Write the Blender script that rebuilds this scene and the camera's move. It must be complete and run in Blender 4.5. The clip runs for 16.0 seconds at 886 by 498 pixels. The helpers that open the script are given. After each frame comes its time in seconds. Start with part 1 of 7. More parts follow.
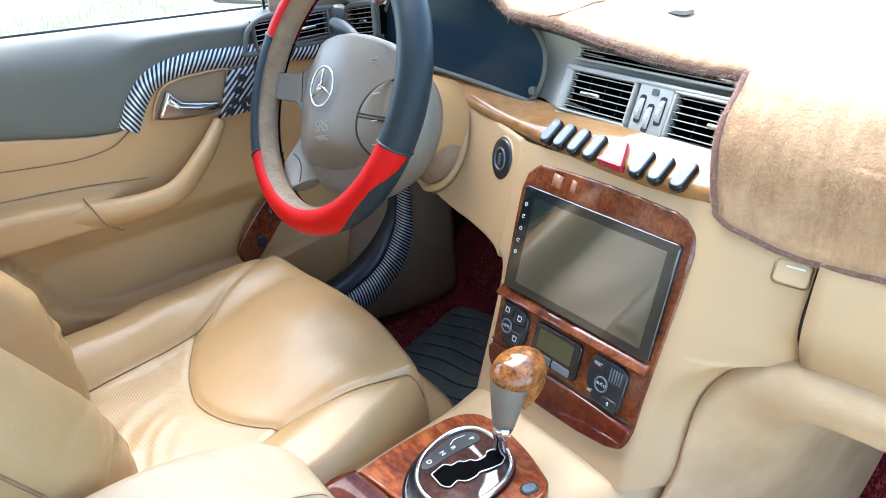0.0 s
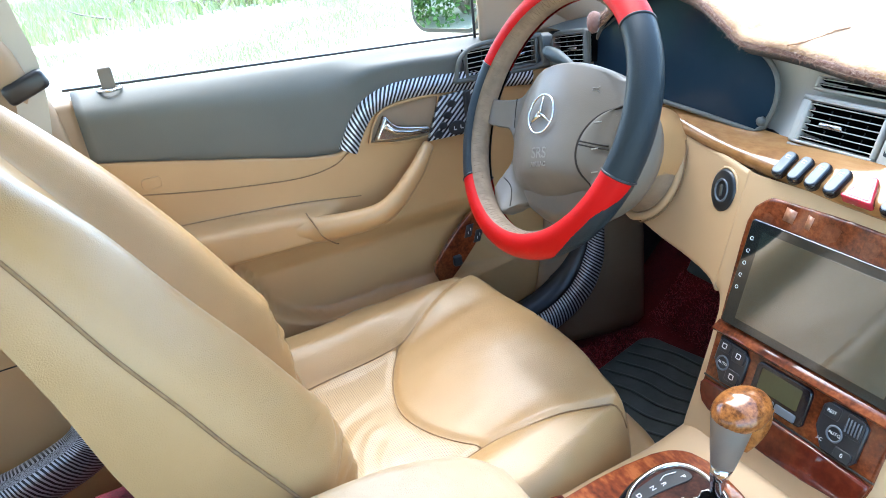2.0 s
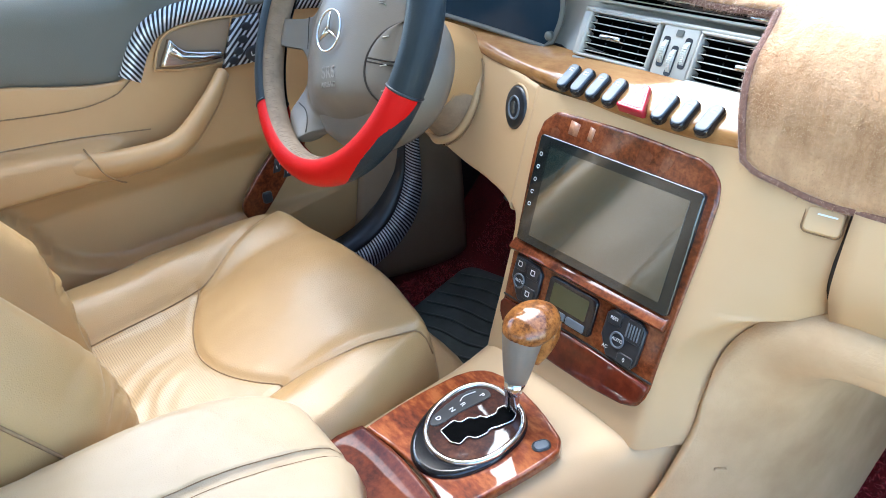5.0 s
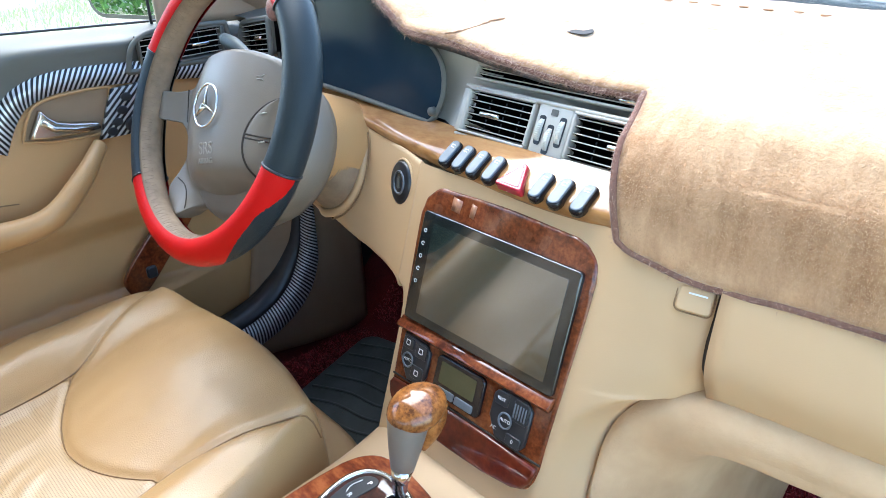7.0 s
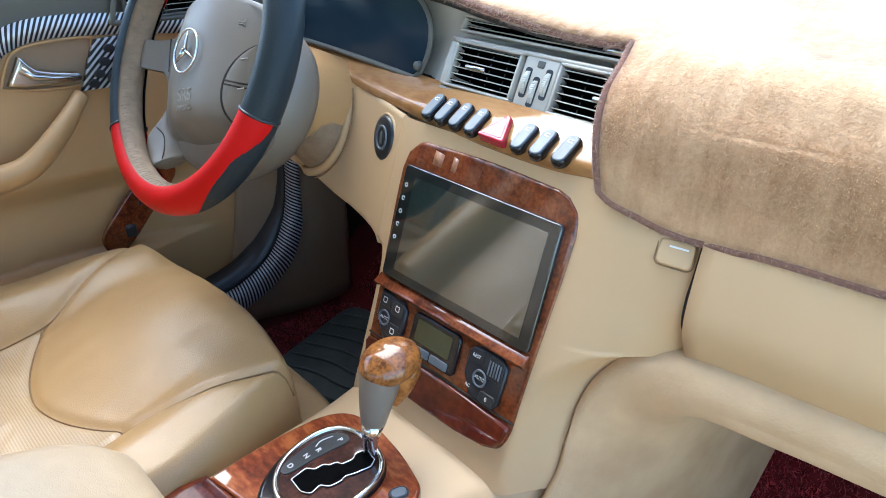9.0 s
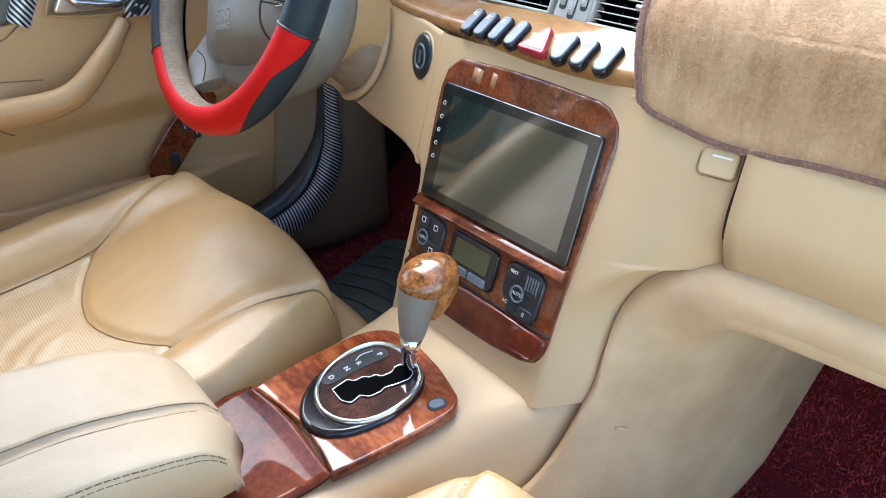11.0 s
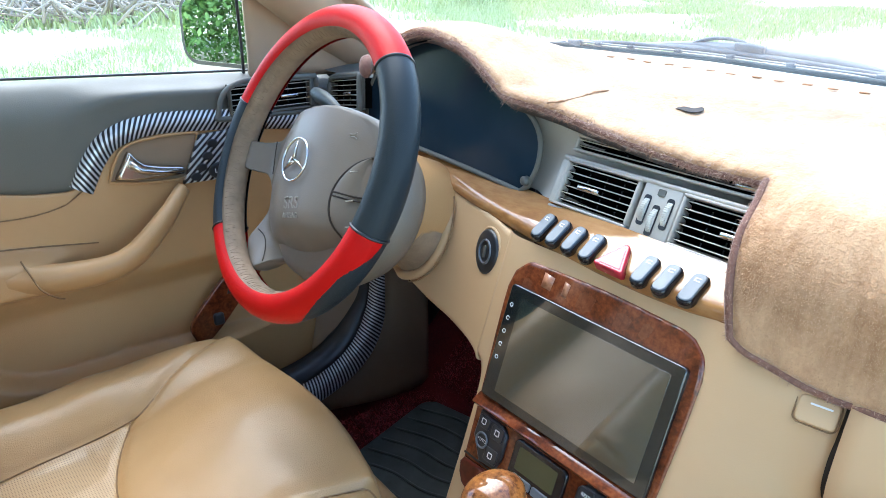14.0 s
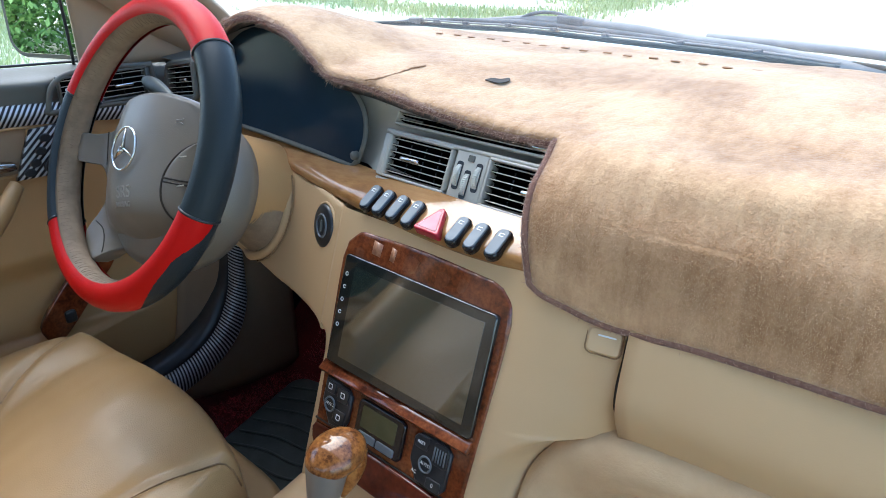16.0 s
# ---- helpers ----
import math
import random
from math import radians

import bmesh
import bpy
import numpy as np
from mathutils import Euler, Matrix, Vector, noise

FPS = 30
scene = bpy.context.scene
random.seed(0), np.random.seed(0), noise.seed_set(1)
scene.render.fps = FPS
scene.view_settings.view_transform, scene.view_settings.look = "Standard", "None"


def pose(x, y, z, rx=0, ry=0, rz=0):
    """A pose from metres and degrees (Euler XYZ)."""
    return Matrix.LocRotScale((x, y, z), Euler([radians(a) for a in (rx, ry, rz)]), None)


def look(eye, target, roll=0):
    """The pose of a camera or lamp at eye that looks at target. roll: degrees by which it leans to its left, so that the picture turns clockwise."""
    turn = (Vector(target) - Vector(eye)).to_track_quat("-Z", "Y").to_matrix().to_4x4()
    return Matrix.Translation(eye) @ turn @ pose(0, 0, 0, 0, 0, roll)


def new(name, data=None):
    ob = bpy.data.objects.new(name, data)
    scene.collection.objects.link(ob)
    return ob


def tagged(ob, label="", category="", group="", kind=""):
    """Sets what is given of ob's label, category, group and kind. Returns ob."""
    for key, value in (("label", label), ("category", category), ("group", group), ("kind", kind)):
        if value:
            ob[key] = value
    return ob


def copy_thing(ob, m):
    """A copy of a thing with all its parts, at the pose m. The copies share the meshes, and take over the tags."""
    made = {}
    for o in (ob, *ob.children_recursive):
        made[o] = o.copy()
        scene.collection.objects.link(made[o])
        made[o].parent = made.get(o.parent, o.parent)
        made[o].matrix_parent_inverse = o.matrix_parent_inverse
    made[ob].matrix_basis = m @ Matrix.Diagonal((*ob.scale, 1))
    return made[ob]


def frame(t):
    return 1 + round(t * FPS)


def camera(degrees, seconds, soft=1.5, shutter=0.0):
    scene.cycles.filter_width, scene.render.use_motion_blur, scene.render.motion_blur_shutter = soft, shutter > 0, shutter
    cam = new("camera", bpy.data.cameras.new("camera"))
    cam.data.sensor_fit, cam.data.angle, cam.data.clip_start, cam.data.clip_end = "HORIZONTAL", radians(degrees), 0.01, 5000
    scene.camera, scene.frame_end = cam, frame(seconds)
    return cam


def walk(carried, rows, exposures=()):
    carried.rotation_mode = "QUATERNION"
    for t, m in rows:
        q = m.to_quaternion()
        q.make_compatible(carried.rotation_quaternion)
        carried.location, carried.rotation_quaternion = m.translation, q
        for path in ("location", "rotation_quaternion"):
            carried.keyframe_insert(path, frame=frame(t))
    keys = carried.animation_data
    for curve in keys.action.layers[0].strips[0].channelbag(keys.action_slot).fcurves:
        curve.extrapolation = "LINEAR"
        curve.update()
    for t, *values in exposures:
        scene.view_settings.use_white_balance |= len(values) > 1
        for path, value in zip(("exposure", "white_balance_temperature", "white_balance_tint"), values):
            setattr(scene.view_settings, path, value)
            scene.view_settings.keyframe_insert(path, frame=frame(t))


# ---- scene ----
cam = camera(61.5, 16.0, soft=0.9)
PATH = [
    (0, (0.513, 0.421, 1.212), (-0.931, 1.436, 0.271), -4.8),
    (0.5, (0.525, 0.418, 1.205), (-0.944, 1.373, 0.24), -6.4),
    (1, (0.508, 0.403, 1.212), (-1.021, 1.276, 0.264), -7.3),
    (1.5, (0.498, 0.381, 1.217), (-1.107, 1.141, 0.296), -8.2),
    (2, (0.48, 0.348, 1.231), (-1.191, 1.04, 0.378), -7.5),
    (2.5, (0.477, 0.342, 1.221), (-1.186, 1.021, 0.34), -7.7),
    (3, (0.484, 0.355, 1.207), (-1.129, 1.091, 0.282), -7.6),
    (3.5, (0.491, 0.389, 1.186), (-1.023, 1.233, 0.188), -6.9),
    (3.7, (0.494, 0.4, 1.179), (-0.987, 1.273, 0.157), -7.0),
    (5.8, (0.495, 0.446, 1.177), (-0.924, 1.496, 0.237), -4.0),
    (6, (0.499, 0.455, 1.184), (-0.914, 1.538, 0.272), -4.0),
    (6.5, (0.503, 0.468, 1.198), (-0.881, 1.631, 0.34), -3.5),
    (7, (0.494, 0.479, 1.19), (-0.842, 1.667, 0.293), -2.6),
    (7.5, (0.493, 0.482, 1.199), (-0.882, 1.68, 0.377), -3.6),
    (8, (0.502, 0.468, 1.179), (-0.965, 1.623, 0.463), -1.6),
    (8.5, (0.505, 0.483, 1.169), (-0.875, 1.709, 0.399), -1.4),
    (9, (0.507, 0.489, 1.142), (-0.815, 1.682, 0.231), -0.5),
    (9.2, (0.503, 0.491, 1.143), (-0.826, 1.684, 0.243), -0.5),
    (11.3, (0.522, 0.471, 1.111), (-0.831, 1.519, 0.074), -2.1),
    (11.5, (0.515, 0.465, 1.116), (-0.86, 1.494, 0.092), -2.3),
    (12, (0.51, 0.454, 1.108), (-0.862, 1.469, 0.065), -1.0),
    (12.5, (0.5, 0.47, 1.116), (-0.886, 1.528, 0.137), -1.6),
    (13, (0.49, 0.493, 1.147), (-0.89, 1.648, 0.274), -0.9),
    (13.5, (0.454, 0.492, 1.176), (-0.982, 1.626, 0.369), -0.5),
    (14, (0.433, 0.477, 1.192), (-1.033, 1.603, 0.43), -0.0),
    (14.5, (0.43, 0.468, 1.196), (-1.056, 1.571, 0.439), 0.3),
    (15, (0.439, 0.472, 1.185), (-1.028, 1.58, 0.399), -0.2),
    (15.5, (0.471, 0.5, 1.189), (-0.912, 1.721, 0.415), 0.2),
    (16, (0.516, 0.496, 1.199), (-0.744, 1.821, 0.387), -0.9),
]
walk(cam, [(t, look(eye, target, roll)) for t, eye, target, roll in PATH],
     exposures=[(t, stops, 5800, 4) for t, stops in ((0.0, 3.10), (3.5, 3.08), (6.0, 3.0), (7.0, 2.92), (8.0, 2.52), (8.5, 2.25), (9.0, 2.66), (12.0, 2.88), (13.0, 3.02), (13.5, 2.92), (14.0, 2.66), (15.5, 2.55), (16.0, 2.05))])

# world: hazy bright daylight, the interior is lit through the windows and the open passenger side
world = bpy.data.worlds.new("sky")
scene.world = world
world.use_nodes = True
_nt = world.node_tree
_sky = _nt.nodes.new("ShaderNodeTexSky")
_sky.sky_type, _sky.sun_disc = "NISHITA", False
_sky.sun_elevation, _sky.sun_rotation = radians(60), radians(-69)
_sky.air_density, _sky.dust_density, _sky.ozone_density = 1.0, 1.6, 1.0
_nt.links.new(_sky.outputs[0], _nt.nodes["Background"].inputs[0])
_nt.nodes["Background"].inputs[1].default_value = 0.15
sun = new("sun", bpy.data.lights.new("sun", "SUN"))
sun.data.energy, sun.data.angle, sun.data.color = 0.8, radians(50), (1.0, 0.985, 0.96)
sun.matrix_world = look((-2.3, 1.5, 5.0), (0, 0.6, 0.6))
scene.view_settings.exposure = 2.2


# ---------------------------------------------------------------- materials
def nodes_of(name):
    m = bpy.data.materials.new(name)
    m.use_nodes = True
    nt = m.node_tree
    return m, nt, nt.nodes["Principled BSDF"]


def add(nt, kind, **kw):
    n = nt.nodes.new(kind)
    for k, v in kw.items():
        n.inputs[k].default_value = v
    return n


def coords(nt, scale=(1, 1, 1)):
    c = nt.nodes.new("ShaderNodeTexCoord")
    mp = nt.nodes.new("ShaderNodeMapping")
    mp.inputs["Scale"].default_value = scale
    nt.links.new(c.outputs["Object"], mp.inputs["Vector"])
    return mp.outputs["Vector"]


def ramp(nt, fac, stops):
    r = nt.nodes.new("ShaderNodeValToRGB")
    el = r.color_ramp.elements
    while len(el) < len(stops):
        el.new(0.5)
    for e, (p, c) in zip(el, stops):
        e.position, e.color = p, (*c, 1)
    nt.links.new(fac, r.inputs[0])
    return r.outputs[0]


def noise_tex(nt, vec, scale, detail=4.0, rough=0.55):
    n = nt.nodes.new("ShaderNodeTexNoise")
    n.inputs["Scale"].default_value, n.inputs["Detail"].default_value, n.inputs["Roughness"].default_value = scale, detail, rough
    nt.links.new(vec, n.inputs["Vector"])
    return n.outputs["Fac"]


def bump(nt, bsdf, heights):
    """heights: (socket, strength, distance) stacked."""
    last = None
    for h, s, d in heights:
        b = nt.nodes.new("ShaderNodeBump")
        b.inputs["Strength"].default_value, b.inputs["Distance"].default_value = s, d
        nt.links.new(h, b.inputs["Height"])
        if last:
            nt.links.new(last, b.inputs["Normal"])
        last = b.outputs["Normal"]
    nt.links.new(last, bsdf.inputs["Normal"])


def mottled(name, dark, light, rough, scale=6.0, grain=400.0, grain_bump=0.15, metal=0.0, coat=0.0, sheen=0.0, spec=0.5, rough_var=0.08):
    """A surface with slow colour change, fine grain and uneven gloss."""
    m, nt, b = nodes_of(name)
    v = coords(nt)
    slow = noise_tex(nt, v, scale, 5)
    fine = noise_tex(nt, v, grain, 3)
    nt.links.new(ramp(nt, slow, [(0.3, dark), (0.7, light)]), b.inputs["Base Color"])
    r = nt.nodes.new("ShaderNodeMapRange")
    r.inputs["To Min"].default_value, r.inputs["To Max"].default_value = rough - rough_var, rough + rough_var
    nt.links.new(noise_tex(nt, v, scale * 3, 4), r.inputs["Value"])
    nt.links.new(r.outputs[0], b.inputs["Roughness"])
    b.inputs["Metallic"].default_value, b.inputs["Coat Weight"].default_value = metal, coat
    b.inputs["Coat Roughness"].default_value = 0.05
    b.inputs["Specular IOR Level"].default_value = spec
    b.inputs["Sheen Weight"].default_value = sheen
    if grain_bump:
        bump(nt, b, [(fine, grain_bump, 0.001)])
    return m


def leather(name, dark, light, rough=0.42, cell=420.0, wrinkle=0.12, pebble=0.45):
    m, nt, b = nodes_of(name)
    v = coords(nt)
    slow = noise_tex(nt, v, 5.0, 5)
    nt.links.new(ramp(nt, slow, [(0.3, dark), (0.7, light)]), b.inputs["Base Color"])
    vo = nt.nodes.new("ShaderNodeTexVoronoi")
    vo.feature = "DISTANCE_TO_EDGE"
    vo.inputs["Scale"].default_value = cell
    nt.links.new(v, vo.inputs["Vector"])
    wr = noise_tex(nt, coords(nt, (1, 1, 2.5)), 26.0, 6, 0.6)
    r = nt.nodes.new("ShaderNodeMapRange")
    r.inputs["To Min"].default_value, r.inputs["To Max"].default_value = rough - 0.07, rough + 0.1
    nt.links.new(noise_tex(nt, v, 14.0, 5), r.inputs["Value"])
    nt.links.new(r.outputs[0], b.inputs["Roughness"])
    bump(nt, b, [(wr, wrinkle, 0.005), (vo.outputs["Distance"], pebble, 0.0008 * 420.0 / cell)])
    b.inputs["Coat Weight"].default_value, b.inputs["Coat Roughness"].default_value = 0.16, 0.34
    return m


def burl(name, dark, mid, light, scale=22.0, rough=0.18, streak=(1, 1, 1)):
    """Lacquered burr wood: soft clouds, darker flecks and streaks under a clear coat."""
    m, nt, b = nodes_of(name)
    n1 = noise_tex(nt, coords(nt, streak), scale, 5, 0.6)
    n2 = noise_tex(nt, coords(nt), scale * 0.35, 4, 0.5)
    n3 = noise_tex(nt, coords(nt, streak), scale * 4.0, 3, 0.6)
    mx = nt.nodes.new("ShaderNodeMix")
    mx.inputs["Factor"].default_value = 0.45
    nt.links.new(n1, mx.inputs["A"])
    nt.links.new(n2, mx.inputs["B"])
    m2 = nt.nodes.new("ShaderNodeMix")
    m2.inputs["Factor"].default_value = 0.22
    nt.links.new(mx.outputs["Result"], m2.inputs["A"])
    nt.links.new(n3, m2.inputs["B"])
    nt.links.new(ramp(nt, m2.outputs["Result"], [(0.38, dark), (0.5, mid), (0.62, light)]), b.inputs["Base Color"])
    b.inputs["Roughness"].default_value = rough + 0.25
    b.inputs["Specular IOR Level"].default_value = 0.1
    b.inputs["Coat Weight"].default_value, b.inputs["Coat Roughness"].default_value = 1.0, 0.03
    return m


def carbon(name, pitch, turn, silver=(0.55, 0.57, 0.6), black=(0.012, 0.012, 0.014), along="UV"):
    """Ribbed black and silver carbon-look foil; the ribs cross the strip that carries it."""
    m, nt, b = nodes_of(name)
    c = nt.nodes.new("ShaderNodeTexCoord")
    mp = nt.nodes.new("ShaderNodeMapping")
    mp.inputs["Rotation"].default_value = turn
    nt.links.new(c.outputs[along], mp.inputs["Vector"])
    w = nt.nodes.new("ShaderNodeTexWave")
    w.bands_direction = "X" if along == "UV" else "Y"
    w.inputs["Scale"].default_value, w.inputs["Distortion"].default_value = 2 * math.pi / (20 * pitch), 0.12
    nt.links.new(mp.outputs["Vector"], w.inputs["Vector"])
    nt.links.new(ramp(nt, w.outputs["Fac"], [(0.46, black), (0.62, silver)]), b.inputs["Base Color"])
    b.inputs["Metallic"].default_value, b.inputs["Roughness"].default_value = 0.3, 0.3
    bump(nt, b, [(w.outputs["Fac"], 0.4, 0.001)])
    return m


def plush(name, dark, light, sheen=0.6, streak=0.0):
    """Short-pile fabric: clumped fibres that catch the light."""
    m, nt, b = nodes_of(name)
    v = coords(nt)
    slow = noise_tex(nt, v, 9.0, 6, 0.6)
    fib = noise_tex(nt, v, 260.0, 4, 0.7)
    mx = nt.nodes.new("ShaderNodeMix")
    mx.inputs["Factor"].default_value = 0.5
    nt.links.new(slow, mx.inputs["A"])
    nt.links.new(fib, mx.inputs["B"])
    nt.links.new(ramp(nt, mx.outputs["Result"], [(0.32, dark), (0.66, light)]), b.inputs["Base Color"])
    b.inputs["Roughness"].default_value = 0.95
    b.inputs["Sheen Weight"].default_value, b.inputs["Sheen Roughness"].default_value = sheen, 0.4
    b.inputs["Specular IOR Level"].default_value = 0.1
    if streak:
        st = noise_tex(nt, coords(nt, (1.0, 0.6, 0.22)), 75.0, 4, 0.65)
        patch_n = noise_tex(nt, coords(nt, (0.7, 1.0, 1.0)), 16.0, 3, 0.5)
        m3 = nt.nodes.new("ShaderNodeMix")
        m3.inputs["Factor"].default_value = 0.5
        nt.links.new(st, m3.inputs["A"])
        # nap brushed in broad arcs
        arcs = nt.nodes.new("ShaderNodeTexWave")
        arcs.wave_type = "RINGS"
        arcs.inputs["Scale"].default_value, arcs.inputs["Distortion"].default_value, arcs.inputs["Detail"].default_value, arcs.inputs["Detail Scale"].default_value = 2.6, 9.0, 3.0, 1.2
        nt.links.new(coords(nt, (1.0, 0.7, 1.0)), arcs.inputs["Vector"])
        nap = nt.nodes.new("ShaderNodeMix")
        nap.inputs["Factor"].default_value = 0.38
        nt.links.new(patch_n, nap.inputs["A"])
        nt.links.new(arcs.outputs["Fac"], nap.inputs["B"])
        nt.links.new(nap.outputs["Result"], m3.inputs["B"])
        m4 = nt.nodes.new("ShaderNodeMix")
        m4.inputs["Factor"].default_value = streak
        nt.links.new(mx.outputs["Result"], m4.inputs["A"])
        nt.links.new(m3.outputs["Result"], m4.inputs["B"])
        nt.links.new(ramp(nt, m4.outputs["Result"], [(0.36, dark), (0.60, light)]), b.inputs["Base Color"])
        bump(nt, b, [(patch_n, 0.3, 0.008), (st, 0.35, 0.003), (fib, 0.8, 0.002)])
    else:
        bump(nt, b, [(slow, 0.3, 0.006), (fib, 0.8, 0.002)])
    return m


TAN = leather("tan_leather", (0.37, 0.222, 0.088), (0.44, 0.275, 0.118), 0.35, 420, 0.14)
TAN_PALE = leather("pale_tan_leather", (0.46, 0.325, 0.185), (0.53, 0.385, 0.23), 0.5, 480, 0.34, 0.5)
DASH_TAN = mottled("soft_tan_dash_skin", (0.49, 0.325, 0.168), (0.53, 0.36, 0.195), 0.5, 4, 700, 0.12)
PERF = leather("perforated_tan_leather", (0.42, 0.28, 0.14), (0.50, 0.35, 0.195), 0.40, 420, 0.25)
_pn = PERF.node_tree
_vo = _pn.nodes.new("ShaderNodeTexVoronoi")
_vo.inputs["Scale"].default_value, _vo.inputs["Randomness"].default_value = 300.0, 0.0
_pn.links.new(coords(_pn, (1, 1, 0.001)), _vo.inputs["Vector"])
_pb = _pn.nodes["Principled BSDF"]
_src = _pb.inputs["Base Color"].links[0].from_socket
_mix = _pn.nodes.new("ShaderNodeMix")
_mix.data_type = "RGBA"
_pn.links.new(ramp(_pn, _vo.outputs["Distance"], [(0.20, (1, 1, 1)), (0.30, (0, 0, 0))]), _mix.inputs["Factor"])
_pn.links.new(_src, _mix.inputs["A"])
_mix.inputs["B"].default_value = (0.20, 0.125, 0.06, 1)
_pn.links.new(_mix.outputs["Result"], _pb.inputs["Base Color"])
DOOR_TAN = leather("door_tan_vinyl", (0.42, 0.243, 0.098), (0.48, 0.285, 0.120), 0.45, 500, 0.05)
# brown darkened to carry the shade of the footwell and lever recess
SHADED_BROWN = mottled("shade_darkened_vinyl", (0.21, 0.135, 0.078), (0.27, 0.18, 0.105), 0.7, 6, 400, 0.3)
GREY = mottled("grey_soft_plastic", (0.108, 0.106, 0.089), (0.13, 0.127, 0.108), 0.55, 5, 600, 0.25, spec=0.35)
GREY_PALE = mottled("pale_warm_grey_plastic", (0.43, 0.395, 0.33), (0.48, 0.445, 0.375), 0.45, 6, 500, 0.12)
HUB = mottled("grey_brown_airbag_vinyl", (0.148, 0.122, 0.092), (0.18, 0.150, 0.115), 0.42, 9, 620, 0.2)
BLACK = mottled("black_plastic", (0.015, 0.016, 0.018), (0.026, 0.027, 0.03), 0.35, 20, 500, 0.08)
BLACK_GLOSS = mottled("gloss_black_plastic", (0.006, 0.006, 0.008), (0.012, 0.012, 0.014), 0.12, 20, 300, 0.0, rough_var=0.04)
BLACK_LEATHER = leather("black_leather", (0.015, 0.020, 0.022), (0.027, 0.034, 0.038), 0.36, 700, 0.04)
RED_LEATHER = leather("red_leather", (0.42, 0.002, 0.0015), (0.52, 0.004, 0.003), 0.45, 600, 0.04)
for _m in (RED_LEATHER, BLACK_LEATHER):
    _m.node_tree.nodes["Principled BSDF"].inputs["Coat Weight"].default_value = 0.0
    _m.node_tree.nodes["Principled BSDF"].inputs["Specular IOR Level"].default_value = 0.15
PILLAR_TAN = mottled("matt_tan_pillar_vinyl", (0.34, 0.245, 0.16), (0.38, 0.28, 0.185), 0.6, 5, 500, 0.2)
LACE = mottled("worn_beige_rim_leather", (0.19, 0.13, 0.08), (0.31, 0.22, 0.14), 0.7, 40, 300, 0.4)
BURL_RED = burl("red_brown_burl", (0.045, 0.008, 0.002), (0.135, 0.030, 0.008), (0.235, 0.065, 0.02), 55)
BURL_ORANGE = burl("orange_burl", (0.075, 0.011, 0.003), (0.21, 0.040, 0.010), (0.40, 0.115, 0.030), 46, 0.18, (0.45, 1, 1))
BURL_KNOB = burl("honey_burl", (0.07, 0.02, 0.004), (0.25, 0.09, 0.02), (0.38, 0.155, 0.04), 75)
VENEER = burl("light_veneer", (0.26, 0.10, 0.05), (0.36, 0.16, 0.085), (0.45, 0.22, 0.12), 60)
WOOD_STRIP = burl("honey_wood_strip", (0.22, 0.095, 0.027), (0.32, 0.155, 0.05), (0.39, 0.205, 0.075), 45, 0.18, (0.25, 1, 1))
CARBON = carbon("carbon_rib_trim", 0.0066, (0, 0, radians(30)), (0.62, 0.64, 0.66))
CARBON_FINE = carbon("carbon_rib_fine", 0.0075, (radians(48), 0, 0), (0.5, 0.52, 0.54), along="Object")
CARBON_SILL = carbon("carbon_rib_sill", 0.0062, (0, 0, radians(14)), (0.42, 0.43, 0.45))
CHROME = mottled("chrome", (0.60, 0.59, 0.57), (0.68, 0.67, 0.65), 0.14, 20, 200, 0.0, metal=1.0, rough_var=0.05)
MAT_FUR = plush("tan_plush", (0.30, 0.160, 0.074), (0.61, 0.395, 0.225), 0.4, 0.62)
MAT_TRIM = plush("brown_plush_binding", (0.14, 0.068, 0.048), (0.27, 0.15, 0.11), 0.3)
CARPET_TAN = mottled("beige_felt_carpet", (0.47, 0.31, 0.168), (0.62, 0.43, 0.25), 0.95, 11, 350, 0.6, sheen=0.05, spec=0.05, rough_var=0.03)
CARPET_RED = plush("dark_red_carpet", (0.04, 0.006, 0.009), (0.17, 0.017, 0.022), 0.05)
RUBBER = mottled("dark_rubber", (0.020, 0.029, 0.028), (0.055, 0.07, 0.066), 0.55, 18, 250, 0.3)
SCREEN = mottled("dark_screen_glass", (0.012, 0.014, 0.013), (0.016, 0.018, 0.017), 0.07, 8, 100, 0.0, spec=0.9, rough_var=0.03)
# lit copy of the screen glass, the reflection's green tint in its base colour
SCREEN_LIT = mottled("reflection_tinted_screen_glass", (0.018, 0.027, 0.022), (0.022, 0.032, 0.026), 0.05, 6, 100, 0.0, spec=1.0, rough_var=0.02)
SCREEN_LIT.node_tree.nodes["Principled BSDF"].inputs["IOR"].default_value = 1.9
CLUSTER_GLASS = mottled("dark_instrument_glass", (0.010, 0.022, 0.034), (0.016, 0.031, 0.046), 0.16, 8, 100, 0.0, spec=0.13, rough_var=0.05)
LCD = mottled("olive_display", (0.05, 0.05, 0.022), (0.065, 0.065, 0.03), 0.25, 10, 200, 0.0)
WHITE = mottled("white_print", (0.68, 0.68, 0.66), (0.78, 0.78, 0.76), 0.5, 30, 200, 0.0)
RED_PLASTIC = mottled("red_plastic", (0.36, 0.012, 0.03), (0.46, 0.022, 0.045), 0.25, 30, 200, 0.05)
SILVER_PRINT = mottled("grey_raised_print", (0.24, 0.215, 0.18), (0.29, 0.26, 0.22), 0.5, 30, 200, 0.0)
# wiper and cowl greys: some dust, plus glare haze put into the colour
DUSTY_HAZED = mottled("haze_lifted_dusty_rubber", (0.13, 0.145, 0.15), (0.22, 0.235, 0.24), 0.8, 30, 300, 0.2)
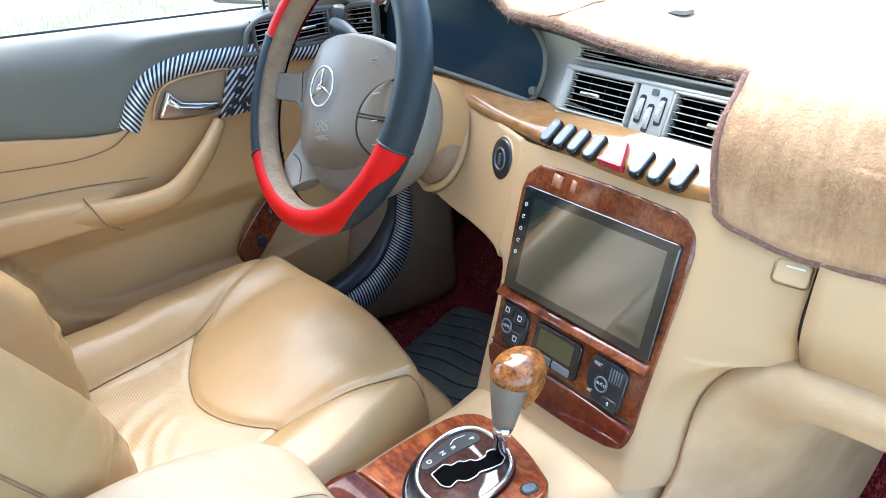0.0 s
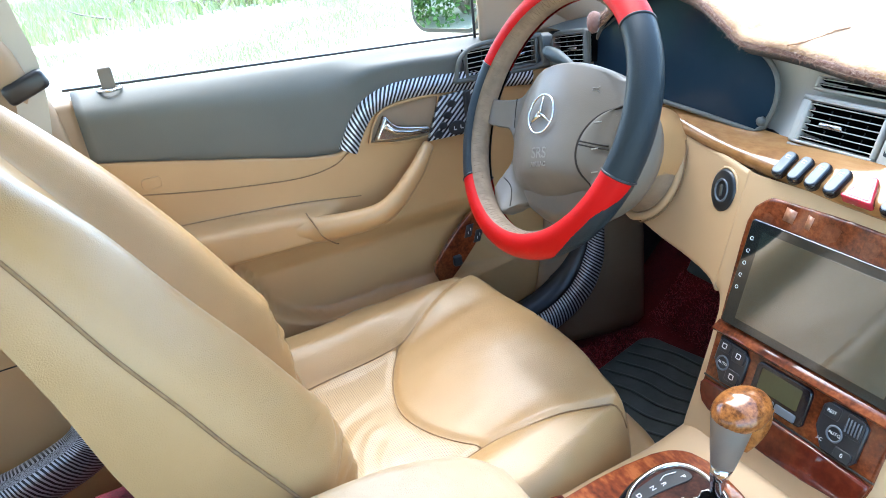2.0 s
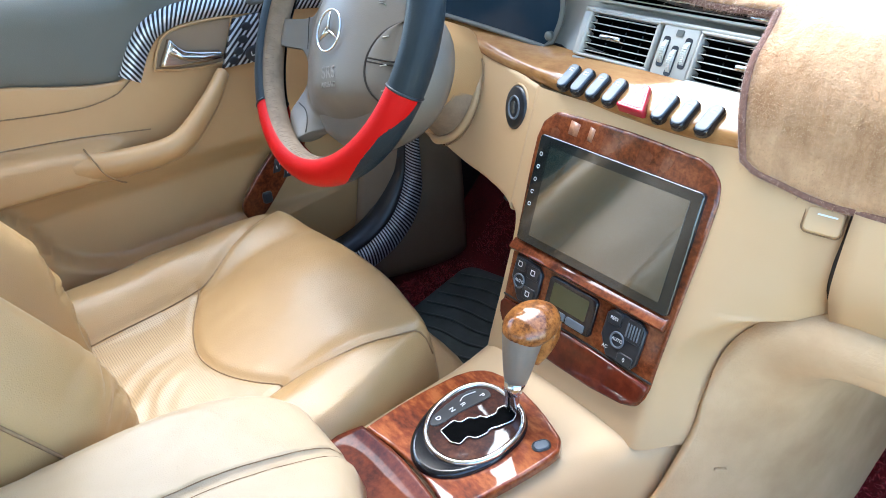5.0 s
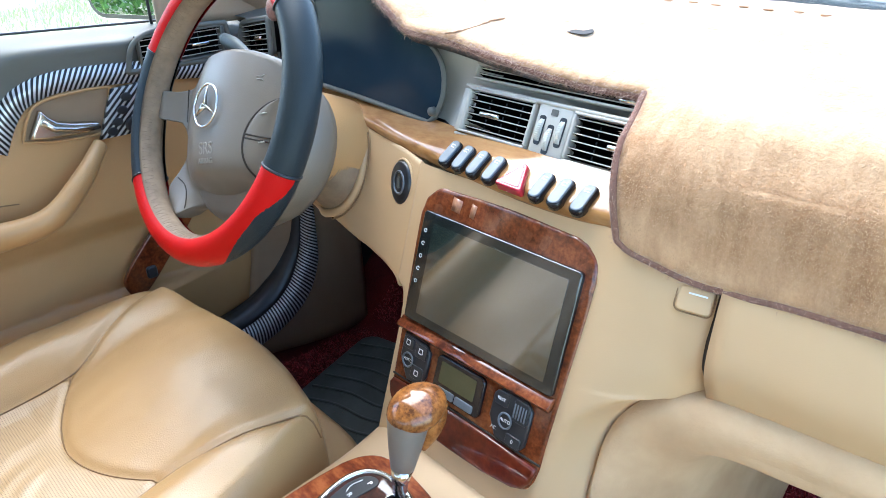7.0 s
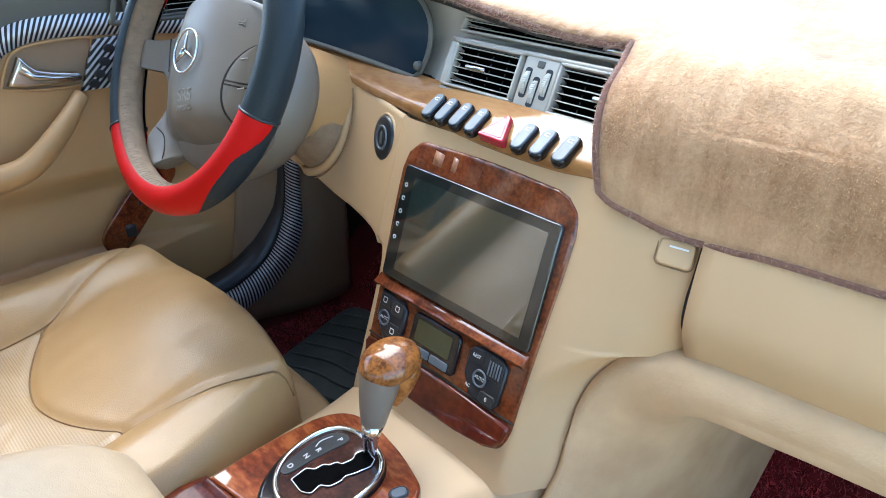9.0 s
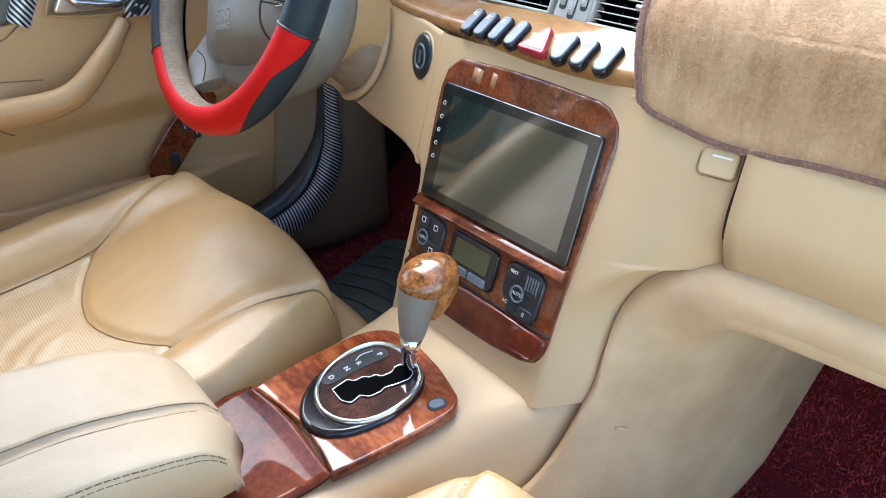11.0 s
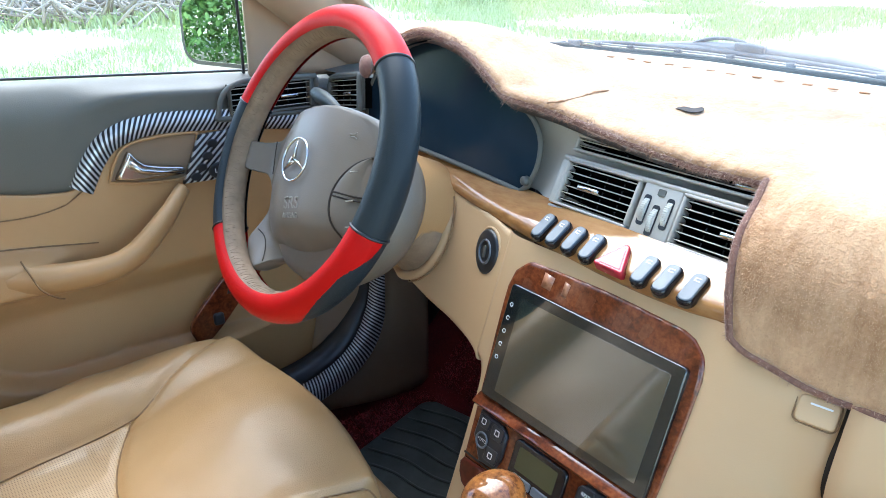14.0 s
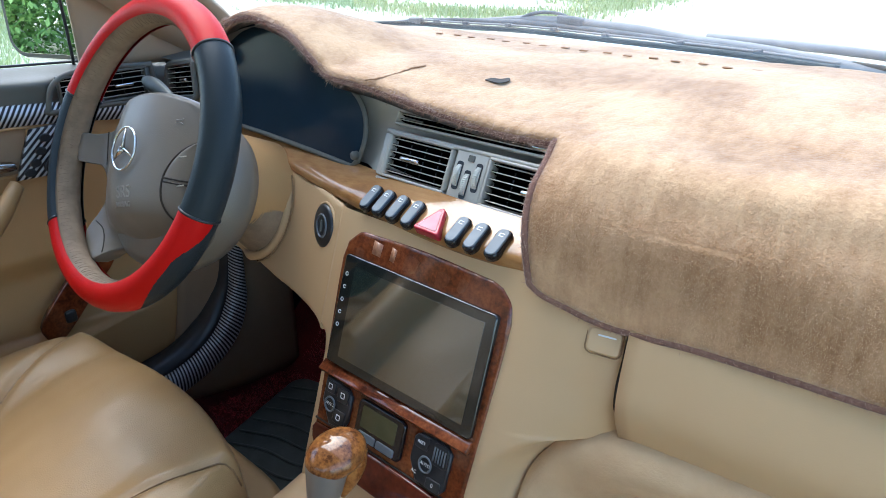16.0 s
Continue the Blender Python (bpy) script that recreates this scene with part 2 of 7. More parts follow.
HAZED_PALE = mottled("haze_lifted_grey_plastic", (0.26, 0.26, 0.25), (0.38, 0.375, 0.36), 0.75, 14, 200, 0.2)
LACE_THREAD = mottled("worn_lacing_thread", (0.17, 0.118, 0.074), (0.25, 0.175, 0.115), 0.9, 90, 500, 0.2)
SEAM = mottled("brown_thread", (0.19, 0.11, 0.05), (0.28, 0.17, 0.08), 0.8, 90, 500, 0.2)
GAP = mottled("dark_gap", (0.02, 0.013, 0.008), (0.035, 0.024, 0.015), 0.8, 40, 200, 0.0)
# near-black without gloss: shade of deep slots put into the colour
VOID = mottled("black_slot_shade", (0.003, 0.003, 0.003), (0.005, 0.005, 0.005), 0.9, 40, 200, 0.0, spec=0.0)
KNOB_GREY = leather("taupe_gaiter_leather", (0.155, 0.125, 0.095), (0.20, 0.165, 0.13), 0.5, 700, 0.04)
HEADLINER = mottled("grey_headliner", (0.45, 0.42, 0.37), (0.5, 0.47, 0.42), 0.95, 4, 500, 0.3)
PAINT = mottled("pale_silver_paint", (0.62, 0.62, 0.60), (0.68, 0.68, 0.66), 0.25, 3, 200, 0.0, coat=1.0)


def glass_mat(name, tint):
    m, nt, b = nodes_of(name)
    tr = nt.nodes.new("ShaderNodeBsdfTransparent")
    tr.inputs[0].default_value = (*tint, 1)
    gl = nt.nodes.new("ShaderNodeBsdfGlossy")
    gl.inputs["Roughness"].default_value = 0.02
    fr = nt.nodes.new("ShaderNodeFresnel")
    fr.inputs[0].default_value = 1.22
    mx = nt.nodes.new("ShaderNodeMixShader")
    nt.links.new(fr.outputs[0], mx.inputs[0])
    nt.links.new(tr.outputs[0], mx.inputs[1])
    nt.links.new(gl.outputs[0], mx.inputs[2])
    nt.links.new(mx.outputs[0], nt.nodes["Material Output"].inputs["Surface"])
    return m


GLASS = glass_mat("window_glass", (0.93, 0.95, 0.94))


# ---------------------------------------------------------------- builders
def part(name, mesh, material, parent=None, label=""):
    """One mesh object from a bmesh or mesh, under a thing or a part."""
    if isinstance(mesh, bmesh.types.BMesh):
        me = bpy.data.meshes.new(name)
        mesh.to_mesh(me)
        mesh.free()
    else:
        me = mesh
    for mt in material if isinstance(material, (list, tuple)) else [material]:
        me.materials.append(mt)
    ob = new(name, me)
    if parent:
        ob.parent = parent
    if label:
        ob["label"] = label
    return ob


def thing(name, label, category, at=None, group="", kind=""):
    ob = new(name)
    ob.empty_display_size = 0.05
    if at is not None:
        ob.matrix_world = at if isinstance(at, Matrix) else Matrix.Translation(at)
    return tagged(ob, label, category, group, kind)


def smooth(me, on=True):
    me.polygons.foreach_set("use_smooth", [on] * len(me.polygons))
    return me


def spline(pts, n):
    """n points along a smooth curve through pts (Catmull-Rom)."""
    p = np.asarray(pts, float)
    p = np.vstack([2 * p[0] - p[1], p, 2 * p[-1] - p[-2]])
    out = []
    for s in np.linspace(0, len(p) - 3 - 1e-9, n):
        i = int(s)
        t = s - i
        a, b, c, d = p[i:i + 4]
        out.append(0.5 * (2 * b + (c - a) * t + (2 * a - 5 * b + 4 * c - d) * t * t + (3 * b - a - 3 * c + d) * t ** 3))
    return np.array(out)


def ease(x, xs, ys):
    """Smooth interpolation of a short table that never overshoots."""
    x = min(max(x, xs[0]), xs[-1])
    n = len(xs)
    i = 0
    while i < n - 2 and x > xs[i + 1]:
        i += 1
    d = [(ys[k + 1] - ys[k]) / (xs[k + 1] - xs[k]) for k in range(max(i - 1, 0), min(i + 2, n - 1))]
    j = 1 if i > 0 else 0
    here = d[j]
    m0 = 0.0 if i > 0 and d[j - 1] * here <= 0 else (2 * d[j - 1] * here / (d[j - 1] + here) if i > 0 else here)
    m1 = 0.0 if j + 1 < len(d) and d[j + 1] * here <= 0 else (2 * d[j + 1] * here / (d[j + 1] + here) if j + 1 < len(d) else here)
    h = xs[i + 1] - xs[i]
    t = (x - xs[i]) / h
    return ys[i] * (1 + 2 * t) * (1 - t) ** 2 + ys[i + 1] * t * t * (3 - 2 * t) + h * (m0 * t * (1 - t) ** 2 - m1 * t * t * (1 - t))


def sheet(pts, closed_u=False, closed_v=False, flip=False):
    """A smooth mesh over a grid of points [u][v]."""
    g = np.asarray(pts, float)
    nu, nv = g.shape[:2]
    faces = []
    for i in range(nu if closed_u else nu - 1):
        for j in range(nv if closed_v else nv - 1):
            q = (i * nv + j, ((i + 1) % nu) * nv + j, ((i + 1) % nu) * nv + (j + 1) % nv, i * nv + (j + 1) % nv)
            faces.append(q[::-1] if flip else q)
    me = bpy.data.meshes.new("sheet")
    me.from_pydata(g.reshape(-1, 3).tolist(), [], faces)
    return smooth(me)


def strip_uv(me, nu, nv):
    """Lays a strip's own length and width, in metres, on it as its map."""
    g = np.array([v.co for v in me.vertices]).reshape(nu, nv, 3)
    u = np.concatenate([[0], np.cumsum(np.linalg.norm(np.diff(g[:, nv // 2], axis=0), axis=1))])
    v = np.concatenate([[0], np.cumsum(np.linalg.norm(np.diff(g[nu // 2], axis=0), axis=1))])
    layer = me.uv_layers.new(name="strip")
    for lp in me.loops:
        i, j = divmod(lp.vertex_index, nv)
        layer.data[lp.index].uv = (u[i], v[j])
    return me


def skin(rows, nu, nv, flip=False):
    """A smooth sheet through a coarse table of points."""
    r = np.array([spline(row, nv) for row in rows])
    cols = np.array([spline(r[:, j], nu) for j in range(nv)])
    return sheet(cols.transpose(1, 0, 2), flip=flip)


def thick(ob, t, offset=-1.0):
    s = ob.modifiers.new("thickness", "SOLIDIFY")
    s.thickness, s.offset = t, offset
    return ob


def tube(pts, radius, sides=10, closed=False, squash=1.0):
    """A round bar along pts; radius may be a list."""
    p = np.asarray(pts, float)
    p = np.pad(p, ((0, 0), (0, 3 - p.shape[1])))
    n = len(p)
    rad = np.full(n, radius) if np.isscalar(radius) else np.asarray(radius, float)
    rings, ref = [], None
    for i in range(n):
        a, b = p[(i - 1) % n if closed else max(i - 1, 0)], p[(i + 1) % n if closed else min(i + 1, n - 1)]
        t = Vector(b - a).normalized()
        if ref is None:
            ref = t.orthogonal().normalized()
        ref = (ref - t * ref.dot(t)).normalized()
        s = t.cross(ref)
        rings.append([p[i] + rad[i] * (math.cos(k) * np.array(ref) + squash * math.sin(k) * np.array(s)) for k in np.linspace(0, 2 * math.pi, sides, endpoint=False)])
    me = sheet(rings, closed_u=closed, closed_v=True)
    if not closed:
        bm = bmesh.new()
        bm.from_mesh(me)
        bm.verts.ensure_lookup_table()
        bm.faces.new([bm.verts[k] for k in range(sides)])
        bm.faces.new([bm.verts[(n - 1) * sides + k] for k in reversed(range(sides))])
        bmesh.ops.recalc_face_normals(bm, faces=bm.faces)
        bm.to_mesh(me)
        bm.free()
        smooth(me)
    return me


def plate(outline, depth, bevel=0.002, segs=2):
    """A slab: outline in x, y; from z = -depth to 0, with rounded upper edges."""
    bm = bmesh.new()
    vs = [bm.verts.new((x, y, -depth)) for x, y in outline]
    f = bm.faces.new(vs)
    if f.normal.z < 0:
        f.normal_flip()
    r = bmesh.ops.extrude_face_region(bm, geom=[f])
    top = [v for v in r["geom"] if isinstance(v, bmesh.types.BMVert)]
    for v in top:
        v.co.z = 0
    bmesh.ops.recalc_face_normals(bm, faces=bm.faces)
    if bevel:
        es = [e for e in bm.edges if all(abs(v.co.z) < 1e-9 for v in e.verts)]
        bmesh.ops.bevel(bm, geom=es, offset=bevel, segments=segs, profile=0.5, affect="EDGES")
    for fc in bm.faces:
        fc.smooth = len(fc.verts) <= 4
    me = bpy.data.meshes.new("plate")
    bm.to_mesh(me)
    bm.free()
    return me


def rounded(w, h, r, n=5, cx=0.0, cy=0.0):
    """Outline of a rounded rectangle."""
    out = []
    for sx, sy, a0 in ((1, 1, 0), (-1, 1, 90), (-1, -1, 180), (1, -1, 270)):
        for k in range(n + 1):
            a = radians(a0 + 90 * k / n)
            out.append((cx + sx * (w / 2 - r) + r * math.cos(a), cy + sy * (h / 2 - r) + r * math.sin(a)))
    return out


def block(w, d, h, bevel=0.004, segs=2):
    """A box with rounded edges, centred, as a mesh."""
    bm = bmesh.new()
    bmesh.ops.create_cube(bm, size=1)
    bmesh.ops.scale(bm, vec=(w, d, h), verts=bm.verts)
    if bevel:
        bmesh.ops.bevel(bm, geom=bm.edges[:], offset=bevel, segments=segs, profile=0.5, affect="EDGES")
    me = bpy.data.meshes.new("block")
    bm.to_mesh(me)
    bm.free()
    return smooth(me)


def moved(me, m):
    me.transform(m)
    return me


def joined(meshes):
    """Several meshes as one (for one part)."""
    bm = bmesh.new()
    for me in meshes:
        bm.from_mesh(me)
    out = bpy.data.meshes.new("joined")
    bm.to_mesh(out)
    bm.free()
    return out


def lettering(name, text, size, m, material, parent, depth=0.0003):
    """Raised lettering in the built-in font, as a mesh."""
    cu = bpy.data.curves.new(name, "FONT")
    cu.body, cu.size, cu.extrude, cu.align_x, cu.align_y = text, size, depth, "CENTER", "CENTER"
    tmp = bpy.data.objects.new(name, cu)
    scene.collection.objects.link(tmp)
    me = bpy.data.meshes.new_from_object(tmp.evaluated_get(bpy.context.evaluated_depsgraph_get()))
    bpy.data.objects.remove(tmp)
    me.materials.clear()
    me.transform(m)
    return part(name, me, material, parent)


# ---------------------------------------------------------------- outside
def ground_material():
    m, nt, b = nodes_of("pale_sandy_ground")
    v = coords(nt)
    slow = noise_tex(nt, v, 0.35, 6, 0.6)
    fine = noise_tex(nt, v, 9.0, 6, 0.7)
    mx = nt.nodes.new("ShaderNodeMix")
    mx.inputs["Factor"].default_value = 0.35
    nt.links.new(slow, mx.inputs["A"])
    nt.links.new(fine, mx.inputs["B"])
    nt.links.new(ramp(nt, mx.outputs["Result"], [(0.3, (0.40, 0.46, 0.22)), (0.5, (0.58, 0.58, 0.42)), (0.65, (0.70, 0.66, 0.56))]), b.inputs["Base Color"])
    b.inputs["Roughness"].default_value = 0.95
    bump(nt, b, [(fine, 0.6, 0.03)])
    return m


def leaf_material(name, a, c):
    m, nt, b = nodes_of(name)
    g = nt.nodes.new("ShaderNodeNewGeometry")
    nt.links.new(ramp(nt, g.outputs["Random Per Island"], [(0.0, a), (1.0, c)]), b.inputs["Base Color"])
    b.inputs["Roughness"].default_value = 0.6
    return m


GROUND = ground_material()
GRASS = leaf_material("grass_blades", (0.36, 0.43, 0.18), (0.58, 0.62, 0.36))
LEAF = leaf_material("shrub_leaves", (0.09, 0.20, 0.035), (0.22, 0.37, 0.09))
TWIG = leaf_material("dry_twigs", (0.26, 0.21, 0.16), (0.58, 0.52, 0.45))

_n = 60
ground = part("ground", sheet([[(x, y, 0.03 * noise.noise((x * 0.2, y * 0.2, 0)) if max(abs(x), abs(y)) < 60 else 0) for y in np.sinh(np.linspace(-5.5, 5.5, _n)) * 8]
                               for x in np.sinh(np.linspace(-5.5, 5.5, _n)) * 8]), GROUND)
tagged(ground, "pale sandy open ground with grass patches", "ground", kind="structure")


def blades(rng, centres, per, spread, h, w):
    """Tufts of narrow bent blades as one mesh."""
    vs, fs = [], []
    for cx, cy in centres:
        for _ in range(per):
            x, y = cx + rng.normal(0, spread), cy + rng.normal(0, spread)
            a, hh, ww, ln = rng.uniform(0, 6.28), h * rng.uniform(0.5, 1.3), w * rng.uniform(0.6, 1.4), rng.uniform(0.1, 0.6)
            dx, dy = math.cos(a), math.sin(a)
            k = len(vs)
            vs += [(x - dy * ww, y + dx * ww, 0), (x + dy * ww, y - dx * ww, 0), (x + dx * hh * ln * 0.4 + dy * ww * 0.7, y + dy * hh * ln * 0.4 - dx * ww * 0.7, hh * 0.6), (x + dx * hh * ln, y + dy * hh * ln, hh)]
            fs += [(k, k + 1, k + 2), (k, k + 2, k + 3)]
    me = bpy.data.meshes.new("blades")
    me.from_pydata(vs, [], fs)
    return me


_rng = np.random.default_rng(4)


def patch(name, x0, x1, y0, y1, n, per, h, w, spread=0.18, thin=0.42):
    cs = []
    while len(cs) < n:
        x, y = _rng.uniform(x0, x1), _rng.uniform(y0, y1)
        if noise.noise((x * 0.45, y * 0.45, 3.0)) * 0.5 + 0.5 > thin:
            cs.append((x, y))
    ob = part(name, blades(_rng, cs, per, spread, h, w), GRASS)
    return tagged(ob, "sunlit short green grass in loose patches", "grass", kind="stuff")


patch("grass", -11.0, -3.4, -3.0, 6.5, 800, 26, 0.07, 0.005, 0.18, 0.54)
patch("grass", -13.0, -5.0, 8.0, 16.0, 1500, 22, 0.07, 0.012, 0.22, 0.42)
patch("grass", -21.0, -11.5, -3.0, 12.0, 900, 24, 0.22, 0.02, 0.3, 0.3)


def shrub(name, at, w, h, n, mat_leaf, label, sticks):
    root = thing(name, label, "shrub", at)
    rng = np.random.default_rng(int(abs(at[0] * 37 + at[1] * 11)))
    st = []
    for _ in range(sticks):
        a, t = rng.uniform(0, 6.28), rng.uniform(0.3, 1.0)
        o = np.array([rng.normal(0, 0.3 * w), rng.normal(0, 0.3 * w), rng.uniform(0, 0.25 * h)]) if not n else np.zeros(3)
        e = o + np.array([math.cos(a) * w * t * 0.5, math.sin(a) * w * t * 0.5, h * rng.uniform(0.2, 0.95) * (1.2 - 0.8 * t)])
        st.append(tube(spline([o, o * 0.55 + e * 0.45 + rng.normal(0, 0.08, 3), e], 6), np.linspace(0.025, 0.006, 6), 5))
    part("branches", joined(st), TWIG, root)["kind"] = "stuff"
    if n:
        vs, fs = [], []
        cl = [(rng.normal(0, 0.27 * w), rng.normal(0, 0.27 * w), h * rng.uniform(0.12, 0.95)) for _ in range(26)]
        for _ in range(n):
            c = np.array(cl[rng.integers(len(cl))]) + rng.normal(0, 0.13 * w, 3)
            d, e = rng.normal(0, 1, 3), rng.normal(0, 1, 3)
            d, e = d / np.linalg.norm(d) * 0.042, e / np.linalg.norm(e) * 0.024
            c[2] = abs(c[2])
            k = len(vs)
            vs += [c - d, c + e, c + d, c - e]
            fs.append((k, k + 1, k + 2, k + 3))
        me = bpy.data.meshes.new("leaves")
        me.from_pydata([tuple(v) for v in vs], [], fs)
        part("leaves", me, mat_leaf, root)["kind"] = "stuff"
    return root


for _x, _y in ((-13.4, 2.9), (-13.0, 4.1), (-13.8, 5.6), (-14.6, 3.6), (-14.8, 6.6)):
    shrub("brush_pile", (_x, _y, 0), 2.6, 1.1, 0, None, "heap of dry grey-brown branches on the ground", 130)
for _x, _y, _h in ((-5.2, -5.0, 2.8), (-7.4, -6.0, 3.2), (-9.8, -7.5, 3.4), (-6.2, -9.0, 3.6), (-3.6, -7.4, 3.0)):
    shrub("leafy_shrub", (_x, _y, 0), 2.6, _h, 26000, LEAF, "dense bright green leafy roadside shrub", 26)

# ---------------------------------------------------------------- cabin shell
FLOOR_L, FLOOR_R = 0.335, 0.29


def floor_height(x, y):
    base = FLOOR_L if x < 0 else FLOOR_R
    toe = max(0.0, y - 1.26)
    return base + 0.9 * toe + 0.008 * noise.noise((x * 14, y * 14, 2))


floor = part("floor", sheet([[(x, y, floor_height(x, y)) for y in np.linspace(-0.9, 1.62, 60)] for x in np.linspace(-0.80, 0.80, 54)]), CARPET_RED)
thick(floor, 0.02)
tagged(floor, "dark red looped carpet over the car floor", "floor", kind="structure")

firewall = part("wall_front", moved(block(1.5, 0.03, 0.62, 0.005), pose(0, 1.62, 0.61)), BLACK)
tagged(firewall, "dark bulkhead behind the pedals", "wall", kind="structure")
# unseen roof lining; its front edge reaches forward to keep sun off the console
roof = part("ceiling", skin([[(-0.56, y, z - 0.03), (-0.3, y, z), (0.3, y, z), (0.56, y, z - 0.03)] for y, z in ((-1.2, 1.34), (-0.5, 1.42), (0.1, 1.43), (0.60, 1.375), (0.76, 1.325))], 16, 16), HEADLINER)
thick(roof, 0.03, 1.0)
tagged(roof, "pale grey fabric headliner, unseen, carried forward to shade the console", "ceiling", kind="structure")
rear = part("wall_rear", skin([[(-0.72, -0.75, 0.3), (0, -0.8, 0.3), (0.72, -0.75, 0.3)], [(-0.72, -0.75, 0.6), (0, -0.78, 0.6), (0.72, -0.75, 0.6)], [(-0.7, -1.0, 1.02), (0, -1.02, 1.02), (0.7, -1.0, 1.02)]], 12, 12), TAN)
thick(rear, 0.05)
tagged(rear, "tan leather bulkhead at the rear of the cabin", "wall", kind="structure")

# windscreen base: cowl under the glass and the glass itself
cowl = part("trim_cowl", skin([[(x, 1.50 - 0.10 * (x / 0.7) ** 2, 0.950), (x, 1.62 - 0.12 * (x / 0.7) ** 2, 0.932), (x, 1.80 - 0.14 * (x / 0.7) ** 2, 0.935)] for x in np.linspace(-0.72, 0.72, 9)], 30, 8), HAZED_PALE)
thick(cowl, 0.01)
tagged(cowl, "grey plastic cowl below the windscreen, paled by dust and painted haze", "trim", kind="structure")
hood = part("car_bonnet", skin([[(x, 1.80 - 0.14 * (x / 0.7) ** 2, 0.950), (x, 2.2, 0.935 - 0.03 * x * x), (x, 2.75, 0.85 - 0.05 * x * x), (x, 2.95, 0.70)] for x in np.linspace(-0.80, 0.80, 9)], 30, 20), PAINT)
thick(hood, 0.004)
tagged(hood, "pale silver painted engine bonnet", "bonnet", kind="structure")
ws = part("window_1", skin([[(x * 0.98, 1.56 - 0.12 * (x / 0.7) ** 2, 1.0), (x * 0.9, 1.12 - 0.08 * (x / 0.7) ** 2, 1.21), (x * 0.80, 0.62 - 0.03 * (x / 0.7) ** 2, 1.39)] for x in np.linspace(-0.70, 0.70, 9)], 24, 20), GLASS)
ws.visible_shadow = False
tagged(ws, "clear laminated windscreen", "windscreen", kind="structure")


def pillar(name, pts, w, d, material, label):
    p = spline(pts, 16)
    ob = part(name, tube(p, w, 12, squash=d / w), material)
    return tagged(ob, label, "pillar", kind="structure")


pillar("trim_a_pillar_1", [(-0.735, 1.30, 0.93), (-0.70, 1.12, 1.06), (-0.655, 0.92, 1.20), (-0.58, 0.62, 1.38)], 0.048, 0.03, PILLAR_TAN, "tan vinyl windscreen pillar trim")
pillar("trim_a_pillar_2", [(0.735, 1.38, 0.93), (0.70, 1.12, 1.10), (0.655, 0.92, 1.22), (0.58, 0.62, 1.38)], 0.048, 0.03, PILLAR_TAN, "tan vinyl windscreen pillar trim")
sail = part("trim_sail_panel", skin([[(-0.748, 0.98, 0.985), (-0.735, 1.08, 0.985), (-0.70, 1.28, 0.985)], [(-0.735, 0.975, 1.08), (-0.715, 1.06, 1.09), (-0.665, 1.20, 1.07)], [(-0.70, 0.955, 1.18), (-0.68, 1.0, 1.19), (-0.635, 1.06, 1.17)], [(-0.66, 0.90, 1.27), (-0.645, 0.91, 1.275), (-0.61, 0.93, 1.26)]], 20, 16), PILLAR_TAN)
thick(sail, 0.012)
tagged(sail, "tan trim panel behind the wing mirror", "trim", kind="structure")
seal = part("trim_window_seal", tube(spline([(-0.752, 0.974, 0.99), (-0.738, 0.968, 1.08), (-0.703, 0.948, 1.18), (-0.662, 0.893, 1.27)], 16), 0.0028, 6), BLACK)
tagged(seal, "black rubber seal at the front of the side window", "trim", kind="structure")
pillar("trim_b_pillar_1", [(-0.76, 0.235, 0.36), (-0.765, 0.225, 0.95), (-0.72, 0.175, 1.15), (-0.60, 0.10, 1.40)], 0.075, 0.035, PILLAR_TAN, "pale tan door pillar trim")
pillar("trim_b_pillar_2", [(0.76, 0.02, 0.36), (0.765, 0.0, 0.95), (0.72, -0.04, 1.15), (0.60, -0.08, 1.40)], 0.075, 0.035, PILLAR_TAN, "pale tan door pillar trim")
for _s in (-1, 1):
    pillar("trim_roof_rail_%d" % (1 if _s < 0 else 2), [(_s * 0.60, 0.66, 1.37), (_s * 0.62, 0.1, 1.41), (_s * 0.62, -0.6, 1.39), (_s * 0.66, -1.1, 1.3)], 0.04, 0.04, HEADLINER, "pale roof side rail trim")
for _s in (-1, 1):
    side = part("wall_side_%d" % (1 if _s < 0 else 2), moved(block(0.02, 0.66, 0.70, 0.004), pose(_s * 0.755, 1.40 if _s < 0 else 1.44, 0.64)), BLACK)
    tagged(side, "dark inner wing beside the footwell", "wall", kind="structure")
door_edge = part("trim_door_edge", moved(block(0.05, 0.05, 0.68, 0.012, 3), pose(-0.752, 0.278, 0.685)), PILLAR_TAN)
tagged(door_edge, "pale tan pillar foot behind the driver's door", "trim", kind="structure")
rear_door = part("wall_rear_door", skin([[(-0.72, y, 0.36), (-0.74, y, 0.62), (-0.74, y, 0.85), (-0.765, y, 1.03)] for y in (-0.75, -0.4, 0.0, 0.2)], 12, 14), DOOR_TAN)
thick(rear_door, 0.03)
tagged(rear_door, "tan rear door panel behind the seat", "door panel", kind="structure")
rear_seam = part("trim_rear_seam", tube([(-0.7415, y, 0.638 + 0.02 * (y - 0.1)) for y in np.linspace(-0.6, 0.19, 12)], 0.002, 6), GAP)
tagged(rear_seam, "dark seam across the rear door panel", "trim", kind="structure")
# plain unseen panel added to keep side light off seats and armrest
rear_door_2 = part("wall_rear_door_2", skin([[(0.72, y, 0.34), (0.74, y, 0.62), (0.74, y, 0.85), (0.765, y, 1.03)] for y in (-0.75, -0.4, -0.1, 0.0)], 12, 14), DOOR_TAN)
thick(rear_door_2, 0.03, 1.0)
tagged(rear_door_2, "unseen tan door panel added behind the passenger seat to block side light", "door panel", kind="structure")
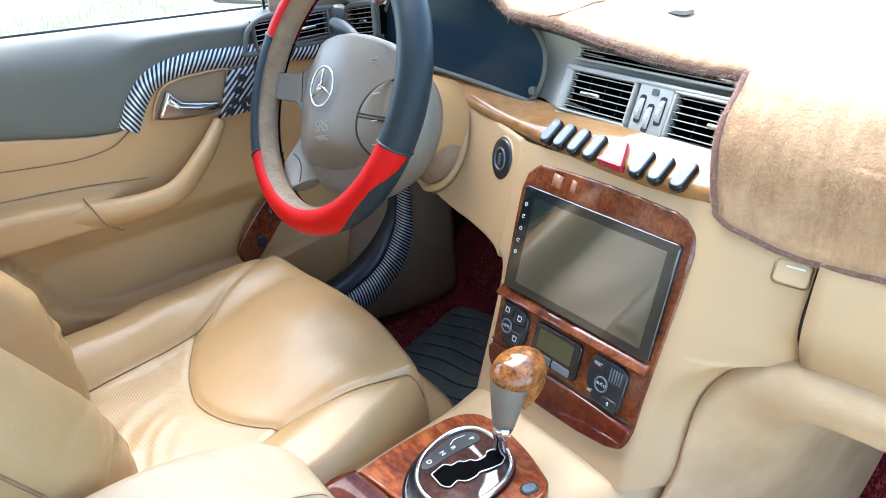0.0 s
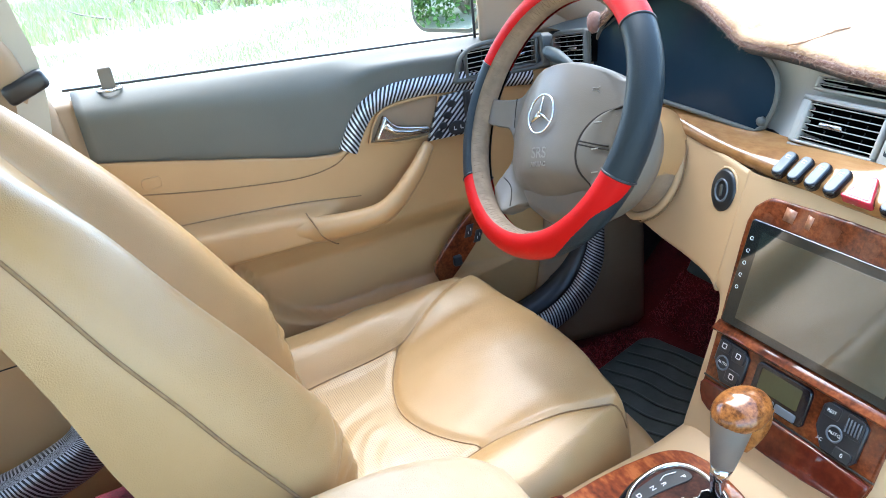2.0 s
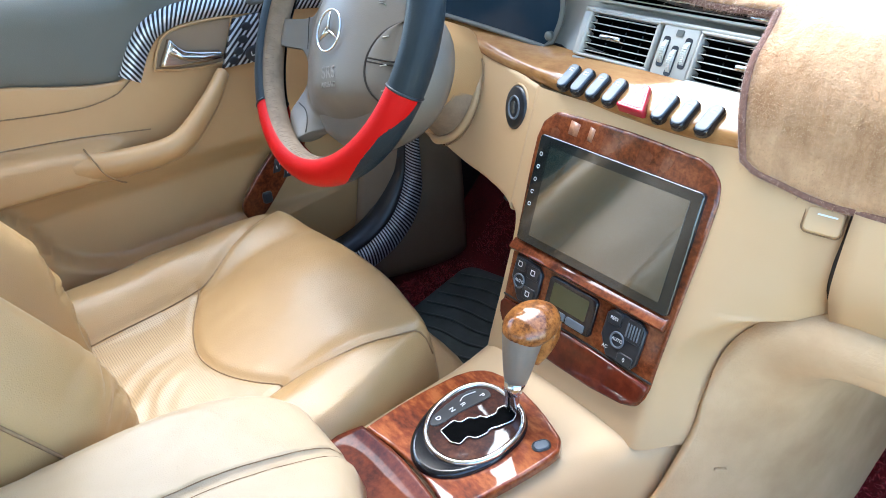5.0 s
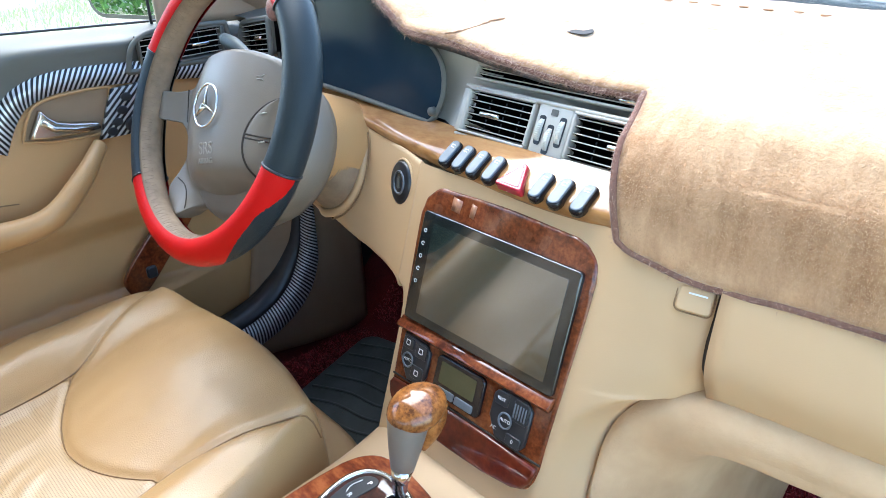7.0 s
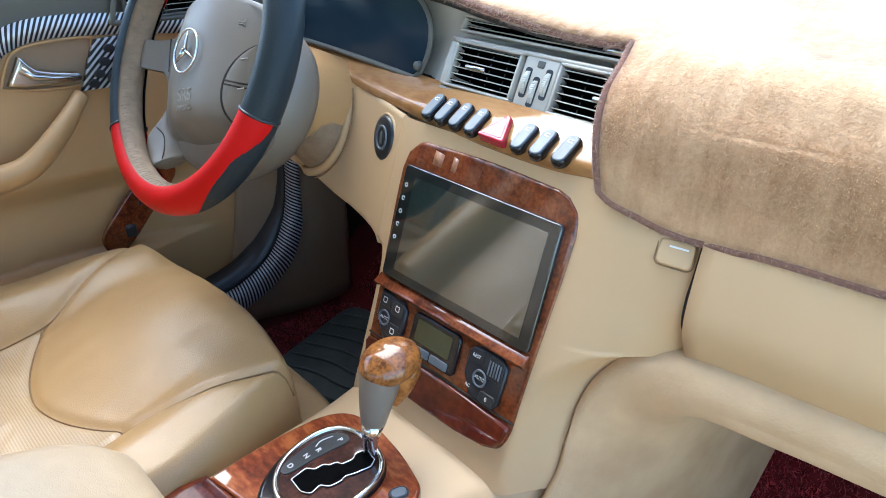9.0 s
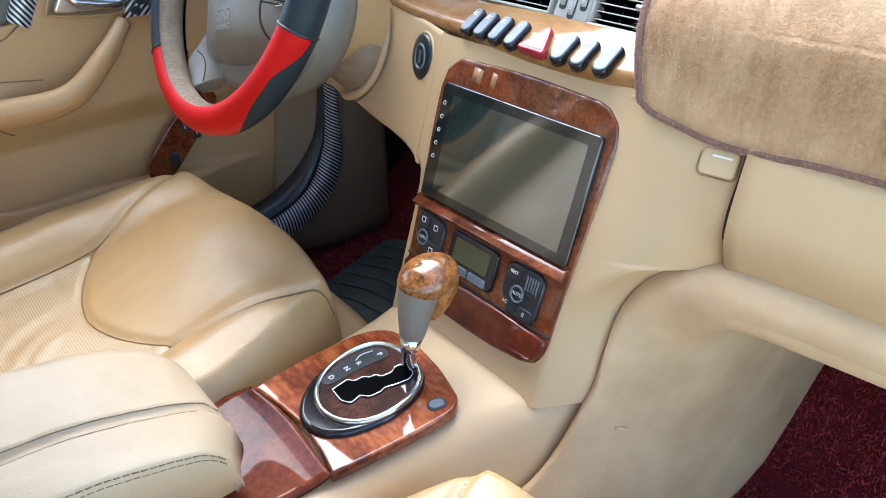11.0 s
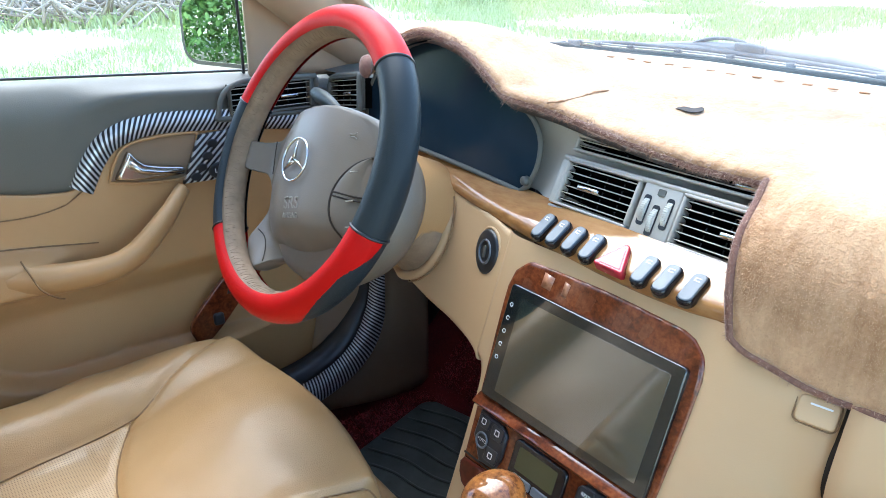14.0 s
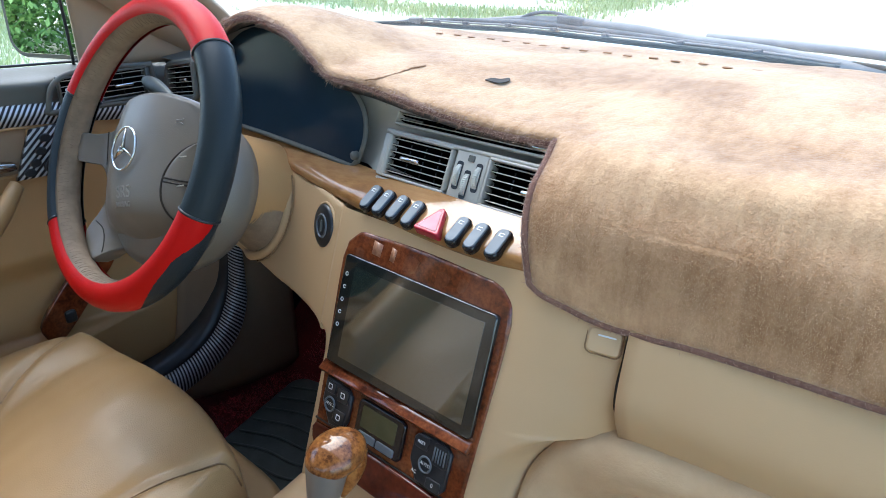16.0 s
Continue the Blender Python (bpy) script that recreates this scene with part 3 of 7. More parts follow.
rear_sill = part("trim_rear_sill", strip_uv(tube(spline([(-0.665, -0.5, 0.45), (-0.66, -0.05, 0.455), (-0.66, 0.10, 0.475), (-0.675, 0.18, 0.51), (-0.70, 0.22, 0.60)], 30), 0.062, 16, squash=0.6), 30, 16), CARBON_SILL)
tagged(rear_sill, "ribbed carbon-look sill trim at the rear door", "trim", kind="structure")

# ---------------------------------------------------------------- dashboard
PANEL = Matrix(((1, 0, 0, 0), (0, 0.3278, -0.9447, 1.0), (0, 0.9447, 0.3278, 0.84), (0, 0, 0, 1)))   # x, up the face, out of the face


def face_y(z):
    return 1.0 + 0.347 * (z - 0.84)


EDGE_X = [-0.64, -0.56, -0.50, -0.447, -0.37, -0.30, -0.247, -0.216, -0.147, -0.043, 0.05, 0.30, 0.72]
EDGE_Z = [1.0, 1.005, 1.035, 1.066, 1.082, 1.071, 1.043, 1.024, 1.018, 1.0, 0.99, 0.992, 0.985]
EDGE_Y = [1.10, 1.09, 1.08, 1.075, 1.07, 1.068, 1.068, 1.068, 1.072, 1.085, 1.094, 1.10, 1.16]


def smoothstep(t):
    t = min(max(t, 0.0), 1.0)
    return t * t * (3 - 2 * t)


def edge_z(x):
    return ease(x, EDGE_X, EDGE_Z)


def edge_y(x):
    return ease(x, EDGE_X, EDGE_Y)


def top_z(x, y):
    """Height of the padded dash top."""
    t = smoothstep((y - 1.09) / 0.30)
    return edge_z(x) * (1 - t) + 1.004 * t + 0.018 * math.sin(math.pi * min(max((y - 1.08) / 0.5, 0), 1))


dash = thing("dashboard", "tan and grey car dashboard with wood and vents", "dashboard", (0, 1.2, 0.8))
dash.matrix_world = Matrix.Identity(4)

part("end_cap", moved(block(0.13, 0.09, 0.075, 0.02, 4), pose(-0.690, 1.185, 0.950, 0, 0, -20)), GREY, dash)
# padded grey top below the plush cover
part("top_pad", sheet([[(x, edge_y(x) + 0.004 + v * (1.52 - edge_y(x) - 0.12 * (x / 0.7) ** 2), top_z(x, edge_y(x) + v * (1.52 - edge_y(x))) - 0.012) for v in np.linspace(0, 1, 24)] for x in np.linspace(-0.72, 0.72, 60)]), GREY, dash)
# grey upright face that carries the instruments and vents
_rows = []
for x in np.linspace(-0.71, 0.16, 60):
    zt, yt = edge_z(x) - 0.008, edge_y(x) + 0.03
    yb = 1.070 + 0.022 * smoothstep((-0.135 - x) / 0.05)
    _rows.append([(x, yb + (yt - yb) * v + 0.012 * math.sin(math.pi * v), 0.915 + (zt - 0.915) * v) for v in np.linspace(0, 1, 10)])
part("upper_face", sheet(_rows), GREY_PALE, dash)

# stack face: tan skin between the wood strip and the tunnel, rolling away at its sides
RZ = [0.565, 0.60, 0.64, 0.672, 0.695, 0.712, 0.724, 0.731, 0.736, 0.75, 0.786, 0.83, 0.86, 0.885]
RX = [0.1515, 0.1495, 0.1515, 0.1575, 0.167, 0.180, 0.195, 0.210, 0.2325, 0.234, 0.234, 0.234, 0.234, 0.234]
RY = [0.956, 0.968, 0.985, 1.000, 1.010, 1.018, 1.024, 1.029, 1.036, 1.032, 1.022, 1.028, 1.036, 1.045]
LZ = [0.575, 0.63, 0.683, 0.715, 0.733, 0.745]
LX = [-0.146, -0.141, -0.141, -0.143, -0.148, -0.150]
LY = [0.955, 0.975, 0.990, 0.990, 0.984, 0.974]


def knee_out(x):
    """How far the face falls back towards the driver's side."""
    return ease(-x, [0.126, 0.15, 0.20, 0.26, 0.36, 0.66], [0.0, 0.004, 0.018, 0.032, 0.043, 0.055])


_rows = []
for z in np.concatenate([np.linspace(0.566, 0.70, 24), np.linspace(0.702, 0.74, 30), np.linspace(0.742, 0.886, 26)]):
    xr, yr, xl, yl, yc = ease(z, RZ, RX), ease(z, RZ, RY), ease(z, LZ, LX), ease(z, LZ, LY) if z < 0.745 else face_y(z) + 0.007, face_y(z) + 0.003
    row = []
    for u in np.linspace(-1, 1, 61):
        x = u * (xr if u > 0 else -xl)
        if u > 0:
            # broad shoulder towards the glovebox, and a lip that rolls under along the felt
            base = lambda q: yc + (max(1.030, yr) - yc) * (max(0.0, q - 0.126) / 0.108) ** 1.7
            y = base(x) + (yr - base(xr)) * smoothstep((x - xr + 0.034) / 0.036)
        else:
            y = yc + (yl - yc) * max(0.0, (-x - 0.126) / (-xl - 0.126 + 1e-6)) ** 1.7
        row.append((x, y, z))
    last, first = row[-1], row[0]
    row.append((last[0] + 0.004, last[1] + 0.03, z))
    row.insert(0, (first[0] - 0.004, first[1] + 0.05, z))
    _rows.append(row)
part("centre_face", sheet(_rows, flip=True), DASH_TAN, dash, "smooth tan soft-touch skin")

# passenger side: bulging glovebox lid and the skin beside it
GZ = [0.732, 0.75, 0.786, 0.83, 0.86, 0.93]
GY = [1.042, 1.033, 1.021, 1.028, 1.036, 1.06]


def lid_y(x, z):
    return ease(z, GZ, GY) + 0.11 * max(0.0, x - 0.234)


lid = part("glovebox_lid", sheet([[(x + (0.0025 if x < 0.24 else 0), lid_y(x, z) + (0.004 if z < 0.736 else 0), z) for z in np.linspace(0.734, 0.93, 22)] for x in np.linspace(0.236, 0.72, 30)]), DASH_TAN, dash, "tan glovebox lid")
thick(lid, 0.01, 1.0)
part("lid_gap", sheet([[(x, lid_y(0.234, z) + d, z) for z in np.linspace(0.733, 0.90, 20)] for x, d in ((0.2325, 0.0), (0.2368, 0.0))]), GAP, dash)

# driver side knee panel
def knee_low(x):
    return ease(-x, [0.148, 0.153, 0.160, 0.172, 0.20, 0.26, 0.386, 0.5, 0.66], [0.729, 0.733, 0.736, 0.738, 0.739, 0.739, 0.752, 0.772, 0.81])


def knee_y(x, z):
    return face_y(z) + 0.003 + knee_out(x) + 0.020 * max(0.0, 1 - (z - knee_low(x)) / 0.012) ** 2


_rows = []
for x in np.concatenate([np.linspace(-0.66, -0.20, 40), np.linspace(-0.195, -0.1485, 20)]):
    zb, zt = knee_low(x), ease(-x, [0.148, 0.275, 0.36, 0.45, 0.66], [0.886, 0.890, 0.896, 0.901, 0.905])
    col = [(x, knee_y(x, zb) + 0.03, zb + 0.004), (x, knee_y(x, zb) + 0.008, zb - 0.002)]
    _rows.append(col + [(x, knee_y(x, z), z) for z in zb + (zt - zb) * np.linspace(0, 1, 34) ** 1.5])
knee = part("knee_panel", sheet(_rows), DASH_TAN, dash, "tan padded knee panel")
thick(knee, 0.004, -1.0)

# wood strip that carries the switch row
SX = [-0.62, -0.45, -0.36, -0.275, -0.19, -0.11, -0.02, 0.06, 0.16]
S_LOW = [(1.11, 0.905), (1.085, 0.902), (1.068, 0.896), (1.052, 0.889), (1.037, 0.886), (1.024, 0.885), (1.016, 0.885), (1.013, 0.885), (1.024, 0.885)]
S_UP = [(1.12, 0.925), (1.094, 0.922), (1.090, 0.919), (1.086, 0.917), (1.080, 0.917), (1.066, 0.920), (1.060, 0.921), (1.058, 0.921), (1.061, 0.921)]


def strip_y(t):
    return ease(t, [0.0, 0.15, 0.3, 0.45, 1.0], [0.0, 0.0, 0.045, 0.15, 1.0])


def strip_z(t):
    return ease(t, [0.0, 0.15, 0.3, 0.45, 1.0], [0.0, 0.19, 0.35, 0.46, 1.0])


def strip_at(x, t):
    """Rounded section of the strip: steep at its lower edge, flat towards the vents."""
    y0, z0 = (ease(x, SX, [p[k] for p in S_LOW]) for k in (0, 1))
    y1, z1 = (ease(x, SX, [p[k] for p in S_UP]) for k in (0, 1))
    return (x, y0 + (y1 - y0) * strip_y(t), z0 + (z1 - z0) * strip_z(t))


_lo = spline([(x, *p) for x, p in zip(SX, S_LOW)], 70)
_up = spline([(x, *p) for x, p in zip(SX, S_UP)], 70)
_rows = []
for a, b in zip(_lo, _up):
    row = [a + np.array((0, 0.014, -0.003)), a + np.array((0, 0.002, -0.002))]
    row += [np.array((a[0], a[1] + (b[1] - a[1]) * strip_y(t), a[2] + (b[2] - a[2]) * strip_z(t))) for t in np.linspace(0.02, 1, 22)]
    _rows.append(row)
part("wood_strip", sheet(_rows), WOOD_STRIP, dash, "lacquered honey wood strip")

# ---- plush cover
mat_cover = thing("dashboard_cover", "tan plush dashboard cover with a brown bound edge", "dashboard cover")
_back = lambda x: 1.50 - 0.12 * (x / 0.7) ** 2


def low_edge(x):
    """Lower hem of the drape where it hangs over the passenger side."""
    return 1.013 + 0.2 * min(x - 0.144, 0.09) + 0.08 * max(0.0, x - 0.234), ease(x, [0.14, 0.23, 0.32, 0.74], [0.878, 0.860, 0.866, 0.858])


def cover_line(x, n_top, n_drape):
    """The cover from the windscreen to its front edge and, on the passenger side, down to the hem."""
    ye, pts = edge_y(x), []
    soft = 0.05 * smoothstep((x - 0.108) / 0.05) if n_drape else 0.0
    for v in np.linspace(1, 0, n_top):
        y = ye + soft + v * (_back(x) - ye - soft)
        pts.append(np.array((x, y, top_z(x, y) + 0.004)))
    if n_drape:
        xb = x + 0.035 * max(0.0, 1 - (x - 0.108) * 2.2)
        yl, zl = low_edge(max(xb, 0.142))
        zl += 0.006 * max(0.0, 1 - (xb - 0.142) / 0.014) ** 2
        z0 = pts[-1][2]
        key = [pts[-4], pts[-1], (x + 0.004, ye - 0.015, z0 - 0.007), (x + (xb - x) * 0.45, yl + 0.022, z0 - 0.036), (x + (xb - x) * 0.75, yl + 0.003, z0 - 0.072), (xb, yl, zl)]
        pts += list(spline(key[1:], n_drape + 1)[1:])
    for q in pts:
        w = 0.003 * noise.noise((q[0] * 9, q[1] * 9, q[2] * 9)) + 0.0012 * noise.noise((q[0] * 40, q[1] * 40, q[2] * 40))
        fold = 0.006 * noise.noise((q[0] * 5 + 3, q[1] * 3, 1.7)) if q[0] > 0.15 else 0.0
        q += np.array((0, -0.5 * w, w + fold * (1 if n_drape and q[2] > 0.95 else 0)))
    return pts


left_grid = np.array([cover_line(x, 46, 0) for x in np.linspace(-0.548, 0.1075, 80)])
right_grid = np.array([cover_line(x, 46, 30) for x in np.linspace(0.108, 0.70, 80)])
# left of the drape the hem is tucked under
_tuck = np.array([[c[-1] + np.array((0, 0.010 * math.sin(k / 30 * 3.0), -0.008 * k / 30)) for k in range(1, 31)] for c in left_grid])
thick(part("plush_panel", sheet(np.concatenate([np.concatenate([left_grid, _tuck], 1), right_grid]), flip=True), MAT_FUR, mat_cover), 0.005, 1.0)
drape_pts = right_grid[:, 45:]
# bound edge: over the instruments and vents, down the side of the drape, along its lower edge
_edge = [(x, edge_y(x) - 0.002, edge_z(x) + 0.001) for x in np.linspace(-0.546, 0.104, 90)] + [tuple(p + np.array((-0.003, -0.004, 0))) for p in drape_pts[0]] + [tuple(r[-1] + np.array((0, -0.003, -0.002))) for r in drape_pts[1:]]
part("bound_edge", tube(_edge, 0.0038, 8), MAT_TRIM, mat_cover, "dark brown furry binding")

_bs = [np.array(q) + np.array((-0.0015, -0.0042, 0.0)) for q in drape_pts[0]]
_bs = spline(_bs[2:], 90)
part("binding_stitch", joined([tube(_bs[k:k + 3], 0.0007, 5) for k in range(0, 86, 4)]), mottled("pale_binding_thread", (0.40, 0.27, 0.21), (0.50, 0.36, 0.29), 0.9, 90, 500, 0.2), mat_cover, "pale running stitch on the binding")
part("rolled_corner", tube(spline([(-0.530, 1.085, 1.026), (-0.522, 1.070, 1.030), (-0.514, 1.062, 1.024), (-0.510, 1.060, 1.008)], 14), np.concatenate([np.linspace(0.006, 0.0095, 5), np.full(5, 0.010), (0.0098, 0.009, 0.007, 0.003)]), 14), MAT_TRIM, mat_cover, "rolled plush corner over the side vent")

# ---------------------------------------------------------------- console between the seats
console = thing("centre_console", "tan centre console with burl wood gear surround", "console")
CY = [-0.35, 0.60, 0.72, 0.84, 0.95, 0.985]
CTOPR = [0.085, 0.085, 0.085, 0.095, 0.140, 0.148]
CTOPL = [-0.125, -0.125, -0.125, -0.125, -0.135, -0.138]
CZ = [0.56, 0.558, 0.560, 0.566, 0.576, 0.577]
_rows = []
for y in np.linspace(-0.35, 0.985, 50):
    r, l, z = ease(y, CY, CTOPR), ease(y, CY, CTOPL), ease(y, CY, CZ)
    q = 1 - 0.5 * smoothstep((y - 0.87) / 0.07)
    prof = [(l - 0.03, y, 0.36), (l - 0.025, y, 0.48), (l - 0.012, y, z - 0.03), (l + 0.012, y, z - 0.004), (l + 0.06, y, z), (0, y, z + 0.001), (r - 0.05, y, z), (r - 0.006, y, z - 0.008), (r + 0.018 * q, y, z - 0.045), (r + 0.045 * q, y, z - 0.13), (r + 0.06 * q, y, 0.36)]
    _rows.append(spline(prof, 56))
part("body", sheet(_rows), DASH_TAN, console, "smooth tan console shell")

armrest = thing("armrest", "pale tan leather double armrest lid", "armrest")


def arm_front(x):
    return 0.642 - 0.022 * smoothstep((x - 0.0) / 0.055) - 0.075 * smoothstep((-0.095 - x) / 0.075)


def arm_top(x, y):
    """Height of the padded lid: slopes down to the front, rounded at its edges, split by a channel."""
    z = 0.698 - 0.052 * (max(0.0, y - 0.45) / 0.19) ** 2
    e = max(0.0, 1 - (arm_front(x) - y) / 0.030)
    z -= 0.040 * (1 - math.sqrt(max(0.0, 1 - min(e, 1.0) ** 2)))
    l = max(0.0, 1 - (x + 0.152) / 0.040)
    z -= 0.05 * (1 - math.sqrt(max(0.0, 1 - min(l, 1.0) ** 2)))
    r = max(0.0, 1 - (0.054 - x) / 0.022)
    z -= 0.004 * (1 - math.sqrt(max(0.0, 1 - min(r, 1.0) ** 2)))
    z -= 0.006 * math.exp(-((x + 0.011) / 0.0075) ** 4)
    return z + 0.0012 * noise.noise((x * 60, y * 60, 3.0)) + 0.002 * noise.noise((x * 12, y * 12, 9.0))


_rows = []
for u in np.concatenate([np.linspace(0, 0.60, 30), np.linspace(0.61, 0.76, 20), np.linspace(0.77, 1, 22)]):
    x = -0.152 + 0.206 * u
    yf = arm_front(x)
    col = [(x, y, arm_top(x, y)) for y in np.linspace(0.05, yf, 90)]
    col.append((x, yf - 0.002, 0.612))
    col.append((x, yf - 0.008, 0.604))
    _rows.append(col)
def arm_low(y):
    """Lower edge of the lid's side: highest at its nose."""
    return 0.606 - 0.22 * max(0.0, 0.60 - y) ** 1.0 * (1.0 if y > 0.36 else 0.0) - (0.053 if y <= 0.36 else 0.0)


_side = [(p[0] + 0.002, p[1] - 0.001, max(arm_low(p[1]) + 0.002, p[2] - 0.012)) for p in _rows[-1][:-2]] + [_rows[-1][-2], _rows[-1][-1]]
_rows.append(_side)
_rows.append([(0.052, p[1], arm_low(p[1])) for p in _side])
_rows.append([(0.030, p[1], arm_low(p[1]) - 0.004) for p in _side])
_rows.insert(0, [(-0.152, p[1], 0.55) for p in _rows[0]])
part("lid", sheet(_rows), TAN_PALE, armrest)
part("pedestal", moved(block(0.165, 0.56, 0.07, 0.012, 3), pose(-0.052, 0.315, 0.585)), DASH_TAN, armrest, "tan plinth below the lid")
_ch = [y for y in np.linspace(0.06, 0.634, 50)]
for _dx in (-0.0185, -0.0035):
    part("channel_edge", tube([(_dx, y, arm_top(_dx, y) + 0.0003) for y in _ch], 0.0006, 5), SEAM, armrest)

# ---------------------------------------------------------------- carpeted footwell sides
def tunnel(name, rows, material, label):
    ob = part(name, skin(rows, 30, 30), material)
    thick(ob, 0.008)
    return tagged(ob, label, "carpet", kind="structure")


tunnel("trim_tunnel_carpet_2", [[(-0.158, 0.94, 0.50), (-0.175, 0.95, 0.42), (-0.19, 0.96, 0.32)], [(-0.158, 1.0, 0.585), (-0.175, 1.0, 0.43), (-0.19, 1.0, 0.32)], [(-0.15, 1.2, 0.72), (-0.185, 1.3, 0.5), (-0.20, 1.5, 0.45)]], CARPET_RED, "dark red carpet on the tunnel side")
# one felt moulding: up the tunnel side, round the shoulder of the dash and along under the glovebox
FELT = [[(0.116, 0.60, 0.470), (0.138, 0.60, 0.43), (0.154, 0.60, 0.38), (0.167, 0.60, 0.33), (0.172, 0.60, 0.30), (0.180, 0.60, 0.26)],
        [(0.119, 0.76, 0.480), (0.146, 0.765, 0.44), (0.166, 0.77, 0.39), (0.181, 0.77, 0.34), (0.187, 0.77, 0.30), (0.194, 0.77, 0.26)],
        [(0.143, 0.88, 0.492), (0.160, 0.89, 0.455), (0.177, 0.90, 0.41), (0.189, 0.905, 0.36), (0.196, 0.91, 0.31), (0.204, 0.92, 0.26)],
        [(0.152, 0.955, 0.572), (0.168, 0.968, 0.52), (0.181, 0.985, 0.46), (0.191, 1.00, 0.40), (0.199, 1.015, 0.34), (0.208, 1.03, 0.26)],
        [(0.1505, 0.980, 0.625), (0.162, 0.984, 0.600), (0.184, 1.02, 0.52), (0.196, 1.05, 0.45), (0.203, 1.08, 0.37), (0.210, 1.12, 0.26)],
        [(0.158, 1.001, 0.674), (0.167, 0.998, 0.660), (0.184, 1.022, 0.602), (0.200, 1.068, 0.535), (0.209, 1.13, 0.42), (0.212, 1.21, 0.27)],
        [(0.174, 1.015, 0.705), (0.183, 1.008, 0.692), (0.199, 1.030, 0.640), (0.211, 1.085, 0.580), (0.213, 1.19, 0.47), (0.212, 1.31, 0.32)],
        [(0.200, 1.027, 0.729), (0.207, 1.013, 0.716), (0.216, 1.028, 0.668), (0.222, 1.090, 0.622), (0.216, 1.25, 0.53), (0.212, 1.42, 0.42)],
        [(0.234, 1.040, 0.741), (0.238, 1.020, 0.731), (0.240, 1.018, 0.700), (0.240, 1.046, 0.678), (0.232, 1.18, 0.655), (0.214, 1.50, 0.52)],
        [(0.280, 1.050, 0.750), (0.280, 1.026, 0.738), (0.280, 1.023, 0.714), (0.280, 1.046, 0.695), (0.280, 1.20, 0.694), (0.270, 1.50, 0.62)],
        [(0.400, 1.066, 0.752), (0.400, 1.042, 0.740), (0.400, 1.038, 0.715), (0.400, 1.062, 0.696), (0.400, 1.22, 0.696), (0.400, 1.50, 0.63)],
        [(0.560, 1.088, 0.752), (0.560, 1.064, 0.740), (0.560, 1.060, 0.715), (0.560, 1.084, 0.696), (0.560, 1.24, 0.696), (0.560, 1.50, 0.63)],
        [(0.730, 1.110, 0.752), (0.730, 1.086, 0.740), (0.730, 1.082, 0.715), (0.730, 1.106, 0.696), (0.730, 1.26, 0.696), (0.730, 1.50, 0.63)]]
felt_grid = np.array([spline(r, 60) for r in FELT])
felt_grid = np.array([spline(felt_grid[:, j], 150) for j in range(60)]).transpose(1, 0, 2)
for row in felt_grid:
    for q in row:
        q += np.array((0.6, -0.6, 0.2)) * (0.0022 * noise.noise((q[0] * 16, q[1] * 16, q[2] * 16)) + 0.0008 * noise.noise((q[0] * 55, q[1] * 55, q[2] * 55)))
felt = part("trim_tunnel_felt", sheet(felt_grid), CARPET_TAN)
thick(felt, 0.008)
tagged(felt, "pale beige moulded felt along the tunnel and under the glovebox", "carpet", kind="structure")
_fe = [p + np.array((-0.001, -0.001, 0.0)) for p in felt_grid[np.linspace(37, 54, 30).astype(int), 0]]
felt_edge = part("trim_felt_edge", tube(_fe, np.linspace(0.0022, 0.0005, 30), 6), GAP)
# thin brown tube draws the shadow line where felt meets dash skin
felt_shade = part("trim_felt_shade", tube([p + np.array((-0.0005, -0.0015, 0.0005)) for p in felt_grid[54:, 0]], 0.0009, 6), SEAM)
tagged(felt_shade, "thin brown line of painted shadow where the felt meets the dash skin", "trim", kind="structure")
tagged(felt_edge, "dark gap along the felt edge beside the console", "trim", kind="structure")
# ---------------------------------------------------------------- driver's door
door = thing("door_1", "driver's door with grey upper and tan lower trim", "door", kind="structure")


def sill_z(y):
    return 1.036 - 0.060 * (y - 0.25)


def seam_z(y):
    return ease(y, [0.2, 0.34, 0.52, 0.675, 0.70, 0.725, 0.76, 0.82, 1.2], [0.95, 0.925, 0.885, 0.857, 0.868, 0.908, 0.932, 0.938, 0.915])


def pad_x(y):
    """Inner face of the door; it closes in a little towards the dash."""
    return -0.712 + 0.02 * smoothstep((y - 0.8) / 0.3)


_rows = []
for y in np.linspace(0.30, 1.12, 64):
    zs, zt, x = seam_z(y), sill_z(y), pad_x(y)
    dent = 0.016 * smoothstep((y - 0.905) / 0.03) * smoothstep((1.09 - y) / 0.02)
    _rows.append(spline([(-0.775, y, zt - 0.004), (-0.755, y, zt + 0.001), (-0.730, y, zt - 0.008), (x + 0.004 - dent, y, zs + (zt - zs) * 0.74), (x + 0.004 - dent, y, zs + (zt - zs) * 0.45), (x + 0.001, y, zs + (zt - zs) * 0.10), (x - 0.004, y, zs)], 30))
up = part("upper_pad", sheet(_rows), GREY, door, "grey grained upper door pad")
thick(up, 0.012, 1.0)
_rows = []
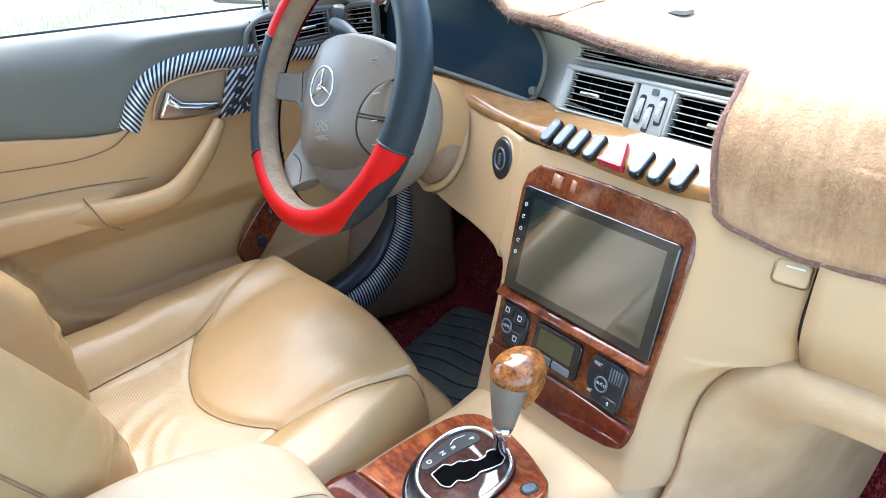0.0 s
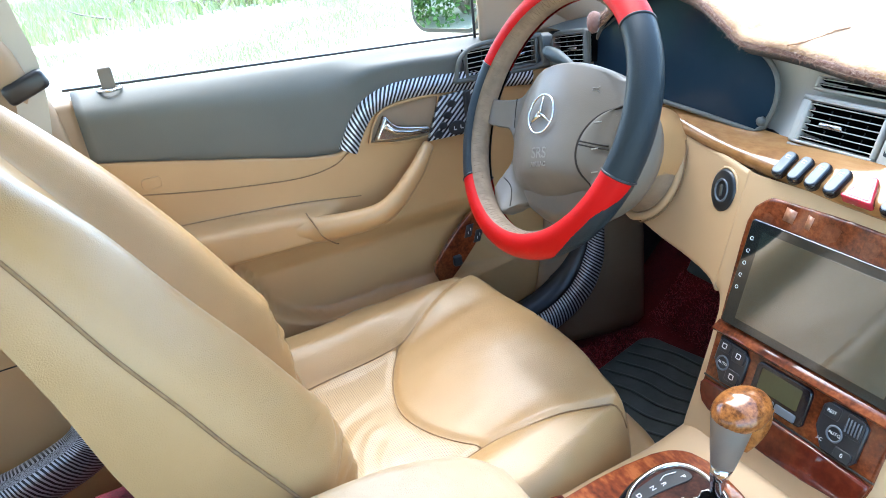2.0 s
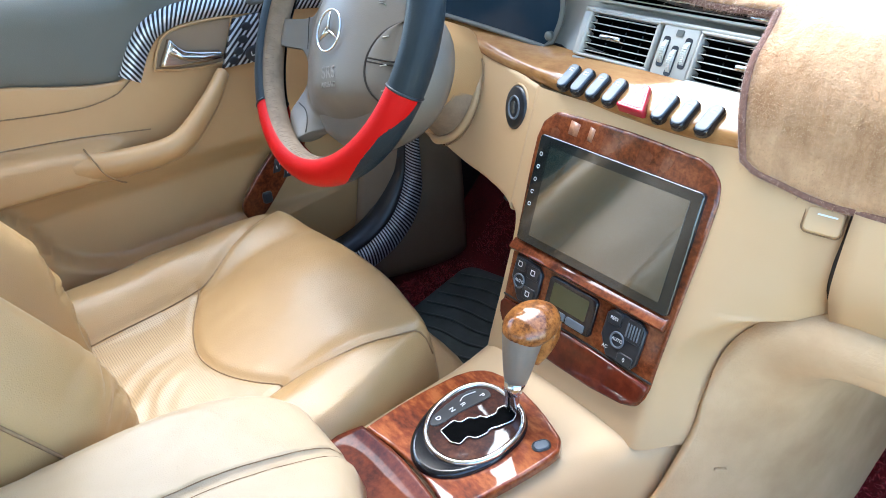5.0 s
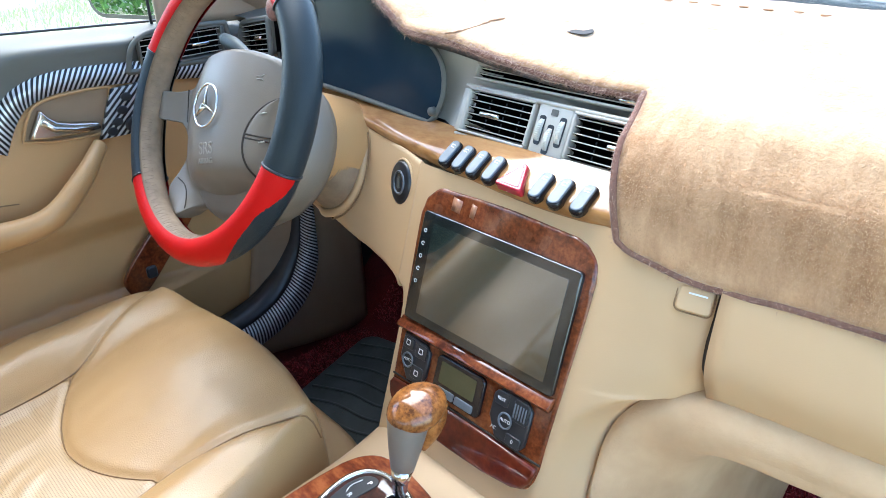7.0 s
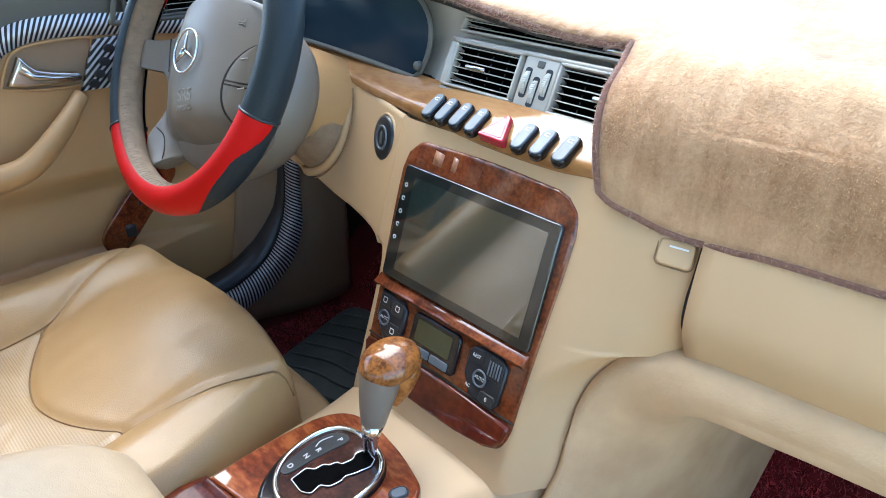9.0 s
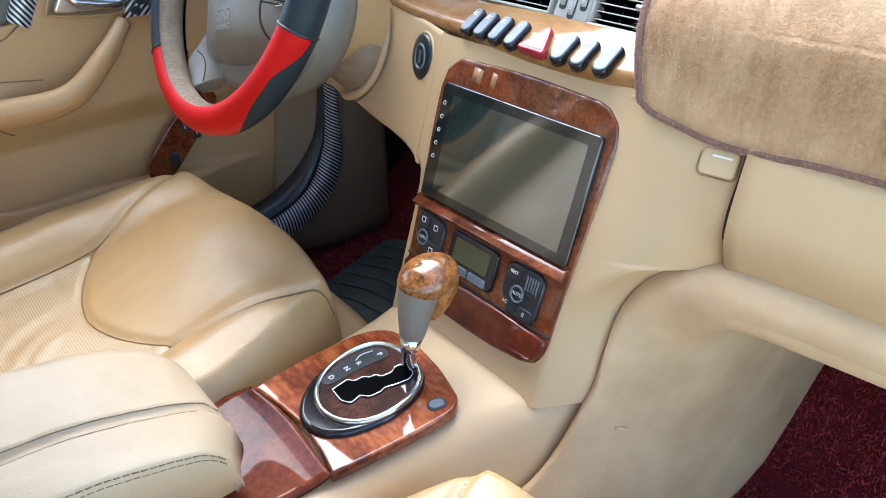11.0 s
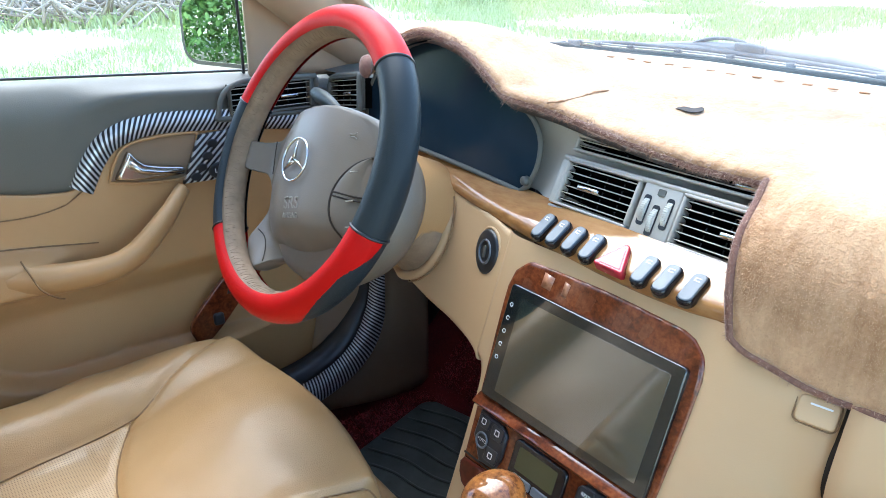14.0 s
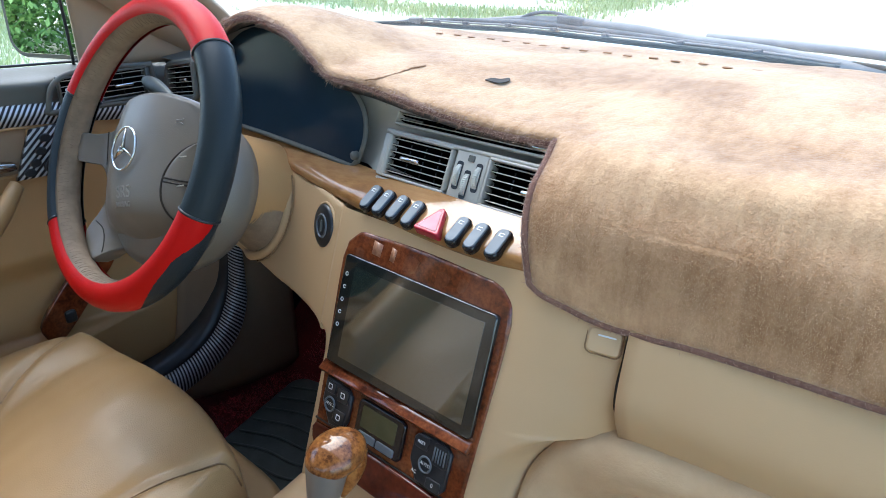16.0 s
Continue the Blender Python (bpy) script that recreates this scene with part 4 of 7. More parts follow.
for y in np.linspace(0.28, 1.16, 90):
    zs, x = seam_z(y), pad_x(y)
    row = []
    for s in np.linspace(0, 1, 120):
        z = zs + (0.34 - zs) * s
        dx = 0.0
        # padded armrest ledge running into the pull
        a = smoothstep((y - 0.2) / 0.1) * (1 - smoothstep((y - 0.60) / 0.07))
        ztop = ease(y, [0.28, 0.42, 0.58, 0.71], [0.806, 0.798, 0.785, 0.766])
        dx += 0.045 * a * smoothstep((ztop + 0.004 - z) / 0.018) * smoothstep((z - (0.722 - 0.02 * (y - 0.5) - 0.012)) / 0.024)
        # map pocket: the panel falls back behind a raised lip
        lip = ease(y, [0.28, 0.44, 0.48, 0.51, 0.555, 0.62, 0.82, 1.16], [0.80, 0.735, 0.685, 0.617, 0.583, 0.568, 0.566, 0.55])
        dx -= 0.022 * smoothstep((0.715 - z) / 0.05) * smoothstep((y - 0.42) / 0.12)
        dx += 0.048 * smoothstep((lip - z) / 0.007) * (1 - smoothstep((y - 0.84) / 0.20))
        row.append((x + dx, y, z))
    _rows.append(row)
low = part("lower_panel", sheet(_rows), DOOR_TAN, door, "tan vinyl lower door panel")
thick(low, 0.012, 1.0)
part("pull_handle", tube(spline([(-0.705, 0.53, 0.756), (-0.690, 0.585, 0.748), (-0.672, 0.64, 0.745), (-0.655, 0.72, 0.755), (-0.665, 0.785, 0.80), (-0.69, 0.83, 0.838)], 26), np.concatenate([np.linspace(0.034, 0.03, 8), np.linspace(0.029, 0.02, 12), np.linspace(0.0195, 0.014, 6)]), 14, squash=0.75), DOOR_TAN, door, "tan moulded pull grip")
# carbon-look trim band: up from the seam, then forward below the vents
_c = spline([(0.690, 0.857), (0.715, 0.900), (0.745, 0.927), (0.80, 0.939), (0.90, 0.934), (1.05, 0.918)], 60)
_rows = []
for i, (y, z) in enumerate(_c):
    a, b = _c[max(i - 1, 0)], _c[min(i + 1, 59)]
    t = (b - a) / np.linalg.norm(b - a)
    n = np.array((-t[1], t[0]))
    x = pad_x(y) + 0.006
    w = 0.0155
    _rows.append([(x - 0.008, y - n[0] * w * 1.05, z - n[1] * w * 1.05), (x + 0.001, y - n[0] * w, z - n[1] * w), (x + 0.004, y, z), (x + 0.001, y + n[0] * w, z + n[1] * w), (x - 0.008, y + n[0] * w * 1.05, z + n[1] * w * 1.05)])
band = part("trim_band", strip_uv(sheet(_rows), 60, 5), CARBON, door, "black and silver carbon-look band")
DOORF = Matrix(((0, 0, 1, -0.705), (1, 0, 0, 0), (0, 1, 0, 0), (0, 0, 0, 1)))      # (y, z, out) -> world


def on_door(me, out=0.0):
    return moved(me, DOORF @ Matrix.Translation((0, 0, out)))


part("switch_panel", on_door(plate([(0.835, 0.842), (0.935, 0.838), (0.945, 0.918), (0.868, 0.915)], 0.008, 0.002), 0.008), CARBON_FINE, door, "carbon-look switch panel")
part("handle_recess", on_door(plate(spline([(0.729, 0.863), (0.742, 0.893), (0.760, 0.913), (0.80, 0.920), (0.862, 0.919), (0.866, 0.908), (0.850, 0.858), (0.838, 0.850), (0.78, 0.853), (0.729, 0.863)], 40)[:-1], 0.004, 0.001), -0.004), SHADED_BROWN, door, "brown recess behind the lever")
part("recess_lip", on_door(tube([(y, z, 0) for y, z in spline([(0.729, 0.863), (0.742, 0.893), (0.760, 0.913), (0.80, 0.920), (0.862, 0.919), (0.866, 0.908), (0.850, 0.858), (0.838, 0.850), (0.78, 0.853), (0.729, 0.863)], 60)[:-1]], 0.0022, 8, True), 0.0), DOOR_TAN, door)
# chrome whose base colour carries the reflection of the tan interior
LEVER_CHROME = mottled("chrome_tan_reflection", (0.50, 0.46, 0.40), (0.62, 0.57, 0.50), 0.24, 30, 200, 0.0, metal=1.0, rough_var=0.06)
lever = part("door_lever", on_door(plate([(0.737, 0.867), (0.742, 0.876), (0.752, 0.892), (0.759, 0.905), (0.763, 0.904), (0.770, 0.893), (0.780, 0.884), (0.800, 0.878), (0.836, 0.871), (0.840, 0.866), (0.838, 0.859), (0.800, 0.859), (0.760, 0.862)], 0.012, 0.004, 3), 0.012), LEVER_CHROME, door, "chrome door lever tinted with the tan interior's reflection")
part("lever_rib", on_door(tube([(0.758, 0.889, 0), (0.772, 0.876, 0.002), (0.80, 0.869, 0.002), (0.836, 0.865, 0)], [0.006, 0.0045, 0.0035, 0.003], 10), 0.012), LEVER_CHROME, lever)
lock = part("lock_pin", on_door(plate(rounded(0.02, 0.034, 0.004), 0.012, 0.002), 0.0), HUB, door, "brown pull-up lock pin")
lock.matrix_world = Matrix.Translation((-0.045, 0.355, sill_z(0.355) + 0.014))
part("lock_ring", moved(tube([(math.cos(a) * 0.016, math.sin(a) * 0.016, 0) for a in np.linspace(0, 2 * math.pi, 24, endpoint=False)], 0.0025, 6, True), pose(-0.745, 0.355, sill_z(0.355) + 0.0)), CHROME, door)
strip = part("glass_seal", tube([(-0.778, y, sill_z(y) + 0.001) for y in np.linspace(0.29, 1.09, 20)], 0.0022, 6), BLACK, door, "black rubber window seal")
wood_sw = part("wood_switch_plate", on_door(plate(spline([(0.822, 0.562), (0.815, 0.595), (0.85, 0.64), (0.90, 0.685), (0.945, 0.70), (0.955, 0.675), (0.91, 0.625), (0.865, 0.578), (0.835, 0.555), (0.822, 0.562)], 40)[:-1], 0.008, 0.002), 0.008), BURL_RED, door, "dark red wood switch plate")

side_glass = part("window_2", skin([[(-0.78, y0, sill_z(y0)), (-0.75, y1, 1.15), (-0.66, y2, 1.34)] for y0, y1, y2 in ((0.27, 0.22, 0.14), (0.6, 0.55, 0.4), (1.09, 0.87, 0.60))], 10, 10), GLASS)
side_glass.visible_shadow = False
tagged(side_glass, "clear driver's door window", "window", kind="structure")

# kick panel, its footwell shade put into the brown, and ribbed sill at the door opening
kick = part("trim_kick_panel", skin([[(-0.70, 1.0, 0.34), (-0.70, 1.05, 0.55), (-0.69, 1.08, 0.80)], [(-0.66, 1.12, 0.34), (-0.66, 1.14, 0.55), (-0.66, 1.13, 0.85)], [(-0.645, 1.20, 0.34), (-0.645, 1.20, 0.55), (-0.645, 1.18, 0.9)], [(-0.65, 1.27, 0.34), (-0.65, 1.27, 0.55), (-0.65, 1.25, 0.9)]], 20, 14), SHADED_BROWN)
thick(kick, 0.01)
tagged(kick, "kick panel beside the pedals, dark brown for the footwell's shade", "trim", kind="structure")
_c = spline([(0.30, 0.425), (0.80, 0.428), (0.93, 0.432), (1.02, 0.446), (1.085, 0.480), (1.122, 0.535), (1.138, 0.60), (1.146, 0.72)], 90)
_rows, _seal = [], []
for i, (y, z) in enumerate(_c):
    a, b = _c[max(i - 1, 0)], _c[min(i + 1, 89)]
    t = (b - a) / np.linalg.norm(b - a)
    n = np.array((-t[1], t[0]))
    w = ease(i / 89, [0.0, 0.6, 0.72, 0.82, 1.0], [0.038, 0.038, 0.033, 0.024, 0.013])
    p = lambda x, k: (x, y + n[0] * w * k, z + n[1] * w * k)
    _rows.append([p(-0.642, -1.05), p(-0.633, -1.0), p(-0.631, -0.6), p(-0.636, -0.15), p(-0.646, 0.05), p(-0.656, 0.1)])
    _seal.append([p(-0.652, 0.0), p(-0.652, 0.2), p(-0.658, 0.45), p(-0.670, 0.65), p(-0.69, 0.75)])
sill = part("trim_sill", strip_uv(sheet([spline(r, 14) for r in _rows]), 90, 14), CARBON_SILL)
thick(sill, 0.006)
tagged(sill, "black ribbed carbon-look door sill trim", "trim", kind="structure")
door_seal = part("trim_door_seal", sheet([spline(r, 10) for r in _seal]), BLACK)
thick(door_seal, 0.004)
tagged(door_seal, "black rubber door seal along the sill", "trim", kind="structure")

# outside mirror
mirror = thing("wing_mirror", "pale silver wing mirror showing green shrubs", "wing mirror")
MIRF = look((-0.955, 1.015, 1.04), (-0.955 + 0.42, 1.015 - 1.0, 1.06)) @ pose(0, 0, 0, 0, 180, 0)
part("housing", moved(plate(rounded(0.21, 0.15, 0.045, 6), 0.08, 0.02, 4), MIRF @ Matrix.Translation((0, 0, -0.004))), PAINT, mirror)
MIRROR_M = mottled("mirror_silver", (0.9, 0.9, 0.9), (0.92, 0.92, 0.92), 0.01, 3, 50, 0.0, metal=1.0, rough_var=0.0)
part("rim", moved(plate(rounded(0.190, 0.130, 0.038, 6), 0.004, 0.001), MIRF @ Matrix.Translation((0, 0, 0.0))), GREY, mirror, "dark grey inner rim")
part("mirror_glass", moved(plate(rounded(0.172, 0.114, 0.03, 6), 0.003, 0.0005), MIRF @ Matrix.Translation((0, 0, 0.002))), MIRROR_M, mirror)
part("arm", tube([(-0.86, 1.10, 0.98), (-0.80, 1.10, 0.985), (-0.765, 1.10, 0.985)], 0.03, 10, squash=0.6), PAINT, mirror)

# ---------------------------------------------------------------- seats
SEAT_X = -0.382


def cushion_top(dx, y):
    """Upholstery height over the seat: dished seat, raised side bolsters, lifted front."""
    base = ease(y, [0.30, 0.55, 0.66, 0.78, 0.83, 0.90], [0.545, 0.548, 0.562, 0.598, 0.603, 0.585])
    side = smoothstep((abs(dx) - 0.125) / 0.085)
    dish = (0.046 if dx < 0 else 0.032) * side * (1 - 0.6 * smoothstep((y - 0.62) / 0.2))
    crown = 0.010 * (1 - (dx / 0.2) ** 2) * smoothstep((y - 0.60) / 0.1)
    return base + dish + crown


FRONT_SEAM = lambda y: ease(y, [0.40, 0.58, 0.66, 0.74, 0.83, 0.88], [0.135, 0.150, 0.148, 0.178, 0.214, 0.222])


def u_seam(dx):
    """Rear edge of the plain front pad."""
    return 0.606 + 0.055 * min(1.0, abs(dx + 0.005) / 0.14) ** 1.8


def groove(d, w=0.006):
    return math.exp(-(d / w) ** 2)


def cushion_surface(dx, y):
    """Height with the rolled edges, for lines that lie on the cushion."""
    u = v = 0.0
    for _ in range(12):
        u = max(-1.0, min(1.0, dx / (0.285 * math.sqrt(1 - 0.42 * v * v * (1 if v > 0 else 0.4)))))
        v = max(-1.0, min(1.0, (y - 0.62) / (0.288 * math.sqrt(1 - 0.34 * u * u))))
    roll = max(0.0, (max(abs(u), abs(v)) - 0.86) / 0.14)
    return cushion_top(dx, y) - 0.165 * (1 - math.sqrt(max(0.0, 1 - min(1.0, roll) ** 2.4)))


def build_seat():
    seat = thing("car_seat", "tan leather car seat with perforated centre and stitched bolsters", "car seat", (SEAT_X, 0.6, 0.36), "front seats")
    inv = Matrix.Translation((-SEAT_X, -0.6, -0.36))
    rows, nu, nv = [], 111, 111
    for i in range(nu):
        u = -1 + 2 * i / (nu - 1)
        row = []
        for j in range(nv):
            v = -1 + 2 * j / (nv - 1)
            # square onto a rounded outline
            k = math.sqrt(1 - 0.42 * v * v * (1 if v > 0 else 0.4)), math.sqrt(1 - 0.34 * u * u)
            dx, y = 0.285 * u * k[0], 0.62 + 0.288 * v * k[1]
            s = max(abs(u), abs(v))
            roll = max(0.0, (s - 0.86) / 0.14)
            drop = 0.165 * (1 - math.sqrt(max(0.0, 1 - roll ** 2.4)))
            z = cushion_top(dx, y) - drop
            z -= 0.006 * groove(abs(dx) - FRONT_SEAM(y)) * (1 if y < 0.86 else 0)
            if abs(dx) < 0.15:
                z -= 0.005 * groove(y - u_seam(dx))
            if y < 0.60 and abs(dx) < 0.14:
                z += 0.003 * noise.noise((dx * 22, y * 9, 0.0))
                for rr, hh in ((0.045, 0.0032), (0.068, 0.0042), (0.094, 0.0036), (0.125, 0.0022)):
                    d = math.hypot((dx - 0.10) * 0.8, y - 0.585) - rr - 0.006 * noise.noise((dx * 18, y * 18, rr * 50))
                    z += hh * math.exp(-(d / 0.0085) ** 2) * smoothstep((0.14 - abs(dx)) / 0.05) * smoothstep((0.585 - y) / 0.04)
            z += 0.002 * noise.noise((dx * 9, y * 9, 4.0)) + 0.0012 * noise.noise((dx * 30, y * 12, 6.0))
            row.append((SEAT_X + dx, y, z))
        rows.append(row)
    me = sheet(rows)
    me.materials.clear()
    me.transform(inv)
    cu = part("cushion", me, [TAN, PERF], seat, "tan leather seat cushion")
    for p in me.polygons:
        c = p.center
        dx, y = c.x, c.y + 0.6
        if abs(dx) < FRONT_SEAM(y) - 0.002 and y < u_seam(dx) - 0.002:
            p.material_index = 1
    # valance under the cushion
    base = [(SEAT_X + math.copysign(abs(math.cos(a)) ** 0.35, math.cos(a)) * 0.250, 0.632 + math.copysign(abs(math.sin(a)) ** 0.35, math.sin(a)) * 0.300) for a in np.linspace(0, 2 * math.pi, 48, endpoint=False)]
    part("base_valance", moved(plate(base, 0.13, 0.02, 4), inv @ Matrix.Translation((0, 0, 0.490))), TAN, seat)
    # stitched seams
    for sgn in (-1, 1):
        line = [(SEAT_X + sgn * FRONT_SEAM(y), y, cushion_surface(sgn * FRONT_SEAM(y), y) - 0.0052) for y in np.linspace(0.42, 0.845, 60)]
        part("seam", moved(tube(line, 0.0012, 6), inv), SEAM, cu)
    line = [(SEAT_X + dx, u_seam(dx), cushion_surface(dx, u_seam(dx)) - 0.0042) for dx in np.linspace(-0.146, 0.146, 40)]
    part("seam", moved(tube(line, 0.0011, 6), inv), SEAM, cu)
    # backrest: leaning, with two long side bolsters
    rows = []
    lean = radians(29)
    ax, nr = np.array((0, -math.sin(lean), math.cos(lean))), np.array((0, math.cos(lean), math.sin(lean)))
    o = np.array((SEAT_X, 0.470, 0.585))
    for s in np.linspace(-0.04, 0.60, 130):
        hw = ease(s, [-0.04, 0.02, 0.10, 0.30, 0.50, 0.60], [0.185, 0.214, 0.232, 0.228, 0.195, 0.15])
        depth = ease(s, [-0.04, 0.0, 0.27, 0.377, 0.5, 0.6], [0.125, 0.122, 0.086, 0.060, 0.045, 0.03])
        bol = ease(s, [-0.04, 0.0, 0.05, 0.14, 0.4, 0.6], [0.0, 0.022, 0.050, 0.070, 0.055, 0.02])
        row = []
        for u in np.linspace(-1, 1, 81):
            a = abs(u)
            f = bol * max(0.0, math.sin(math.pi * min(1.0, max(0.0, (a - 0.44) / 0.56)) ** 0.85)) ** 0.62 if a > 0.44 else 0.0
            f -= 0.008 * groove((a - 0.47) * hw, 0.006)
            f -= 0.006 * max(0.0, (a - 0.94) / 0.06) ** 2
            if a > 0.5:
                f += 0.004 * noise.noise((u * 6, s * 30, 1.0)) * (1 - smoothstep((s - 0.02) / 0.2)) * 2.0 * smoothstep((a - 0.5) / 0.12) * smoothstep((1 - a) / 0.08)
                for sk, dp in ((0.030, 0.004), (0.052, 0.006), (0.074, 0.005), (0.100, 0.004), (0.135, 0.002)):
                    f -= dp * math.exp(-((s - sk - 0.03 * (a - 0.75) - 0.006 * math.sin(a * 17 + sk * 90)) / 0.0045) ** 2) * math.sin(math.pi * (a - 0.5) / 0.5)
            f += 0.003 * noise.noise((u * 3, s * 8, 2.0))
            row.append(o + ax * s + nr * f + np.array((u * hw, 0, 0)))
        e, b = row[-1], row[0]
        for t in (0.3, 0.65, 1.0):
            row.append(e - nr * depth * t + np.array((0.004, 0, 0)))
        for t in (0.3, 0.65, 1.0):
            row.insert(0, b - nr * depth * t - np.array((0.004, 0, 0)))
        rows.append(row)
    bk = part("backrest", moved(sheet(rows, flip=True), inv), TAN, seat, "tan leather reclined backrest")
    part("back_shell", moved(sheet([[r[0], (np.asarray(r[0]) + np.asarray(r[-1])) / 2 - nr * 0.03, r[-1]] for r in rows]), inv), TAN, seat)
    for sgn in (-1, 1):
        line = [o + ax * s + nr * (-0.0035) + np.array((sgn * 0.47 * ease(s, [-0.04, 0.02, 0.10, 0.30, 0.50, 0.60], [0.185, 0.214, 0.232, 0.228, 0.195, 0.15]), 0, 0)) for s in np.linspace(0.0, 0.56, 40)]
        part("seam", moved(tube(line, 0.0016, 6), inv), SEAM, bk)
        line = [np.asarray(r[-4] if sgn > 0 else r[3]) + np.array((sgn * 0.0015, 0, 0)) for r in rows]
        part("seam", moved(tube(line, 0.002, 6), inv), SEAM, bk)
    return seat


driver_seat = build_seat()
passenger_seat = copy_thing(driver_seat, Matrix.Translation((-SEAT_X + 0.012, 0.545, 0.36)))

# the passenger's backrest stands a little steeper
_hinge = Matrix.Translation((0, -0.13, 0.225))
for ob in passenger_seat.children:
    if ob.name.startswith("back"):
        ob.matrix_local = _hinge @ pose(0, 0, 0, -17.0, 0, 0) @ _hinge.inverted() @ ob.matrix_local

# ---------------------------------------------------------------- steering wheel
WHEEL = Matrix.Translation((-0.363, 0.8766, 0.945)) @ pose(0, 0, 0, 90 - 26, 0, 0) @ pose(0, 0, 0, 0, 0, 16)
wheel = thing("steering_wheel", "grey four-spoke steering wheel in a red and black laced cover", "steering wheel", WHEEL)
RIM_R, RIM_T = 0.176, 0.0178


def rim_arc(a0, a1, t0, t1, extra, n=48, m=22, wave=0.0, back=False):
    rows, dark = [], []
    for a in np.linspace(radians(a0), radians(a1), n):
        row = []
        for t in np.linspace(radians(t0), radians(t1), m):
            r = RIM_T + extra + wave * noise.noise((a * 20, t * 2, 1.0))
            rr = RIM_R + r * math.cos(t)
            row.append((rr * math.cos(a), rr * math.sin(a), r * 1.1 * math.sin(t)))
        rows.append(row)
    me = sheet(rows)
    if back:
        # the black rear half shows more and more towards one end
        for i in range(n - 1):
            lim = t0 + (t1 - t0) * 0.66 * smoothstep((i / (n - 1) - 0.30) / 0.5) * (1 - 0.35 * smoothstep((i / (n - 1) - 0.85) / 0.15))
            for j in range(m - 1):
                if t0 + (t1 - t0) * (j + 0.5) / (m - 1) < lim:
                    me.polygons[i * (m - 1) + j].material_index = 1
    return me


part("rim", rim_arc(0, 360, 0, 360, 0.0, 120, 20), LACE, wheel, "worn beige rim leather with lacing")
for a0, a1, mt, lb in ((-151, -29, RED_LEATHER, "red leather cover section"), (34, 149, RED_LEATHER, "red leather cover section"), (-28, 33, BLACK_LEATHER, "black leather cover section"), (150, 208, BLACK_LEATHER, "black leather cover section")):
    part("cover", rim_arc(a0, a1, -125, 125, 0.0028, 50, 26, back=(a0 == -151)) if a0 != -151 else rim_arc(a0, a1, -125, 125, 0.0028, 220, 110, back=True), [mt, BLACK_LEATHER], wheel, lb)
for a in (-151.5, -28.5, 33.5, 149.5):
    part("cover_seam", tube([((RIM_R + 0.0208 * math.cos(t)) * math.cos(radians(a)), (RIM_R + 0.0208 * math.cos(t)) * math.sin(radians(a)), 0.0228 * math.sin(t)) for t in np.linspace(radians(-125), radians(125), 20)], 0.0016, 6), BLACK, wheel)
# zig-zag lacing along the inside of the rim
_l = []
for k in range(170):
    a, b = radians(k * 360 / 170), radians((k + 0.5) * 360 / 170)
    t0, t1 = (radians(132), radians(168)) if k % 2 else (radians(168), radians(132))
    _l.append([((RIM_R + 0.0184 * math.cos(t)) * math.cos(a + (b - a) * s), (RIM_R + 0.0184 * math.cos(t)) * math.sin(a + (b - a) * s), 0.0203 * math.sin(t)) for s, t in zip(np.linspace(0, 1, 4), np.linspace(t0, t1, 4))])
part("lacing", joined([tube(p, 0.0003, 4) for p in _l]), LACE_THREAD, wheel, "brown thread lacing")

# padded hub whose corners run out into four spokes
HUB_R = [(0.045, 0.0700), (0.085, 0.0575), (0.110, 0.0450), (0.138, 0.0405), (0.163, 0.0400), (0.167, 0.0210), (0.163, 0.0035), (0.140, 0.0010), (0.122, -0.0060), (0.111, -0.028), (0.107, -0.052), (0.111, -0.074), (0.127, -0.101), (0.113, -0.121), (0.093, -0.135), (0.074, -0.121), (0.045, -0.1120)]
PAD = [(0, 0.074)] + HUB_R + [(0, -0.1095)] + [(-x * (1.06 if 0.1 < x < 0.125 else 1.0), y) for x, y in reversed(HUB_R)]
_o = spline(PAD + PAD[:1], 253)[:-1]


def pad_z(x, y):
    """Height of the airbag pad and its spokes: the sides fall back, the spokes rise again to the rim."""
    q = min(1.0, math.hypot(x / 0.114, (y + 0.018) / 0.098))
    r = math.hypot(x, y)
    z = 0.0125 * (1 - q ** 2.6) - 0.002 - 0.026 * smoothstep((abs(x) - 0.012) / 0.118) - 0.010 * smoothstep((-0.06 - y) / 0.06) - 0.030 * smoothstep((-0.076 - y) / 0.045) * (1 - smoothstep((abs(x) - 0.045) / 0.05))
    return z + 0.024 * smoothstep((r - 0.116) / 0.045)


_rows = [[(0, -0.015, pad_z(0, -0.015))] * len(_o)]
for k in np.concatenate([np.linspace(0.05, 0.9, 30), np.linspace(0.91, 1, 12)]):
    edge = max(0.0, (k - 0.94) / 0.06)
    _rows.append([(x * k, y * k - 0.015 * (1 - k), pad_z(x * k, y * k - 0.015 * (1 - k)) - 0.009 * (1 - math.sqrt(max(0.0, 1 - edge ** 2)))) for x, y in _o])
_rows.append([(x * 0.99, y * 0.99, pad_z(x, y) - 0.022) for x, y in _o])
_rows.append([(x * 0.94, y * 0.94, pad_z(x, y) - 0.034) for x, y in _o])
part("hub_pad", sheet(_rows, closed_v=True, flip=True), HUB, wheel, "grey-brown airbag pad running out into four spokes")
